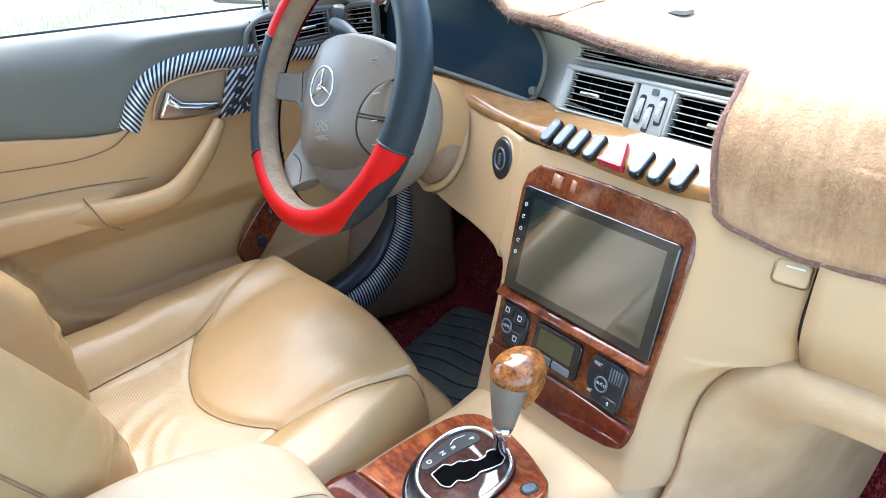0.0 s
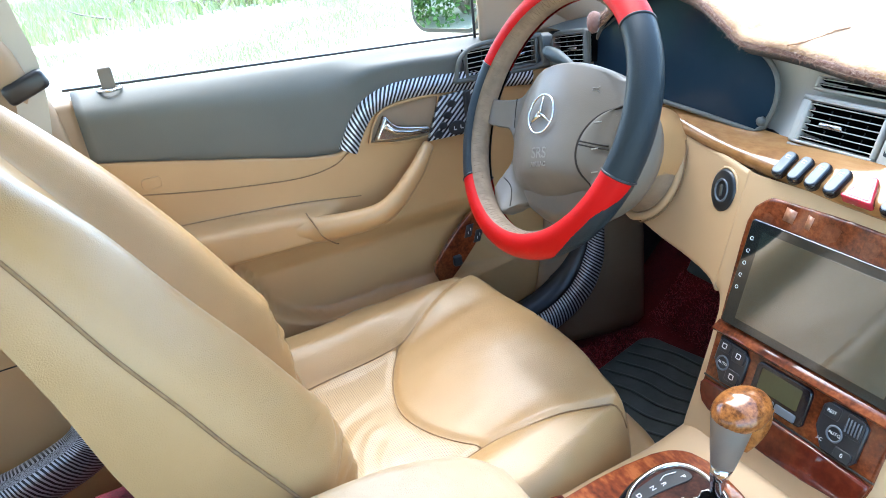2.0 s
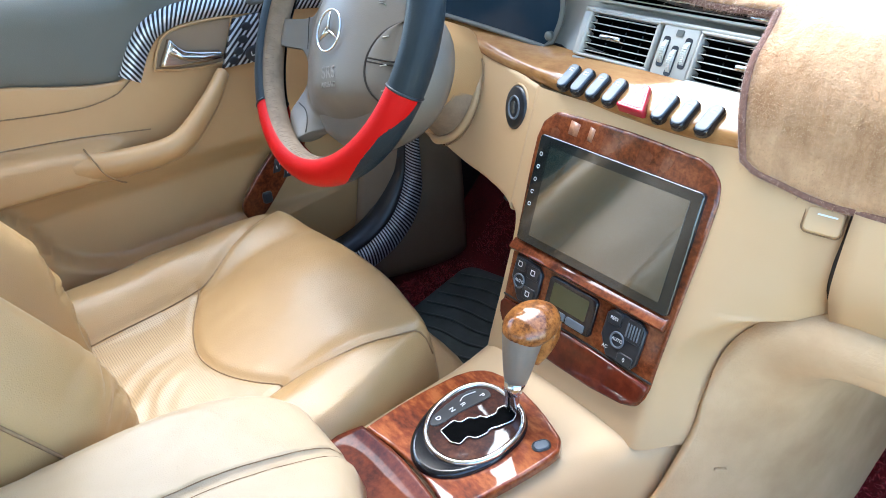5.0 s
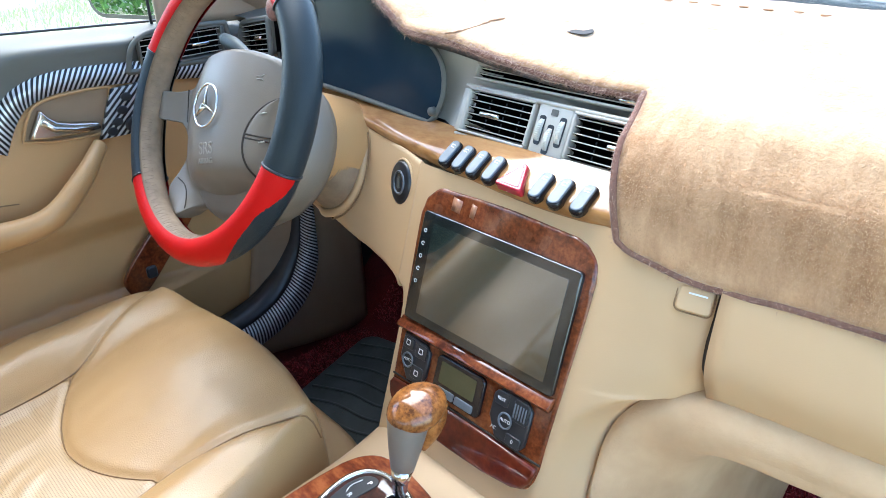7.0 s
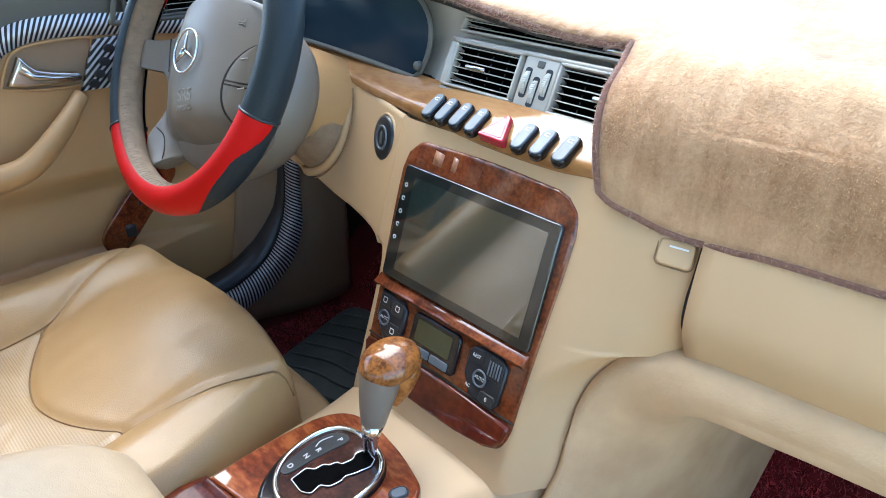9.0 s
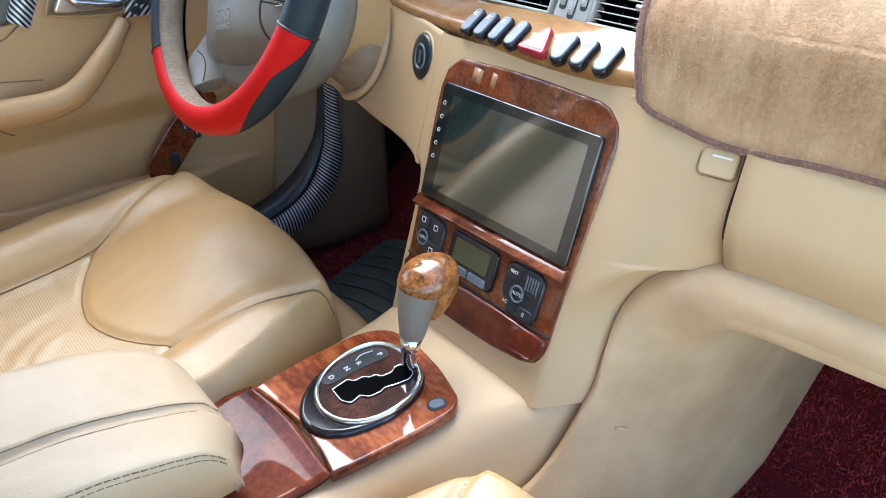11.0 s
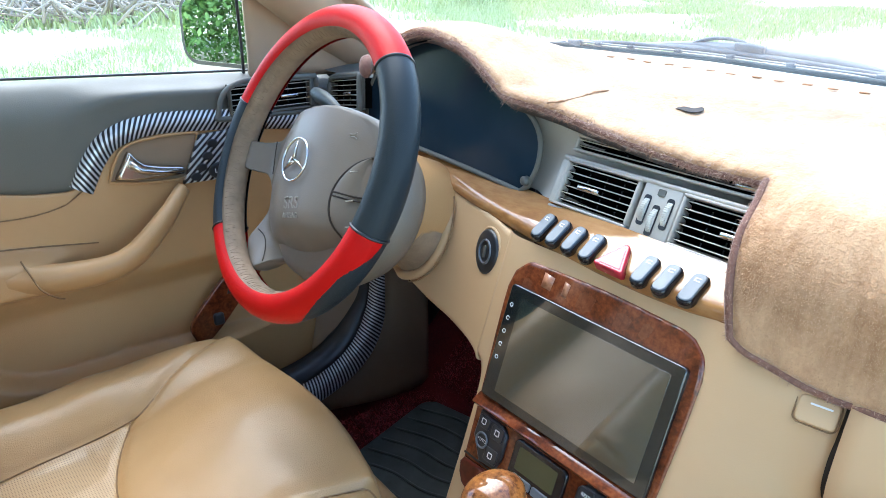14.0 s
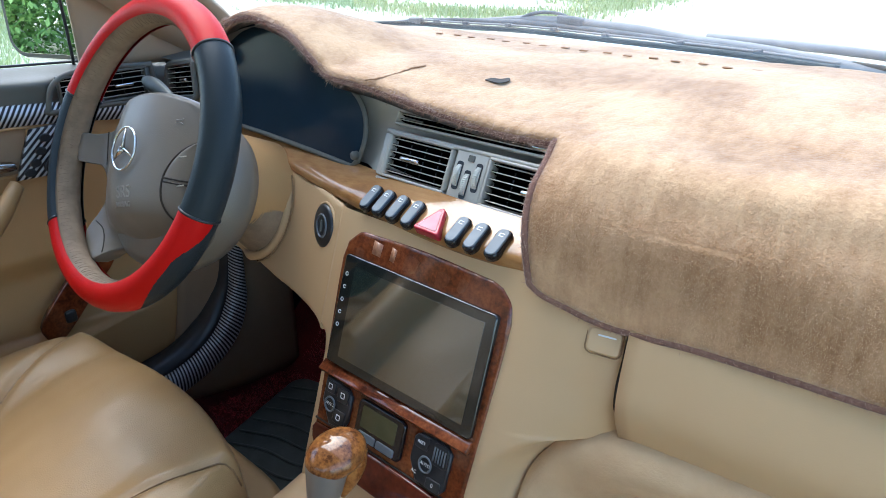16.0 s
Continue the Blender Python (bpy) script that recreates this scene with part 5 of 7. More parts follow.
for sgn in (-1, 1):
    for pts in ([(0.119, 0.0425), (0.1205, 0.025), (0.119, -0.002)], [(0.1115, -0.080), (0.098, -0.089), (0.089, -0.101), (0.081, -0.1225)]):
        part("pad_seam", tube([(sgn * x, y, pad_z(x, y) + 0.0002) for x, y in spline(pts, 14)], 0.0008, 6), GAP, wheel)
part("hub_boss", moved(tube([(0, 0, -0.028), (0, 0, -0.038), (0, 0, -0.055), (0, 0, -0.075), (0, 0, -0.094), (0, 0, -0.102)], [0.108, 0.124, 0.132, 0.130, 0.118, 0.095], 48), Matrix.Translation((0.008, -0.038, 0)) @ Matrix.Diagonal((1, 0.80, 1, 1))), HUB, wheel)
# three-pointed badge as a plain ring and bars
_ring = [(0.0265 * math.cos(a), 0.0265 * math.sin(a), 0.0) for a in np.linspace(0, 2 * math.pi, 40, endpoint=False)]
badge = part("badge", moved(tube(_ring, 0.0014, 8, True), Matrix.Translation((0, 0.0, 0.0135))), CHROME, wheel, "chrome ring badge with three bars")
for a in (90, 210, 330):
    part("badge_bar", moved(tube([(0, 0, 0.0015), (0.013 * math.cos(radians(a)), 0.013 * math.sin(radians(a)), 0.0008), (0.0255 * math.cos(radians(a)), 0.0255 * math.sin(radians(a)), 0)], [0.0042, 0.0024, 0.0008], 8, squash=0.6), Matrix.Translation((0, 0.0, 0.0135))), CHROME, badge)
lettering("airbag_mark", "SRS", 0.021, Matrix.Translation((0.003, -0.053, pad_z(0, -0.053) - 0.0002)) @ pose(0, 0, 0, 8, 0, 0), SILVER_PRINT, wheel, 0.0008)
lettering("airbag_mark", "AIRBAG", 0.0095, Matrix.Translation((0.003, -0.068, pad_z(0, -0.068) + 0.0004)) @ pose(0, 0, 0, 14, 0, 0), SILVER_PRINT, wheel, 0.0006)

# column shroud
col = thing("steering_column", "tan steering column shroud with a dark indicator stalk", "steering column")
_ax = np.array((0, math.cos(radians(26)), -math.sin(radians(26))))
_c0 = np.array((-0.363, 0.8766, 0.935))
_rows = []
for d, w, h in ((0.075, 0.064, 0.056), (0.10, 0.072, 0.062), (0.14, 0.078, 0.066), (0.20, 0.081, 0.068), (0.30, 0.083, 0.070)):
    c = _c0 + _ax * d
    _rows.append([c + np.array((w * math.cos(a), 0.438 * h * math.sin(a), 0.899 * h * math.sin(a))) for a in np.linspace(0, 2 * math.pi, 36, endpoint=False)])
part("shroud", sheet(_rows, closed_v=True, flip=True), DOOR_TAN, col)
def ring_point(a, grow=0.0):
    """The oval lip in the knee panel that the column passes through."""
    x, z = -0.388 + (0.102 + grow) * math.cos(a), 0.840 + (0.085 + grow) * math.sin(a)
    return np.array((x, knee_y(x, z) - 0.003, z))


_arc = np.linspace(math.pi * 0.95, math.pi * 2.16, 50)
part("ring_lip", tube([ring_point(a) for a in _arc], 0.0065, 10), DASH_TAN, col, "tan oval lip around the column")
part("ring_groove", tube([ring_point(a, 0.0085) + np.array((0, -0.0005, 0)) for a in _arc], 0.0012, 6), SEAM, col)
_rows = []
for k in range(31):
    c = _c0 + _ax * 0.145
    row = []
    for a in _arc:
        p0 = c + np.array((0.077 * math.cos(a), 0.438 * 0.065 * math.sin(a), 0.899 * 0.065 * math.sin(a)))
        p = p0 + (ring_point(a) + np.array((0, 0.006, 0)) - p0) * (k / 30)
        row.append(p + np.array((0, -0.0016 * (k % 2), -0.0008 * (k % 2))))
    _rows.append(row)
part("gaiter", sheet(_rows, flip=True), LACE, col, "ribbed beige gaiter")
part("indicator_stalk", tube(spline([(-0.40, 0.975, 0.962), (-0.475, 0.985, 0.981), (-0.540, 0.990, 0.991)], 12), np.concatenate([np.full(4, 0.0055), np.linspace(0.006, 0.0105, 5), (0.0108, 0.010, 0.0075)]), 10), RUBBER, col, "dark indicator stalk")

# ---------------------------------------------------------------- centre stack
stack = thing("wood_centre_panel", "red-brown lacquered burl centre panel around a touchscreen", "trim panel", PANEL)
_po = []
for p in spline([(-0.095, 0.031), (0, 0.034), (0.095, 0.031)], 12):
    _po.append(tuple(p))
_po += [tuple(p) for p in spline([(0.108, 0.027), (0.122, 0.014), (0.127, -0.006)], 8)]
_po += [tuple(p) for p in spline([(0.126, -0.05), (0.120, -0.16), (0.118, -0.215)], 8)]
_po += [tuple(p) for p in spline([(0.1155, -0.229), (0.108, -0.242), (0.094, -0.2485)], 7)]
_po += [tuple(p) for p in spline([(0.05, -0.253), (0, -0.254), (-0.05, -0.253), (-0.085, -0.2505)], 8)]
_po += [tuple(p) for p in spline([(-0.094, -0.2485), (-0.108, -0.242), (-0.1155, -0.229), (-0.118, -0.215)], 8)]
_po += [tuple(p) for p in spline([(-0.120, -0.16), (-0.126, -0.05), (-0.127, -0.006)], 8)]
_po += [tuple(p) for p in spline([(-0.122, 0.014), (-0.108, 0.027), (-0.10, 0.0305)], 8)]
part("burl_frame", plate(_po, 0.012, 0.004, 3), BURL_RED, stack)
screen = part("touchscreen", moved(plate(rounded(0.229, 0.133, 0.005, 4, 0, -0.0655), 0.008, 0.0015), Matrix.Translation((0, 0, 0.0055))), SCREEN, stack, "switched-off black glass touchscreen")
part("display_area", moved(plate(rounded(0.196, 0.110, 0.001, 2, 0.003, -0.0655), 0.0005, 0), Matrix.Translation((0, 0, 0.0060))), SCREEN_LIT, screen)

# ---------------------------------------------------------------- gear selector
gear = thing("gear_selector", "burl wood gear surround with chrome ring and wood-topped lever", "gear selector")
GEARF = Matrix.Translation((0, 0.70, 0.5675)) @ pose(0, 0, 0, 3.0, 0, 0)      # x, forward, up
_go = [tuple(p) for p in spline([(0.064, -0.002), (0.071, 0.04), (0.077, 0.085), (0.080, 0.125)], 8)]
_go += [tuple(p) for p in spline([(0.079, 0.138), (0.070, 0.150), (0.055, 0.156), (0.02, 0.166), (-0.02, 0.172)], 10)]
_go += [tuple(p) for p in spline([(-0.045, 0.173), (-0.070, 0.166), (-0.086, 0.150), (-0.094, 0.128)], 8)]
_go += [tuple(p) for p in spline([(-0.098, 0.09), (-0.099, 0.05), (-0.096, 0.0)], 7)]
_go += [tuple(p) for p in spline([(-0.05, 0.008), (-0.01, 0.010), (0.03, 0.006)], 6)]
part("wood_plate", moved(plate(_go, 0.012, 0.003, 3), GEARF @ Matrix.Translation((0, 0, 0.006))), BURL_ORANGE, gear)
RINGC = (-0.0095, 0.0910)


def egg(k, n=64, near=0.0):
    """Outline of the gate surround: square-shouldered at the far end, rounder at the near one."""
    out = []
    for a in np.linspace(0, 2 * math.pi, n, endpoint=False):
        ca, sa = math.cos(a), math.sin(a)
        p = 0.80 if sa > 0 else 0.94
        x = k * 0.0545 * math.copysign(abs(ca) ** p, ca) * (1 + 0.05 * sa)
        y = k * 0.0590 * math.copysign(abs(sa) ** p, sa) - (near * max(0.0, -sa) ** 1.3)
        out.append((RINGC[0] + x - 0.10 * y, RINGC[1] + y))
    return out


part("black_base", moved(plate(egg(1.075, near=0.017), 0.010, 0.006, 4), GEARF @ Matrix.Translation((-0.002, -0.001, 0.0125))), BLACK_GLOSS, gear)
part("chrome_ring", moved(tube([(x, y, 0) for x, y in egg(0.96)], 0.0036, 10, True), GEARF @ Matrix.Translation((0, 0, 0.0128))), CHROME, gear)
part("inner_plate", moved(plate(egg(0.93), 0.004, 0.001), GEARF @ Matrix.Translation((0, 0, 0.0128))), burl("black_red_lacquer", (0.020, 0.006, 0.004), (0.045, 0.012, 0.007), (0.09, 0.026, 0.013), 60), gear)
LEVER = np.array([(0.004, 0.832, 0.575), (0.008, 0.834, 0.605), (0.010, 0.838, 0.638)])
part("lever_rod", tube(spline(LEVER, 10), np.linspace(0.006, 0.010, 10), 12), CHROME, gear, "chrome lever rod")
part("grip", tube(spline([(0.010, 0.838, 0.632), (0.008, 0.845, 0.655), (0.004, 0.855, 0.68), (0.0, 0.862, 0.695)], 14), np.concatenate([np.linspace(0.0128, 0.0232, 10), (0.0222, 0.018, 0.011, 0.004)]), 24), KNOB_GREY, gear, "taupe leather grip")
_k = bmesh.new()
bmesh.ops.create_uvsphere(_k, u_segments=32, v_segments=20, radius=1)
bmesh.ops.transform(_k, matrix=Matrix.Translation((0.004, 0.868, 0.692)) @ pose(0, 0, 0, 10, 8, 0) @ Matrix.Diagonal((0.0285, 0.0345, 0.0190, 1)), verts=_k.verts)
for f in _k.faces:
    f.smooth = True
part("knob_cap", _k, BURL_KNOB, gear, "polished honey burl knob")
# ---------------------------------------------------------------- air vents in the middle of the dash
VUP = Vector((0, 0.42, 0.907)).normalized()
VOUT = Vector((0, -VUP.z, VUP.y))


def vframe(o):
    return Matrix(((1, 0, 0, o[0]), (0, VUP.y, VOUT.y, o[1]), (0, VUP.z, VOUT.z, o[2]), (0, 0, 0, 1)))


def air_vent(name, m, w, h, slats, label, tab_x=0.0, edge=GREY_PALE):
    """A louvre: dark box, frame of four bars, thin slats with bright front edges and a sliding tab; box and slats are
    blackened for the shade inside.
    """
    v = thing(name, label, "air vent", m, "air vents")
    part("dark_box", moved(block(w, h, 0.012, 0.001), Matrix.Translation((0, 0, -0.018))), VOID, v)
    t = 0.0032
    for dx, dy, bw, bh in ((0, h / 2 + t / 2, w + 2 * t, t), (0, -h / 2 - t / 2, w + 2 * t, t), (-w / 2 - t / 2, 0, t, h), (w / 2 + t / 2, 0, t, h)):
        part("frame_bar", moved(block(bw, bh, 0.014, 0.0012), Matrix.Translation((dx, dy, -0.004))), edge, v)
    for k in range(slats):
        y = -h / 2 + h * (k + 0.5) / slats
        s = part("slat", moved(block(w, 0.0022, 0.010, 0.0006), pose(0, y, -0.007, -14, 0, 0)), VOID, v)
        part("slat_edge", moved(block(w, 0.0012, 0.0016, 0.0004), Matrix.Translation((0, y + 0.0006, -0.0012))), GREY_PALE, s)
    for k in range(3):
        part("inner_vane", moved(block(0.0012, h * 0.96, 0.006, 0.0003), Matrix.Translation((-w * 0.25 + k * w * 0.25, 0, -0.0135))), BLACK, v)
    part("slide_tab", moved(block(0.030, 0.0055, 0.006, 0.002), Matrix.Translation((tab_x, -h * 0.02, 0.001))), CHROME, v, "bright sliding tab")
    return v


air_vent("air_vent", vframe((-0.073, 1.0735, 0.9435)), 0.096, 0.047, 6, "black louvred air vent with a bright tab", -0.010)
air_vent("air_vent", vframe((0.083, 1.0725, 0.9425)), 0.098, 0.047, 6, "black louvred air vent with a bright tab", 0.012)
air_vent("air_vent", vframe((0.0, 1.096, 0.984)), 0.245, 0.013, 2, "narrow black defroster slot under the cover", 0.09)

mid = thing("vent_controls", "grey block with three pale ribbed thumb wheels", "vent control", vframe((0.006, 1.0715, 0.943)))
part("block", moved(block(0.046, 0.058, 0.012, 0.002), Matrix.Translation((0, 0.002, -0.0065))), GREY_PALE, mid)
PALE_WHEEL = mottled("pale_ribbed_plastic", (0.42, 0.41, 0.34), (0.58, 0.57, 0.50), 0.5, 60, 300, 0.3)
for k, (dx, dy) in enumerate(((-0.0135, -0.001), (0.0, -0.009), (0.0135, 0.001))):
    part("slot", moved(plate(rounded(0.0085, 0.032, 0.003), 0.001, 0), Matrix.Translation((dx, dy, 0.0002))), BLACK, mid)
    rib = [moved(block(0.0058, 0.0022, 0.0014, 0.0004), pose(dx, dy + 0.0128 * math.sin(a), -0.004 + 0.0128 * math.cos(a) * 0.62, -math.degrees(a), 0, 0)) for a in np.linspace(-1.15, 1.15, 13)]
    wh = part("thumb_wheel", moved(tube([(-0.0028, 0, 0), (0.0028, 0, 0)], 0.0125, 24), Matrix.Translation((dx, dy, -0.004)) @ Matrix.Diagonal((1, 1, 0.62, 1))), PALE_WHEEL, mid)
    part("ribs", joined(rib), PALE_WHEEL, wh)
part("icon_key", moved(plate(rounded(0.009, 0.007, 0.0012), 0.001, 0.0003), Matrix.Translation((0.0, 0.020, 0.0006))), GREY, mid)
part("surround", moved(joined([moved(block(0.275, 0.005, 0.010, 0.002), Matrix.Translation((0, 0.0285, -0.004))), moved(block(0.275, 0.0035, 0.008, 0.0015), Matrix.Translation((0, -0.0285, -0.005))), moved(block(0.012, 0.05, 0.010, 0.002), Matrix.Translation((-0.1315, 0, -0.004)))]), Matrix.Identity(4)), GREY_PALE, mid)

# ---------------------------------------------------------------- switch row on the wood strip
switch_row = thing("switch_row", "row of black rocker switches with a red hazard button", "switches")
SWITCH_GREY = mottled("glossy_slate_plastic", (0.10, 0.115, 0.13), (0.14, 0.155, 0.17), 0.42, 40, 300, 0.03, spec=0.4, rough_var=0.05)


def strip_frame(x):
    a, b = Vector(strip_at(x, 0.42)), Vector(strip_at(x, 0.92))
    up = (b - a).normalized()
    t = (Vector(strip_at(x + 0.01, 0.5)) - Vector(strip_at(x - 0.01, 0.5))).normalized()
    n = t.cross(up).normalized()
    c = Vector(strip_at(x, 0.52)) + n * 0.001 - up * 0.003
    return Matrix(((t.x, up.x, n.x, c.x), (t.y, up.y, n.y, c.y), (t.z, up.z, n.z, c.z), (0, 0, 0, 1)))


for x in (-0.104, -0.080, -0.055, -0.029, 0.040, 0.065, 0.092):
    m = strip_frame(x)
    sw = part("rocker_switch", moved(plate(rounded(0.0165, 0.037, 0.007, 6), 0.009, 0.0028, 3), m @ Matrix.Translation((0, 0, 0.0045))), BLACK_GLOSS, switch_row, "black rocker switch")
    part("rocker_face", moved(plate(rounded(0.0142, 0.0335, 0.0060, 6), 0.002, 0.0014, 2), m @ pose(0, 0, 0.0060, 3, 0, 0)), SWITCH_GREY, sw)
    part("symbol", moved(joined([plate(rounded(0.0058, 0.0009, 0.0003, 2, 0, 0.010), 0.0002, 0), plate(rounded(0.0058, 0.0009, 0.0003, 2, 0, 0.0066), 0.0002, 0), plate(rounded(0.0009, 0.0042, 0.0003, 2, -0.0025, 0.0083), 0.0002, 0)]), m @ pose(0, 0, 0.0063, 3, 0, 0)), WHITE, sw)
m = strip_frame(0.006)
tri = [tuple(p) for p in spline([(-0.0165, -0.0165), (0.0165, -0.0165)], 6)] + [(0.0185, -0.0145)] + [tuple(p) for p in spline([(0.0175, -0.012), (0.0035, 0.0165)], 6)] + [(0.0, 0.0182)] + [tuple(p) for p in spline([(-0.0035, 0.0165), (-0.0175, -0.012)], 6)] + [(-0.0185, -0.0145)]
hz = part("hazard_button", moved(plate(tri, 0.010, 0.0015), m @ Matrix.Translation((0, 0, 0.006))), RED_PLASTIC, switch_row, "red triangular hazard button")
part("hazard_face", moved(plate([(x * 0.74, y * 0.74 - 0.001) for x, y in tri], 0.001, 0.0005), m @ Matrix.Translation((0, 0, 0.0066))), mottled("pale_red_plastic", (0.55, 0.22, 0.235), (0.62, 0.30, 0.31), 0.4, 40, 200, 0.05, spec=0.2), hz)

# ---------------------------------------------------------------- instruments
cluster = thing("instrument_cluster", "dark switched-off instrument cluster under the hood", "instrument cluster")
CLF = Matrix(((1, 0, 0, 0), (0, 0.17, -0.985, 1.083), (0, 0.985, 0.17, 0.915), (0, 0, 0, 1)))
_co = [tuple(p) for p in spline([(-0.195, -0.004), (-0.30, 0.002), (-0.42, 0.006), (-0.53, 0.006)], 16)]
_co += [tuple(p) for p in spline([(-0.545, 0.02), (-0.55, 0.06), (-0.52, 0.11), (-0.46, 0.147), (-0.37, 0.162), (-0.30, 0.145), (-0.25, 0.112), (-0.20, 0.090), (-0.176, 0.066), (-0.172, 0.035), (-0.182, 0.006)], 40)]
part("glass", moved(plate(_co, 0.004, 0.001), CLF @ Matrix.Translation((0, 0, 0.006))), CLUSTER_GLASS, cluster, "dark blue-black instrument glass")
part("bezel", moved(tube([(x, y, 0) for x, y in _co], 0.0035, 8, True), CLF @ Matrix.Translation((0, 0, 0.006))), GREY, cluster, "grey bezel")
part("trip_knob", moved(tube([(0, 0, 0), (0, 0, 0.006), (0, 0, 0.0075)], [0.006, 0.0055, 0.003], 14), CLF @ Matrix.Translation((-0.184, 0.012, 0.008))), GREY, cluster)

# vents at the driver's end of the dash and in the door
sv = air_vent("air_vent", Matrix.Translation((-0.606, 1.076, 0.970)) @ pose(0, 0, 0, 84, -10, -10), 0.128, 0.046, 6, "black louvred side air vent in grey trim", 0.02, GREY)
part("bezel", tube([(x, y, -0.001) for x, y in spline([(0.066, 0.027), (0.0, 0.028), (-0.055, 0.026), (-0.074, 0.010), (-0.078, -0.016), (-0.068, -0.027), (0.0, -0.028), (0.066, -0.028), (0.069, 0.0), (0.066, 0.027)], 60)[:-1]], 0.0042, 8, True), GREY, sv)
dv = air_vent("air_vent", Matrix(((0.10, 0, 0.995, -0.6875), (0.995, -0.05, -0.10, 0.990), (-0.05, 0.9987, 0, 0.962), (0, 0, 0, 1))), 0.132, 0.043, 5, "black louvred air vent in the door top", 0.03, GREY)
part("bezel", moved(tube([(x, y, -0.001) for x, y in spline([(0.078, 0.026), (0.0, 0.030), (-0.05, 0.028), (-0.078, 0.012), (-0.088, -0.018), (-0.084, -0.027), (0.0, -0.028), (0.076, -0.028), (0.080, 0.0), (0.078, 0.026)], 60)[:-1]], 0.0045, 8, True), Matrix.Identity(4)), GREY, dv)

# ---------------------------------------------------------------- ignition and knee details
ign = thing("ignition_switch", "black round ignition switch set in the tan dash", "ignition switch", Matrix(((0.97, -0.08, -0.22, -0.186), (-0.22, 0.25, -0.94, 1.0195), (0.13, 0.965, 0.22, 0.850), (0, 0, 0, 1))))
part("recess_lip", tube([(0.0262 * math.cos(a), 0.0290 * math.sin(a), -0.0015) for a in np.linspace(0, 2 * math.pi, 40, endpoint=False)], 0.0018, 10, True), DASH_TAN, ign)
part("black_ring", moved(tube([(0, 0, -0.012), (0, 0, 0.002), (0, 0, 0.0035)], [0.0252, 0.0247, 0.0220], 36), Matrix.Diagonal((1, 1.1, 1, 1))), BLACK, ign)
part("inner_ring", tube([(0.013 * math.cos(a), 0.014 * math.sin(a), 0.0038) for a in np.linspace(0, 2 * math.pi, 30, endpoint=False)], 0.0016, 8, True), SWITCH_GREY, ign)
part("key_slot", moved(plate(rounded(0.0045, 0.015, 0.002), 0.002, 0.0005), Matrix.Translation((0, 0, 0.0052))), GREY, ign)

# ---------------------------------------------------------------- climate panel on the wood
clim_l = part("climate_keys", moved(plate([(-0.107, -0.150), (-0.068, -0.152), (-0.060, -0.160), (-0.060, -0.190), (-0.066, -0.203), (-0.090, -0.205), (-0.108, -0.180)], 0.006, 0.002), Matrix.Translation((0, 0, 0.0045))), BLACK, stack, "black climate key block")
clim_m = part("climate_display", moved(plate(rounded(0.076, 0.048, 0.007, 5, -0.009, -0.176), 0.006, 0.002), Matrix.Translation((0, 0, 0.0045))), BLACK_GLOSS, stack, "black climate display unit")
clim_r = part("climate_keys", moved(plate([(0.052, -0.151), (0.088, -0.150), (0.097, -0.158), (0.096, -0.198), (0.090, -0.206), (0.056, -0.205), (0.043, -0.184), (0.044, -0.158)], 0.006, 0.002), Matrix.Translation((0, 0, 0.0045))), BLACK, stack, "black climate key block")
part("lcd", moved(plate(rounded(0.056, 0.026, 0.002, 3, -0.010, -0.171), 0.0005, 0), Matrix.Translation((0, 0, 0.0050))), LCD, clim_m, "olive switched-off display")
for _x in (-0.024, 0.006):
    part("silver_key", moved(plate(rounded(0.028, 0.0095, 0.002, 3, _x, -0.193), 0.002, 0.0008), Matrix.Translation((0, 0, 0.0062))), SWITCH_GREY, clim_m, "slate glossy key")


def key(par, x, y, w, h, z=0.0062):
    return part("key", moved(plate(rounded(w, h, 0.0025, 3, x, y), 0.002, 0.0008), Matrix.Translation((0, 0, z))), SWITCH_BLACK, par)


SWITCH_BLACK = mottled("satin_black_key", (0.016, 0.017, 0.019), (0.024, 0.026, 0.028), 0.3, 30, 300, 0.08)
key(clim_l, -0.096, -0.160, 0.018, 0.014)
key(clim_l, -0.073, -0.163, 0.019, 0.016)
key(clim_l, -0.074, -0.190, 0.020, 0.016)
key(clim_r, 0.057, -0.160, 0.018, 0.015)
key(clim_r, 0.082, -0.198, 0.020, 0.012)
fins = key(clim_r, 0.084, -0.164, 0.020, 0.024)
for k in range(5):
    part("fin", moved(block(0.0016, 0.016, 0.0012, 0.0004), Matrix.Translation((0.0765 + 0.0037 * k, -0.164, 0.0070))), SWITCH_GREY, fins)
for par, x, y in ((clim_l, -0.092, -0.180), (clim_r, 0.067, -0.181)):
    part("dial_ring", moved(tube([(0.0085 * math.cos(a), 0.0085 * math.sin(a), 0) for a in np.linspace(0, 2 * math.pi, 28, endpoint=False)], 0.0012, 6, True), Matrix.Translation((x, y, 0.0062))), SWITCH_GREY, par)
    lettering("print", "AUTO", 0.0052, Matrix.Translation((x, y, 0.0058)), WHITE, par, 0.0001)
lettering("print", "REST", 0.0052, Matrix.Translation((0.057, -0.160, 0.0066)), WHITE, clim_r, 0.0001)
lettering("print", "AC", 0.0055, Matrix.Translation((0.053, -0.195, 0.0050)), WHITE, clim_r, 0.0001)
lettering("print", "0", 0.0065, Matrix.Translation((0.082, -0.198, 0.0066)), WHITE, clim_r, 0.0001)
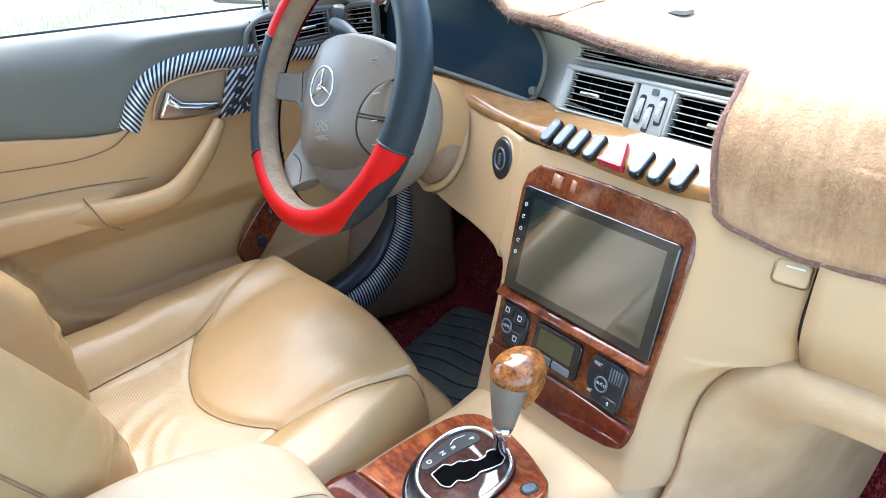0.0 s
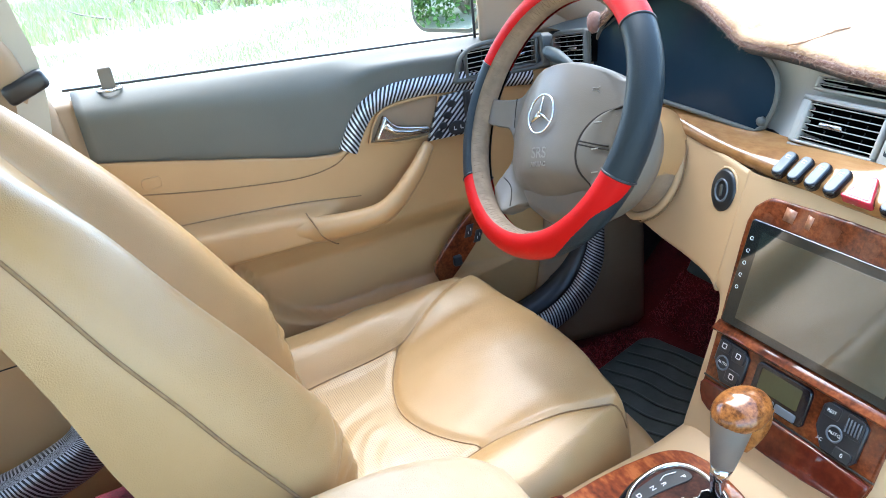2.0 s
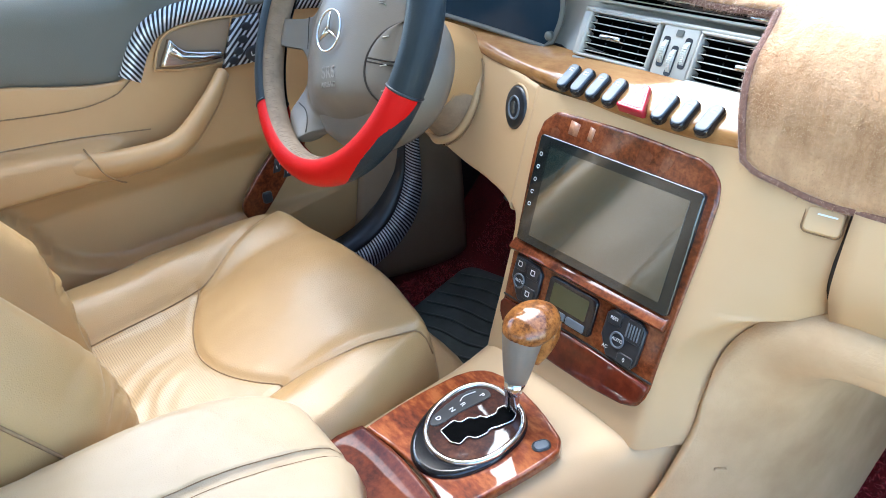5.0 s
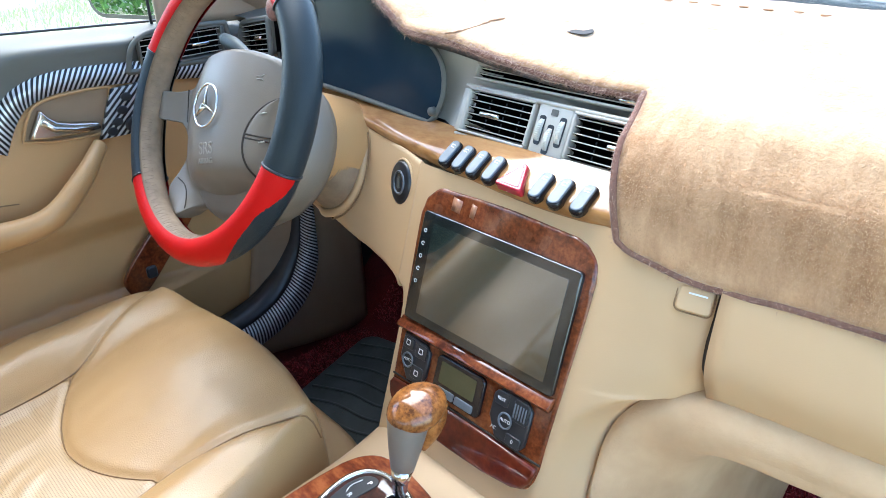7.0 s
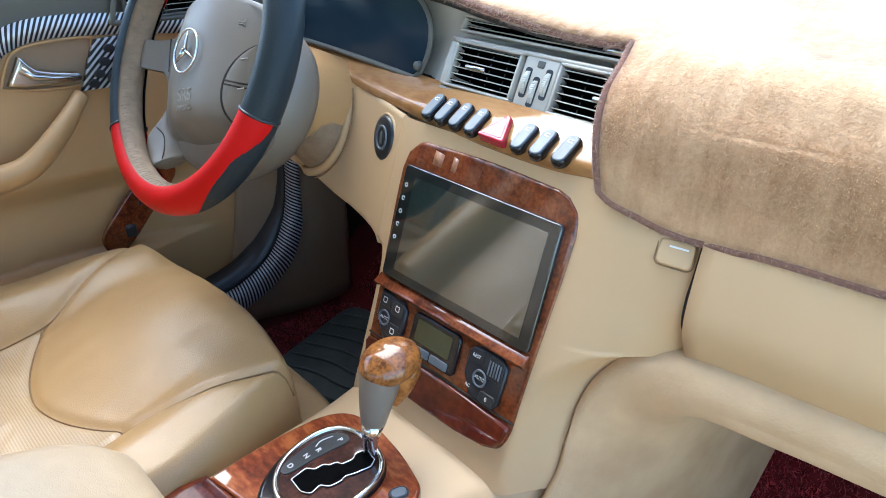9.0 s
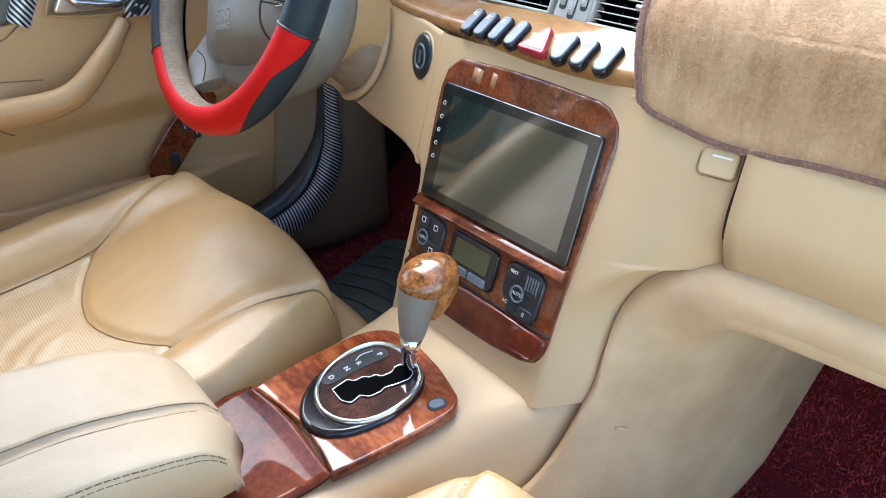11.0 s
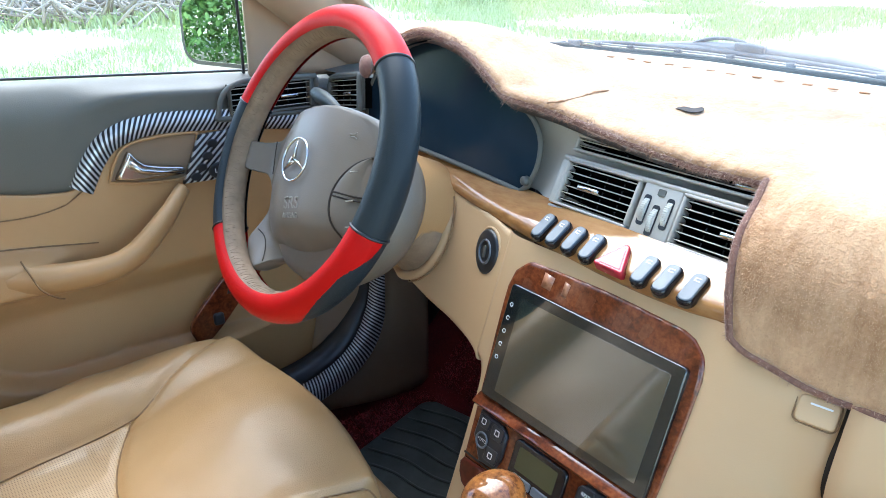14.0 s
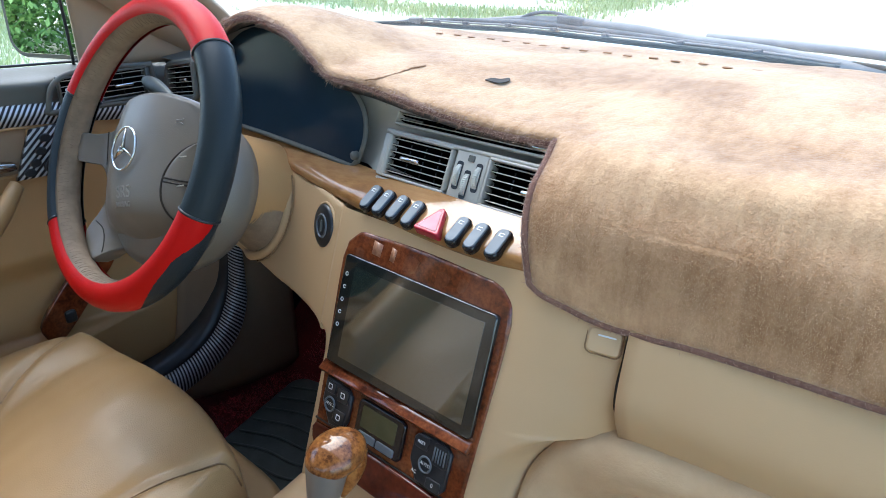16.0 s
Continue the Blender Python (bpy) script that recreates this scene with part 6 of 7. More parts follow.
for x, y in ((-0.096, -0.159), (-0.073, -0.162), (-0.074, -0.190)):
    part("print", moved(joined([plate(rounded(0.007, 0.0011, 0.0004, 2, x, y + 0.003), 0.0002, 0), plate(rounded(0.0045, 0.0011, 0.0004, 2, x, y - 0.003), 0.0002, 0), plate(rounded(0.0011, 0.006, 0.0004, 2, x - 0.003, y), 0.0002, 0), plate(rounded(0.0011, 0.006, 0.0004, 2, x + 0.003, y), 0.0002, 0)]), Matrix.Translation((0, 0, 0.0066))), WHITE, clim_l)
# lacquered ledge under the screen and the drawer lid
part("screen_ledge", moved(block(0.236, 0.015, 0.008, 0.0012, 2), pose(-0.002, -0.1405, 0.0025, -38, 0, 0)), BURL_RED, stack, "lacquered burl ledge")
_dr = [(-0.112, -0.212)] + [tuple(p) for p in spline([(-0.05, -0.2095), (0.0, -0.209), (0.05, -0.2095), (0.1165, -0.212)], 8)] + [(0.1165, -0.219), (0.1135, -0.231), (0.106, -0.241), (0.093, -0.2465), (0.05, -0.2515), (0, -0.2525), (-0.05, -0.2515), (-0.093, -0.2465), (-0.106, -0.241), (-0.1135, -0.231), (-0.1165, -0.219)]
part("ashtray_lid", moved(plate(_dr, 0.008, 0.003, 3), Matrix.Translation((0, 0, 0.0055))), burl("dark_red_lacquer", (0.045, 0.005, 0.002), (0.085, 0.011, 0.004), (0.13, 0.022, 0.008), 30), stack, "dark red lacquered ashtray lid")
part("lid_gap", moved(block(0.236, 0.0022, 0.002, 0.0004), Matrix.Translation((0.001, -0.2078, 0.0005))), GAP, stack)
# touch keys printed at the edge of the screen
for k, y in enumerate((-0.022, -0.0375, -0.053, -0.0685, -0.084)):
    part("touch_key", moved(tube([(0.0021 * math.cos(a), 0.0021 * math.sin(a), 0) for a in np.linspace(0.3, 2 * math.pi - (0.6 if k % 2 else 0.0), 12)], 0.0004, 5), Matrix.Translation((-0.1065, y, 0.0059))), WHITE, screen)
# burl surround: veneer figure in lighter and darker flakes along its top
VENEER_DARK = burl("dark_veneer", (0.09, 0.022, 0.008), (0.14, 0.040, 0.015), (0.20, 0.065, 0.026), 60)
for x, w, y0, y1, mt in ((-0.018, 0.020, 0.006, 0.024, VENEER_DARK), (0.030, 0.017, 0.005, 0.021, VENEER_DARK), (0.058, 0.011, 0.008, 0.022, VENEER_DARK), (-0.100, 0.012, -0.004, 0.012, VENEER_DARK)):
    part("veneer_flake", moved(plate([(x - w / 2, y0), (x, y0 - 0.003), (x + w / 2, y0 + 0.002), (x + w / 2 + 0.003, y1 - 0.003), (x + 0.002, y1), (x - w / 2 + 0.002, y1 - 0.002)], 0.0004, 0), Matrix.Translation((0, 0, 0.0003))), mt, stack)
for x, w in ((-0.072, 0.014), (-0.046, 0.007)):
    part("veneer_flake", moved(plate([(x - w / 2, 0.010), (x + w / 2, 0.009), (x + w / 2 + 0.002, 0.024), (x - w / 2 + 0.001, 0.026)], 0.0004, 0), Matrix.Translation((0, 0, 0.0004))), VENEER, stack)

# ---------------------------------------------------------------- gear gate
GATE = [(-0.024, 0.0565), (-0.003, 0.0545), (0.0065, 0.0605), (0.0035, 0.0735), (0.0120, 0.0790), (0.0145, 0.0930), (0.0115, 0.0985), (0.0160, 0.1080), (0.0200, 0.1260), (0.0150, 0.1350), (-0.003, 0.1370), (-0.0065, 0.1255), (-0.0015, 0.1190), (-0.0040, 0.1060), (-0.0105, 0.1040), (-0.0120, 0.0955), (-0.0180, 0.0925), (-0.0180, 0.0815), (-0.0260, 0.0765)]
_g = []
for k in range(len(GATE)):
    a, b, c = (np.array(GATE[(k + d) % len(GATE)]) for d in (-1, 0, 1))
    p, q = b + (a - b) * min(0.4, 0.0022 / np.linalg.norm(a - b)), b + (c - b) * min(0.4, 0.0022 / np.linalg.norm(c - b))
    _g += [tuple(p), tuple((p + q + 2 * b) / 4), tuple(q)]
# the slot is a flat plate, its unlit depth painted black
gate = part("gate_slot", moved(plate(_g, 0.002, 0), GEARF @ Matrix.Translation((0, 0, 0.0145))), VOID, gear, "stepped gate slot, flat black for its shaded depth")
part("gate_rim", moved(tube([(x, y, 0) for x, y in _g], 0.0008, 6, True), GEARF @ Matrix.Translation((0, 0, 0.0148))), CHROME, gate)
lab = part("letter_strip", moved(plate(spline([(-0.046, 0.056), (-0.050, 0.070), (-0.0535, 0.092), (-0.0545, 0.110), (-0.050, 0.127), (-0.040, 0.1355), (-0.031, 0.135), (-0.0275, 0.129), (-0.030, 0.110), (-0.0325, 0.085), (-0.033, 0.063), (-0.037, 0.055), (-0.046, 0.056)], 48)[:-1], 0.002, 0.0004), GEARF @ Matrix.Translation((0, 0, 0.0142))), BLACK, gear, "black letter strip")
for ch, x, y in (("P", -0.0355, 0.126), ("R", -0.0390, 0.1005), ("N", -0.0410, 0.086), ("D", -0.0410, 0.066)):
    lettering("letter", ch, 0.0088, GEARF @ pose(x, y, 0.0146, 0, 0, 0), WHITE, lab, 0.0002)
part("letter_bar", moved(tube(spline([(-0.0455, 0.101), (-0.049, 0.110), (-0.0455, 0.124)], 10), 0.0006, 5), GEARF @ Matrix.Translation((0, 0, 0.0145))), WHITE, lab)
part("mode_button", moved(plate(rounded(0.012, 0.017, 0.0055, 6), 0.004, 0.0015, 3), GEARF @ pose(0.062, 0.128, 0.0085, 0, 0, -20)), SWITCH_GREY, gear, "small grey oval button")
part("button_rim", moved(tube([(x, y, 0) for x, y in rounded(0.0145, 0.0195, 0.0068, 6)], 0.001, 6, True), GEARF @ pose(0.062, 0.128, 0.0065, 0, 0, -20)), BLACK, gear)
part("rod_collar", tube([(0.006, 0.8345, 0.607), (0.008, 0.836, 0.618), (0.010, 0.838, 0.634)], [0.0070, 0.0102, 0.0128], 18), CHROME, gear, "faceted chrome collar")
part("knob_tongue", tube(spline([(0.010, 0.880, 0.690), (0.0155, 0.877, 0.676), (0.0175, 0.870, 0.662), (0.0165, 0.861, 0.648)], 14), np.concatenate([np.linspace(0.0205, 0.0165, 5), np.linspace(0.0150, 0.0045, 9)]), 16, squash=0.8), BURL_KNOB, gear, "honey burl inlay running down the grip")
# red lacquer tray between armrest and gear plate
tray = part("ash_tray_lid", skin([[(-0.122, 0.560, 0.5600), (-0.04, 0.560, 0.5605), (0.050, 0.560, 0.5600)], [(-0.121, 0.640, 0.5610), (-0.04, 0.640, 0.5600), (0.053, 0.640, 0.5615)], [(-0.114, 0.680, 0.5640), (-0.04, 0.682, 0.5625), (0.058, 0.678, 0.5640)], [(-0.102, 0.699, 0.5720), (-0.03, 0.706, 0.5715), (0.062, 0.698, 0.5715)]], 16, 20), burl("red_lacquer_wood", (0.045, 0.006, 0.002), (0.11, 0.017, 0.005), (0.17, 0.036, 0.011), 40, 0.3), console, "dark red lacquered stowage lid")
tray.data.materials[0].node_tree.nodes["Principled BSDF"].inputs["Coat Weight"].default_value = 0.3
thick(tray, 0.004, 1.0)

# ---------------------------------------------------------------- armrest stitching
for _off in (0.001, 0.0065):
    _st = []
    for y in np.linspace(0.10, 0.604, 78):
        z = arm_top(0.054, y)
        _st.append([(0.0548, y, z - _off), (0.0548, y + 0.0052, arm_top(0.054, y + 0.0052) - _off)])
    part("stitching", joined([tube(p, 0.00065, 5) for p in _st]), SEAM, armrest, "brown double stitching")

# ---------------------------------------------------------------- glovebox latch and felt marks
latch = [(0.199, 1.0235, 0.853), (0.232, 1.0335, 0.851), (0.233, 1.026, 0.829), (0.206, 1.0165, 0.831)]
_a, _b = Vector(latch[1]) - Vector(latch[0]), Vector(latch[0]) - Vector(latch[3])
_t = _a.normalized()
_n = _t.cross(_b).normalized()
_u = _n.cross(_t).normalized()
LATF = Matrix(((_t.x, _u.x, _n.x, 0.2165), (_t.y, _u.y, _n.y, 1.0243), (_t.z, _u.z, _n.z, 0.8415), (0, 0, 0, 1)))
lt = part("glovebox_button", moved(plate(rounded(0.032, 0.024, 0.005, 4), 0.006, 0.002, 2), LATF @ Matrix.Translation((0, 0, 0.003))), DASH_TAN, dash, "tan glovebox release button")
part("button_gap", moved(tube([(x, y, 0) for x, y in rounded(0.034, 0.026, 0.006, 5)], 0.0007, 5, True), LATF @ Matrix.Translation((0, 0, 0.0012))), SEAM, lt)
part("button_mark", moved(plate(rounded(0.017, 0.0016, 0.0006, 2, 0.002, 0.0055), 0.0003, 0), LATF @ Matrix.Translation((0, 0, 0.0034))), WHITE, lt)
staple = part("staple", moved(block(0.016, 0.003, 0.003, 0.001), Matrix.Translation((0.1810, 0.9838, 0.5326)) @ pose(0, 0, 0, 40, 20, 70)), CARPET_TAN)
tagged(staple, "small beige clip stuck in the felt", "clip")

# ---------------------------------------------------------------- driver's floor mat and pedal
fm = thing("floor_mat", "worn dark rubber floor mat with raised diagonal ribs", "floor mat", Matrix.Translation((-0.425, 1.085, FLOOR_L + 0.014)) @ pose(0, 0, 0, 3, 0, 14))
part("mat_base", plate(rounded(0.235, 0.33, 0.03, 6), 0.008, 0.003), RUBBER, fm)
for k in range(9):
    y = -0.15 + 0.036 * k
    part("rib", tube(spline([(-0.105, y - 0.012, 0.001), (-0.03, y + 0.004, 0.0015), (0.04, y + 0.0, 0.0015), (0.105, y + 0.016, 0.001)], 12), 0.0028, 6), RUBBER, fm)
pedal = thing("brake_pedal", "black rubber brake pedal on a dark arm", "pedal")
part("pad", moved(block(0.075, 0.016, 0.05, 0.006), pose(-0.50, 1.30, 0.52, -30, 0, 0)), RUBBER, pedal)
part("arm", tube([(-0.50, 1.31, 0.53), (-0.50, 1.38, 0.66), (-0.50, 1.44, 0.82)], 0.009, 8), BLACK, pedal)

# ---------------------------------------------------------------- windscreen wipers
wip = thing("windscreen_wiper", "black windscreen wiper at the base of the glass, greyed by dust and painted haze", "wiper")
_bl = spline([(-0.772, 1.625, 0.990), (-0.634, 1.632, 0.999), (-0.517, 1.637, 1.001), (-0.346, 1.640, 1.006), (-0.172, 1.640, 1.005), (0.054, 1.637, 1.004), (0.20, 1.628, 1.000)], 80)
part("blade", tube(_bl, np.interp(np.linspace(0, 1, 80), [0, 0.03, 0.15, 1], [0.002, 0.0035, 0.0042, 0.0045]), 8, squash=1.4), RUBBER, wip, "black rubber blade")
part("blade_spring", tube([(x, y + 0.002, z + 0.0078) for x, y, z in _bl[12:]], 0.0022, 6), HAZED_PALE, wip, "grey steel blade spring")
for _k in (20, 28, 36, 44, 52, 60, 68):
    _x, _y, _z = _bl[_k]
    part("claw", moved(block(0.014, 0.010, 0.010, 0.002), pose(_x, _y + 0.002, _z + 0.006, 0, -6, 0)), DUSTY_HAZED, wip)
part("knuckle", moved(block(0.036, 0.014, 0.013, 0.003), pose(-0.633, 1.634, 1.004, 0, -3, 0)), DUSTY_HAZED, wip)
part("blade_frame", tube(spline([(-0.61, 1.640, 1.008), (-0.52, 1.645, 1.0125), (-0.43, 1.648, 1.015), (-0.36, 1.650, 1.0185), (-0.24, 1.650, 1.018), (-0.10, 1.648, 1.0145), (0.06, 1.645, 1.010)], 50), np.interp(np.linspace(0, 1, 50), [0, 0.2, 0.5, 1.0], [0.003, 0.0045, 0.006, 0.0045]), 8), DUSTY_HAZED, wip)
part("arm", tube(spline([(-0.50, 1.652, 1.013), (-0.42, 1.655, 1.020), (-0.36, 1.657, 1.025), (-0.25, 1.658, 1.027), (-0.13, 1.662, 1.022), (-0.05, 1.664, 1.014), (0.10, 1.668, 1.006), (0.28, 1.672, 0.985), (0.40, 1.675, 0.945)], 60), np.interp(np.linspace(0, 1, 60), [0, 0.2, 0.5, 1.0], [0.003, 0.006, 0.009, 0.011]), 8), HAZED_PALE, wip, "grey wiper arm paled by dust and painted haze")
part("hook", tube(spline([(-0.372, 1.655, 1.027), (-0.345, 1.655, 1.036), (-0.318, 1.655, 1.040), (-0.288, 1.655, 1.039), (-0.262, 1.655, 1.033)], 24), 0.0034, 6), DUSTY_HAZED, wip)
part("pivot_clip", moved(block(0.056, 0.016, 0.017, 0.004), pose(-0.262, 1.655, 1.028, 0, 3, 0)), DUSTY_HAZED, wip)
wip2 = thing("windscreen_wiper", "black windscreen wiper at the base of the glass, greyed by dust and painted haze", "wiper")
part("blade", tube(spline([(-0.04, 1.672, 1.004), (0.25, 1.668, 1.000), (0.6, 1.61, 0.984)], 30), 0.0045, 8, squash=1.3), RUBBER, wip2, "black rubber blade")
part("arm", tube(spline([(-0.02, 1.685, 1.018), (0.25, 1.685, 1.014), (0.50, 1.66, 0.99), (0.62, 1.64, 0.942)], 24), 0.007, 8), HAZED_PALE, wip2, "grey wiper arm paled by dust and painted haze")

# ---------------------------------------------------------------- cover: hole, stitches, fur
part("torn_hole", moved(plate(spline([(-0.016, 0.002), (-0.008, 0.011), (0.004, 0.008), (0.013, 0.015), (0.017, 0.004), (0.008, -0.008), (-0.006, -0.004), (-0.016, 0.002)], 28)[:-1], 0.001, 0), Matrix.Translation((-0.045, 1.182, top_z(-0.045, 1.182) + 0.0112)) @ pose(0, 0, 0, 6, 0, 25) @ Matrix.Scale(0.9, 4)), GAP, mat_cover, "dark torn hole")
# darker plush stands in for the shade in stitch dimples and seam pucker
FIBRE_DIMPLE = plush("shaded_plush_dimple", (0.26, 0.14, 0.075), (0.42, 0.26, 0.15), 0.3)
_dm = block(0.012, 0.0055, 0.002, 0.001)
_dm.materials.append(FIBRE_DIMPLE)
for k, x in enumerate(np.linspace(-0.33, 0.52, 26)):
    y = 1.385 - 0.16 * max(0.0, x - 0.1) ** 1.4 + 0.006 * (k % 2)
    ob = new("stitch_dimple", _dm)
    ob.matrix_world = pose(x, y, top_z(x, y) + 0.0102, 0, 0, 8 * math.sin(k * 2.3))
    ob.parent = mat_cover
# stitched seam; the shadow of its crease is in the darker brown
_sm = spline([(-0.146, 1.066), (-0.141, 1.088), (-0.140, 1.111), (-0.139, 1.134), (-0.136, 1.155)], 34)
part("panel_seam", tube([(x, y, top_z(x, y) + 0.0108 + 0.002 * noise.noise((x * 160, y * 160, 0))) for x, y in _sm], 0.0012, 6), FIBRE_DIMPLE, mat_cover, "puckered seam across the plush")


def strands(pts, nrm, rng, length, width, lean, tilt=0.7):
    """Loose fibres: one thin triangle each."""
    n = len(pts)
    d = nrm * rng.uniform(0.5, 1.2, (n, 1)) + rng.normal(0, tilt, (n, 3)) + np.asarray(lean)
    d /= np.linalg.norm(d, axis=1)[:, None]
    s = np.cross(d, rng.normal(0, 1, (n, 3)))
    s /= np.linalg.norm(s, axis=1)[:, None]
    ln = length * rng.uniform(0.5, 1.3, (n, 1))
    v = np.stack([pts - s * width, pts + s * width, pts + d * ln], 1).reshape(-1, 3)
    me = bpy.data.meshes.new("strands")
    me.vertices.add(3 * n)
    me.vertices.foreach_set("co", v.ravel())
    me.loops.add(3 * n)
    me.loops.foreach_set("vertex_index", np.arange(3 * n))
    me.polygons.add(n)
    me.polygons.foreach_set("loop_start", np.arange(0, 3 * n, 3))
    me.update(calc_edges=True)
    return me


def scatter(grid, n, rng, lift=0.0):
    """Random points and normals over a grid of points."""
    g = np.asarray(grid)
    a = rng.uniform(0, g.shape[0] - 1.001, n)
    b = rng.uniform(0, g.shape[1] - 1.001, n)
    i, j = a.astype(int), b.astype(int)
    fa, fb = (a - i)[:, None], (b - j)[:, None]
    p00, p10, p01, p11 = g[i, j], g[i + 1, j], g[i, j + 1], g[i + 1, j + 1]
    p = p00 * (1 - fa) * (1 - fb) + p10 * fa * (1 - fb) + p01 * (1 - fa) * fb + p11 * fa * fb
    nr = np.cross(p10 - p00, p01 - p00)
    nr /= np.linalg.norm(nr, axis=1)[:, None] + 1e-12
    nr *= np.where(nr @ np.array((0, -0.6, 1.0)) < 0, -1, 1)[:, None]
    return p + nr * lift, nr


_r = np.random.default_rng(11)
FIBRE = leaf_material("tan_plush_fibre", (0.46, 0.28, 0.145), (0.62, 0.405, 0.235))
FIBRE.node_tree.nodes["Principled BSDF"].inputs["Roughness"].default_value = 0.8
FIBRE_DARK = leaf_material("brown_edge_fibre", (0.26, 0.14, 0.095), (0.52, 0.35, 0.24))
CARPET_FIBRE = leaf_material("red_carpet_fibre", (0.10, 0.010, 0.015), (0.50, 0.045, 0.06))
_p, _nn = scatter(right_grid[:, 40:], 120000, _r, 0.0046)
_keep = _r.uniform(0, 1, len(_p)) < np.clip((1.0 - _p[:, 2]) / 0.05, 0, 1)
_p, _nn = _p[_keep], _nn[_keep]
part("pile_fibre", strands(_p, _nn, _r, 0.0022, 0.00032, (0.1, -0.2, -0.35), 0.35), FIBRE, mat_cover)["kind"] = "stuff"
_e = np.array(_edge)
_seg = _r.integers(0, 88, 11000)
_p = _e[_seg] + (_e[_seg + 1] - _e[_seg]) * _r.uniform(0, 1, (11000, 1)) + _r.normal(0, 0.0025, (11000, 3)) + np.array((0, 0.001, 0.002))
part("edge_fringe", strands(_p, np.tile(np.array((0, -0.8, -0.3)), (11000, 1)), _r, 0.008, 0.00028, (0, 0, -0.25), 0.55), FIBRE_DARK, mat_cover)["kind"] = "stuff"
_seg = _r.integers(88, len(_e) - 1, 7000)
_p = _e[_seg] + (_e[_seg + 1] - _e[_seg]) * _r.uniform(0, 1, (7000, 1)) + _r.normal(0, 0.002, (7000, 3))
part("edge_fringe", strands(_p, np.tile(np.array((0, -1.0, 0.0)), (7000, 1)), _r, 0.004, 0.0003, (0, 0, -0.2), 0.7), FIBRE_DARK, mat_cover)["kind"] = "stuff"
# looped carpet pile on the floor
_p = np.stack([_r.uniform(0.17, 0.70, 45000), _r.uniform(0.86, 1.55, 45000)], 1)
_p = np.array([(x, y, floor_height(x, y)) for x, y in _p])
pile = part("carpet_pile", strands(_p, np.tile(np.array((0, 0, 1.0)), (45000, 1)), _r, 0.010, 0.0012, (0, 0, 0), 0.9), CARPET_FIBRE)
tagged(pile, "dark red looped carpet pile", "carpet", kind="stuff")
_p = np.stack([_r.uniform(-0.64, -0.18, 26000), _r.uniform(0.86, 1.40, 26000)], 1)
_p = np.array([(x, y, floor_height(x, y)) for x, y in _p])
pile = part("carpet_pile", strands(_p, np.tile(np.array((0, 0, 1.0)), (26000, 1)), _r, 0.008, 0.0010, (0, 0, 0), 0.9), CARPET_FIBRE)
tagged(pile, "dark red looped carpet pile", "carpet", kind="stuff")

# ---------------------------------------------------------------- door details
for y, z in ((0.887, 0.900), (0.877, 0.881), (0.866, 0.864), (0.855, 0.851)):
    part("round_button", on_door(plate([(y + 0.0085 * math.cos(a), z + 0.0065 * math.sin(a)) for a in np.linspace(0, 2 * math.pi, 20, endpoint=False)], 0.004, 0.0015), 0.011), BLACK, door)
part("seat_switch", on_door(plate([(0.893 + 0.017 * math.cos(a), 0.855 + 0.013 * math.sin(a)) for a in np.linspace(0, 2 * math.pi, 24, endpoint=False)], 0.005, 0.002), 0.012), BLACK, door)
for dy in (-0.007, 0.006):
    part("seat_symbol", on_door(joined([plate(rounded(0.0012, 0.007, 0.0004, 2, 0.893 + dy, 0.856), 0.0003, 0), plate(rounded(0.005, 0.0012, 0.0004, 2, 0.8955 + dy, 0.853), 0.0003, 0)]), 0.0125), WHITE, door)
part("seat_switch", on_door(plate(rounded(0.014, 0.05, 0.006, 4, 0.918, 0.893), 0.008, 0.003), 0.014), BLACK, door)
part("panel_crease", tube([(-0.7095, y, z) for y, z in spline([(0.34, 0.872), (0.42, 0.856), (0.50, 0.843), (0.60, 0.832), (0.66, 0.838), (0.69, 0.855)], 30)], 0.0011, 5), SEAM, door)
part("seam_line", tube([(pad_x(y) - 0.001, y, seam_z(y) + 0.0005) for y in np.linspace(0.31, 0.70, 30)], 0.0010, 5), SEAM, door)
part("embossed_tag", on_door(plate(rounded(0.03, 0.018, 0.006, 4, 0.372, 0.884), 0.003, 0.0012), -0.0045), DOOR_TAN, door)
for y, z in ((0.893, 0.651), (0.911, 0.636)):
    k = part("seat_heater_switch", on_door(plate([(y - 0.011, z - 0.012), (y + 0.003, z - 0.012), (y + 0.011, z + 0.012), (y - 0.003, z + 0.012)], 0.004, 0.0012), 0.011), BLACK, door)
    part("switch_mark", on_door(joined([plate(rounded(0.0012, 0.006, 0.0004, 2, y - 0.003, z - 0.002), 0.0003, 0), plate(rounded(0.0012, 0.006, 0.0004, 2, y + 0.003, z + 0.003), 0.0003, 0)]), 0.0115), WHITE, k)
part("boot_release", on_door(plate(rounded(0.018, 0.022, 0.005, 4, 0.862, 0.598), 0.008, 0.003), 0.014), BLACK, door)
part("grip_seam", tube(spline([(-0.676, 0.590, 0.782), (-0.657, 0.596, 0.766), (-0.647, 0.604, 0.745), (-0.652, 0.622, 0.726), (-0.668, 0.633, 0.715)], 16), 0.0013, 5), SEAM, door)
part("ledge_seam", tube(spline([(pad_x(y) + 0.0015, y, ease(y, [0.28, 0.42, 0.58, 0.71], [0.806, 0.798, 0.785, 0.766]) + 0.005) for y in np.linspace(0.30, 0.70, 20)], 40), 0.0011, 5), SEAM, door)

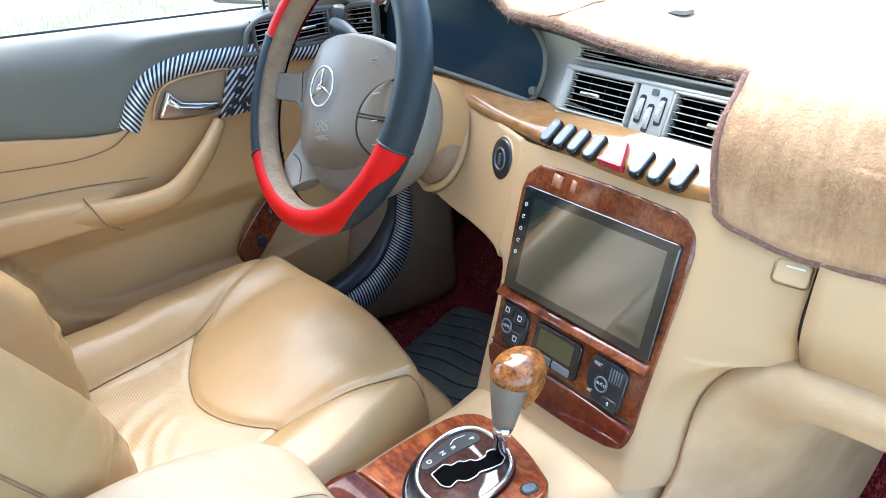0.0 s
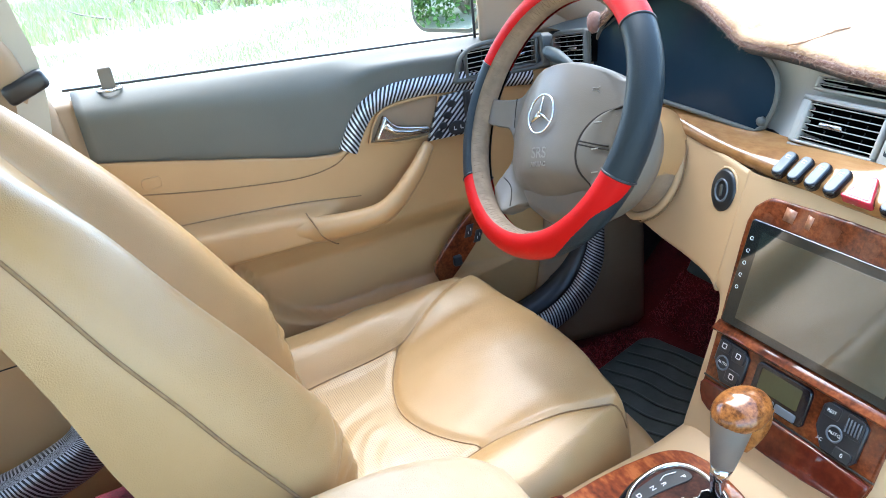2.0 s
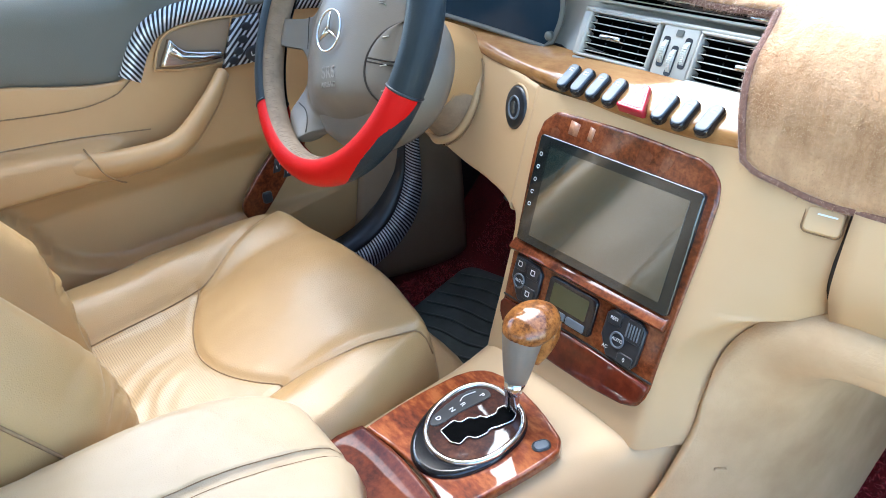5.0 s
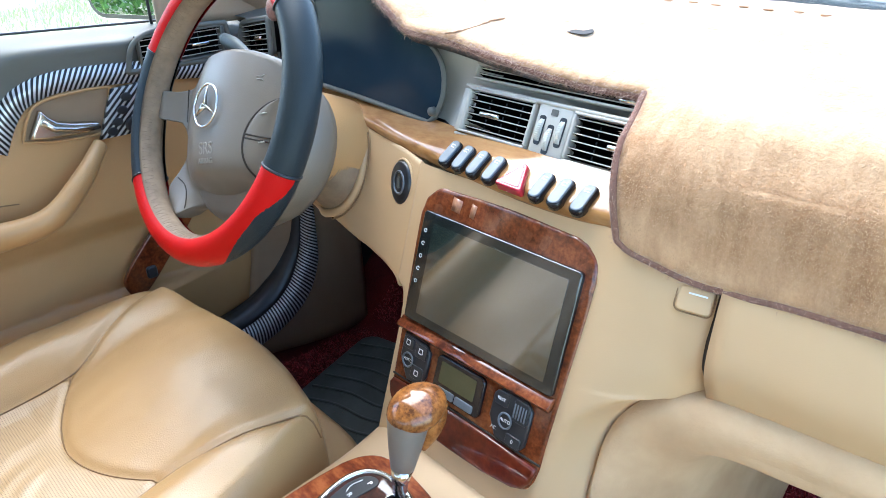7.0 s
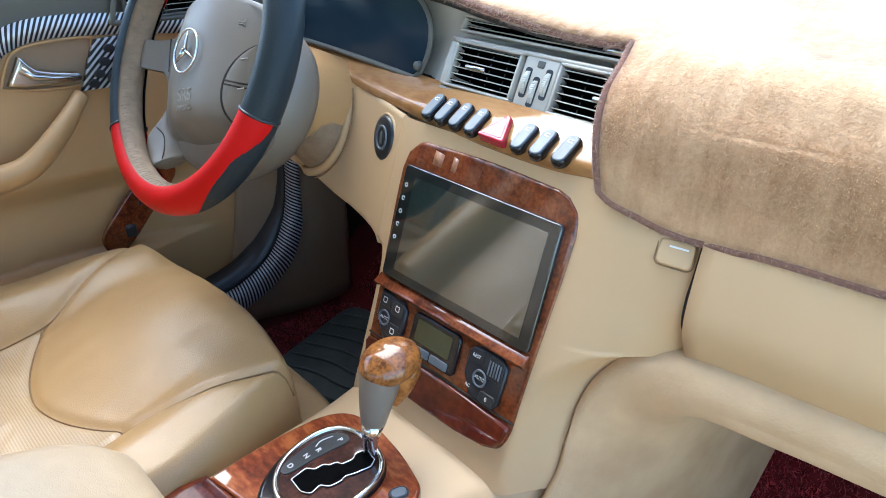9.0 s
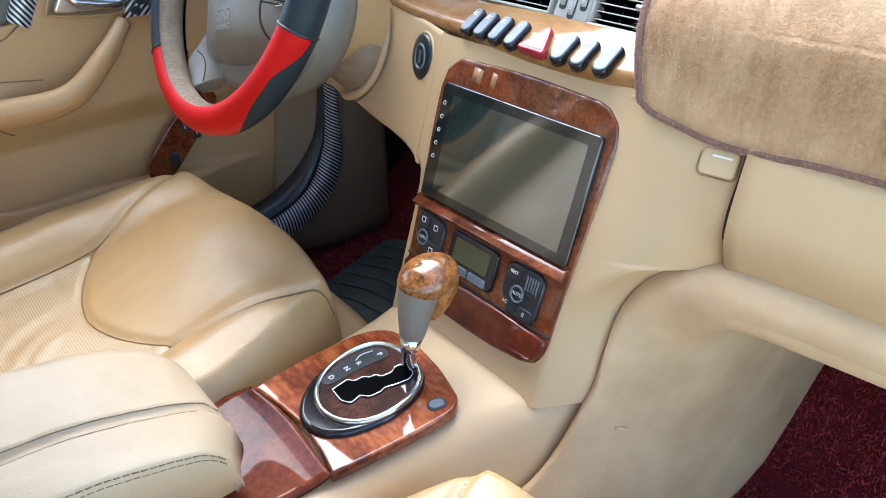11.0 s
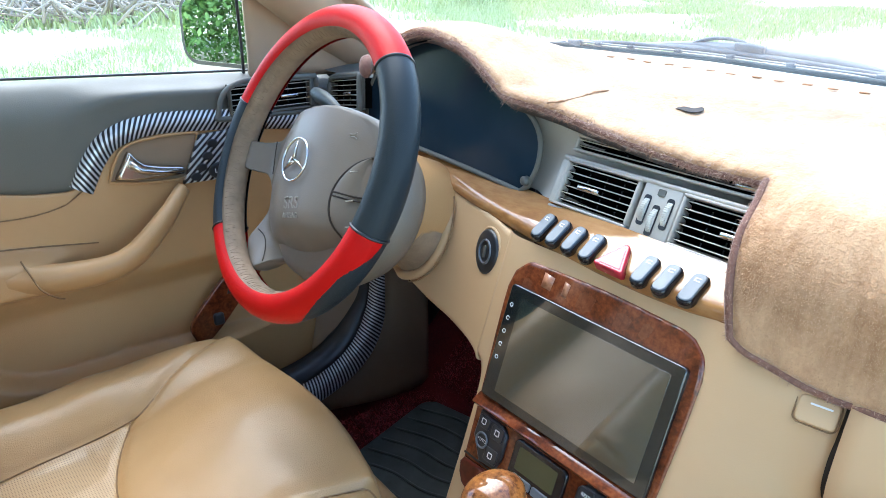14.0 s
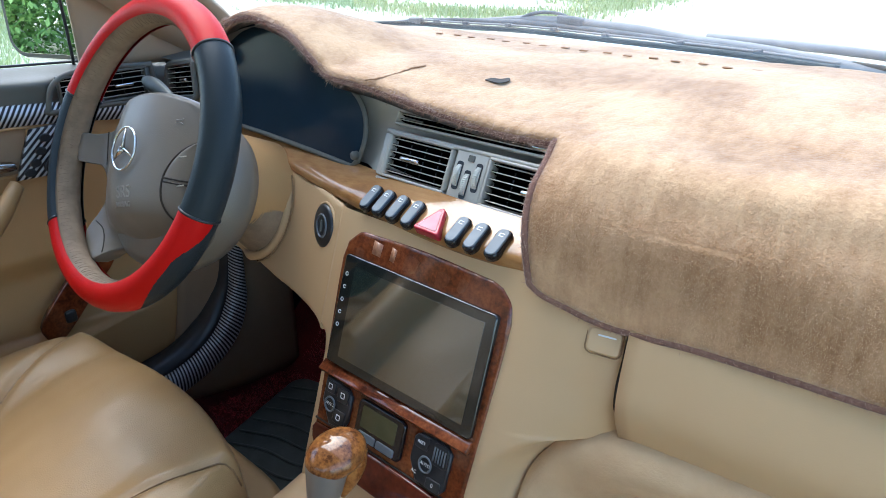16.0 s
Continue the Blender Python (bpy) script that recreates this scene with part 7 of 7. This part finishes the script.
# hub buttons, horn mark
def on_pad(x, y, lift):
    return (x, y, pad_z(x, y) + lift)


arc = spline([(0.116, 0.009), (0.094, 0.001), (0.078, -0.013), (0.067, -0.033), (0.064, -0.055), (0.069, -0.076), (0.082, -0.093)], 24)
pad = part("control_pad", sheet([[on_pad(x + (0.1065 - x) * t, y, 0.0008 + 0.0022 * math.sin(math.pi * min(1.0, t * 1.4)) ** 0.5 if t < 0.7 else 0.0008) for t in np.linspace(0, 1, 12)] for x, y in arc]), HUB, wheel)
part("pad_gap", tube([on_pad(x, y, 0.0006) for x, y in arc], 0.0017, 6), GAP, pad)
for yy in (-0.037, -0.0415):
    part("pad_gap", tube([on_pad(x, y, 0.0024) for x, y in spline([(0.068, yy), (0.086, yy - 0.003), (0.105, yy - 0.005)], 8)], 0.0012, 6), GAP, pad)
for yy in (-0.012, -0.046, -0.075):
    part("pad_mark", tube([on_pad(x, yy + 0.2 * (x - 0.09), 0.0034) for x in (0.085, 0.089, 0.093)], 0.0008, 5), GREY_PALE, pad)
part("horn_mark", moved(joined([tube(spline([(-0.005, 0.002, 0), (0.002, 0.0015, 0), (0.005, 0.004, 0)], 6), 0.0006, 5), tube(spline([(-0.005, -0.001, 0), (0.002, -0.0015, 0), (0.005, -0.004, 0)], 6), 0.0006, 5)]), pose(0.076, 0.031, pad_z(0.076, 0.031) + 0.001, 0, 22, 0)), SILVER_PRINT, wheel)

# seat belt by the door pillar
belt = thing("seat_belt", "beige seat belt webbing with a dark guide", "seat belt")
part("webbing", skin([[(-0.735, 0.20, 1.30), (-0.712, 0.225, 1.15), (-0.70, 0.235, 1.06), (-0.69, 0.20, 0.85), (-0.69, 0.16, 0.45)], [(-0.735, 0.245, 1.30), (-0.712, 0.268, 1.15), (-0.70, 0.275, 1.06), (-0.69, 0.24, 0.85), (-0.69, 0.20, 0.45)]], 4, 24), GREY_PALE, belt)
part("guide", moved(block(0.02, 0.06, 0.028, 0.007), pose(-0.695, 0.252, 1.062, 20, 0, 0)), BLACK, belt)
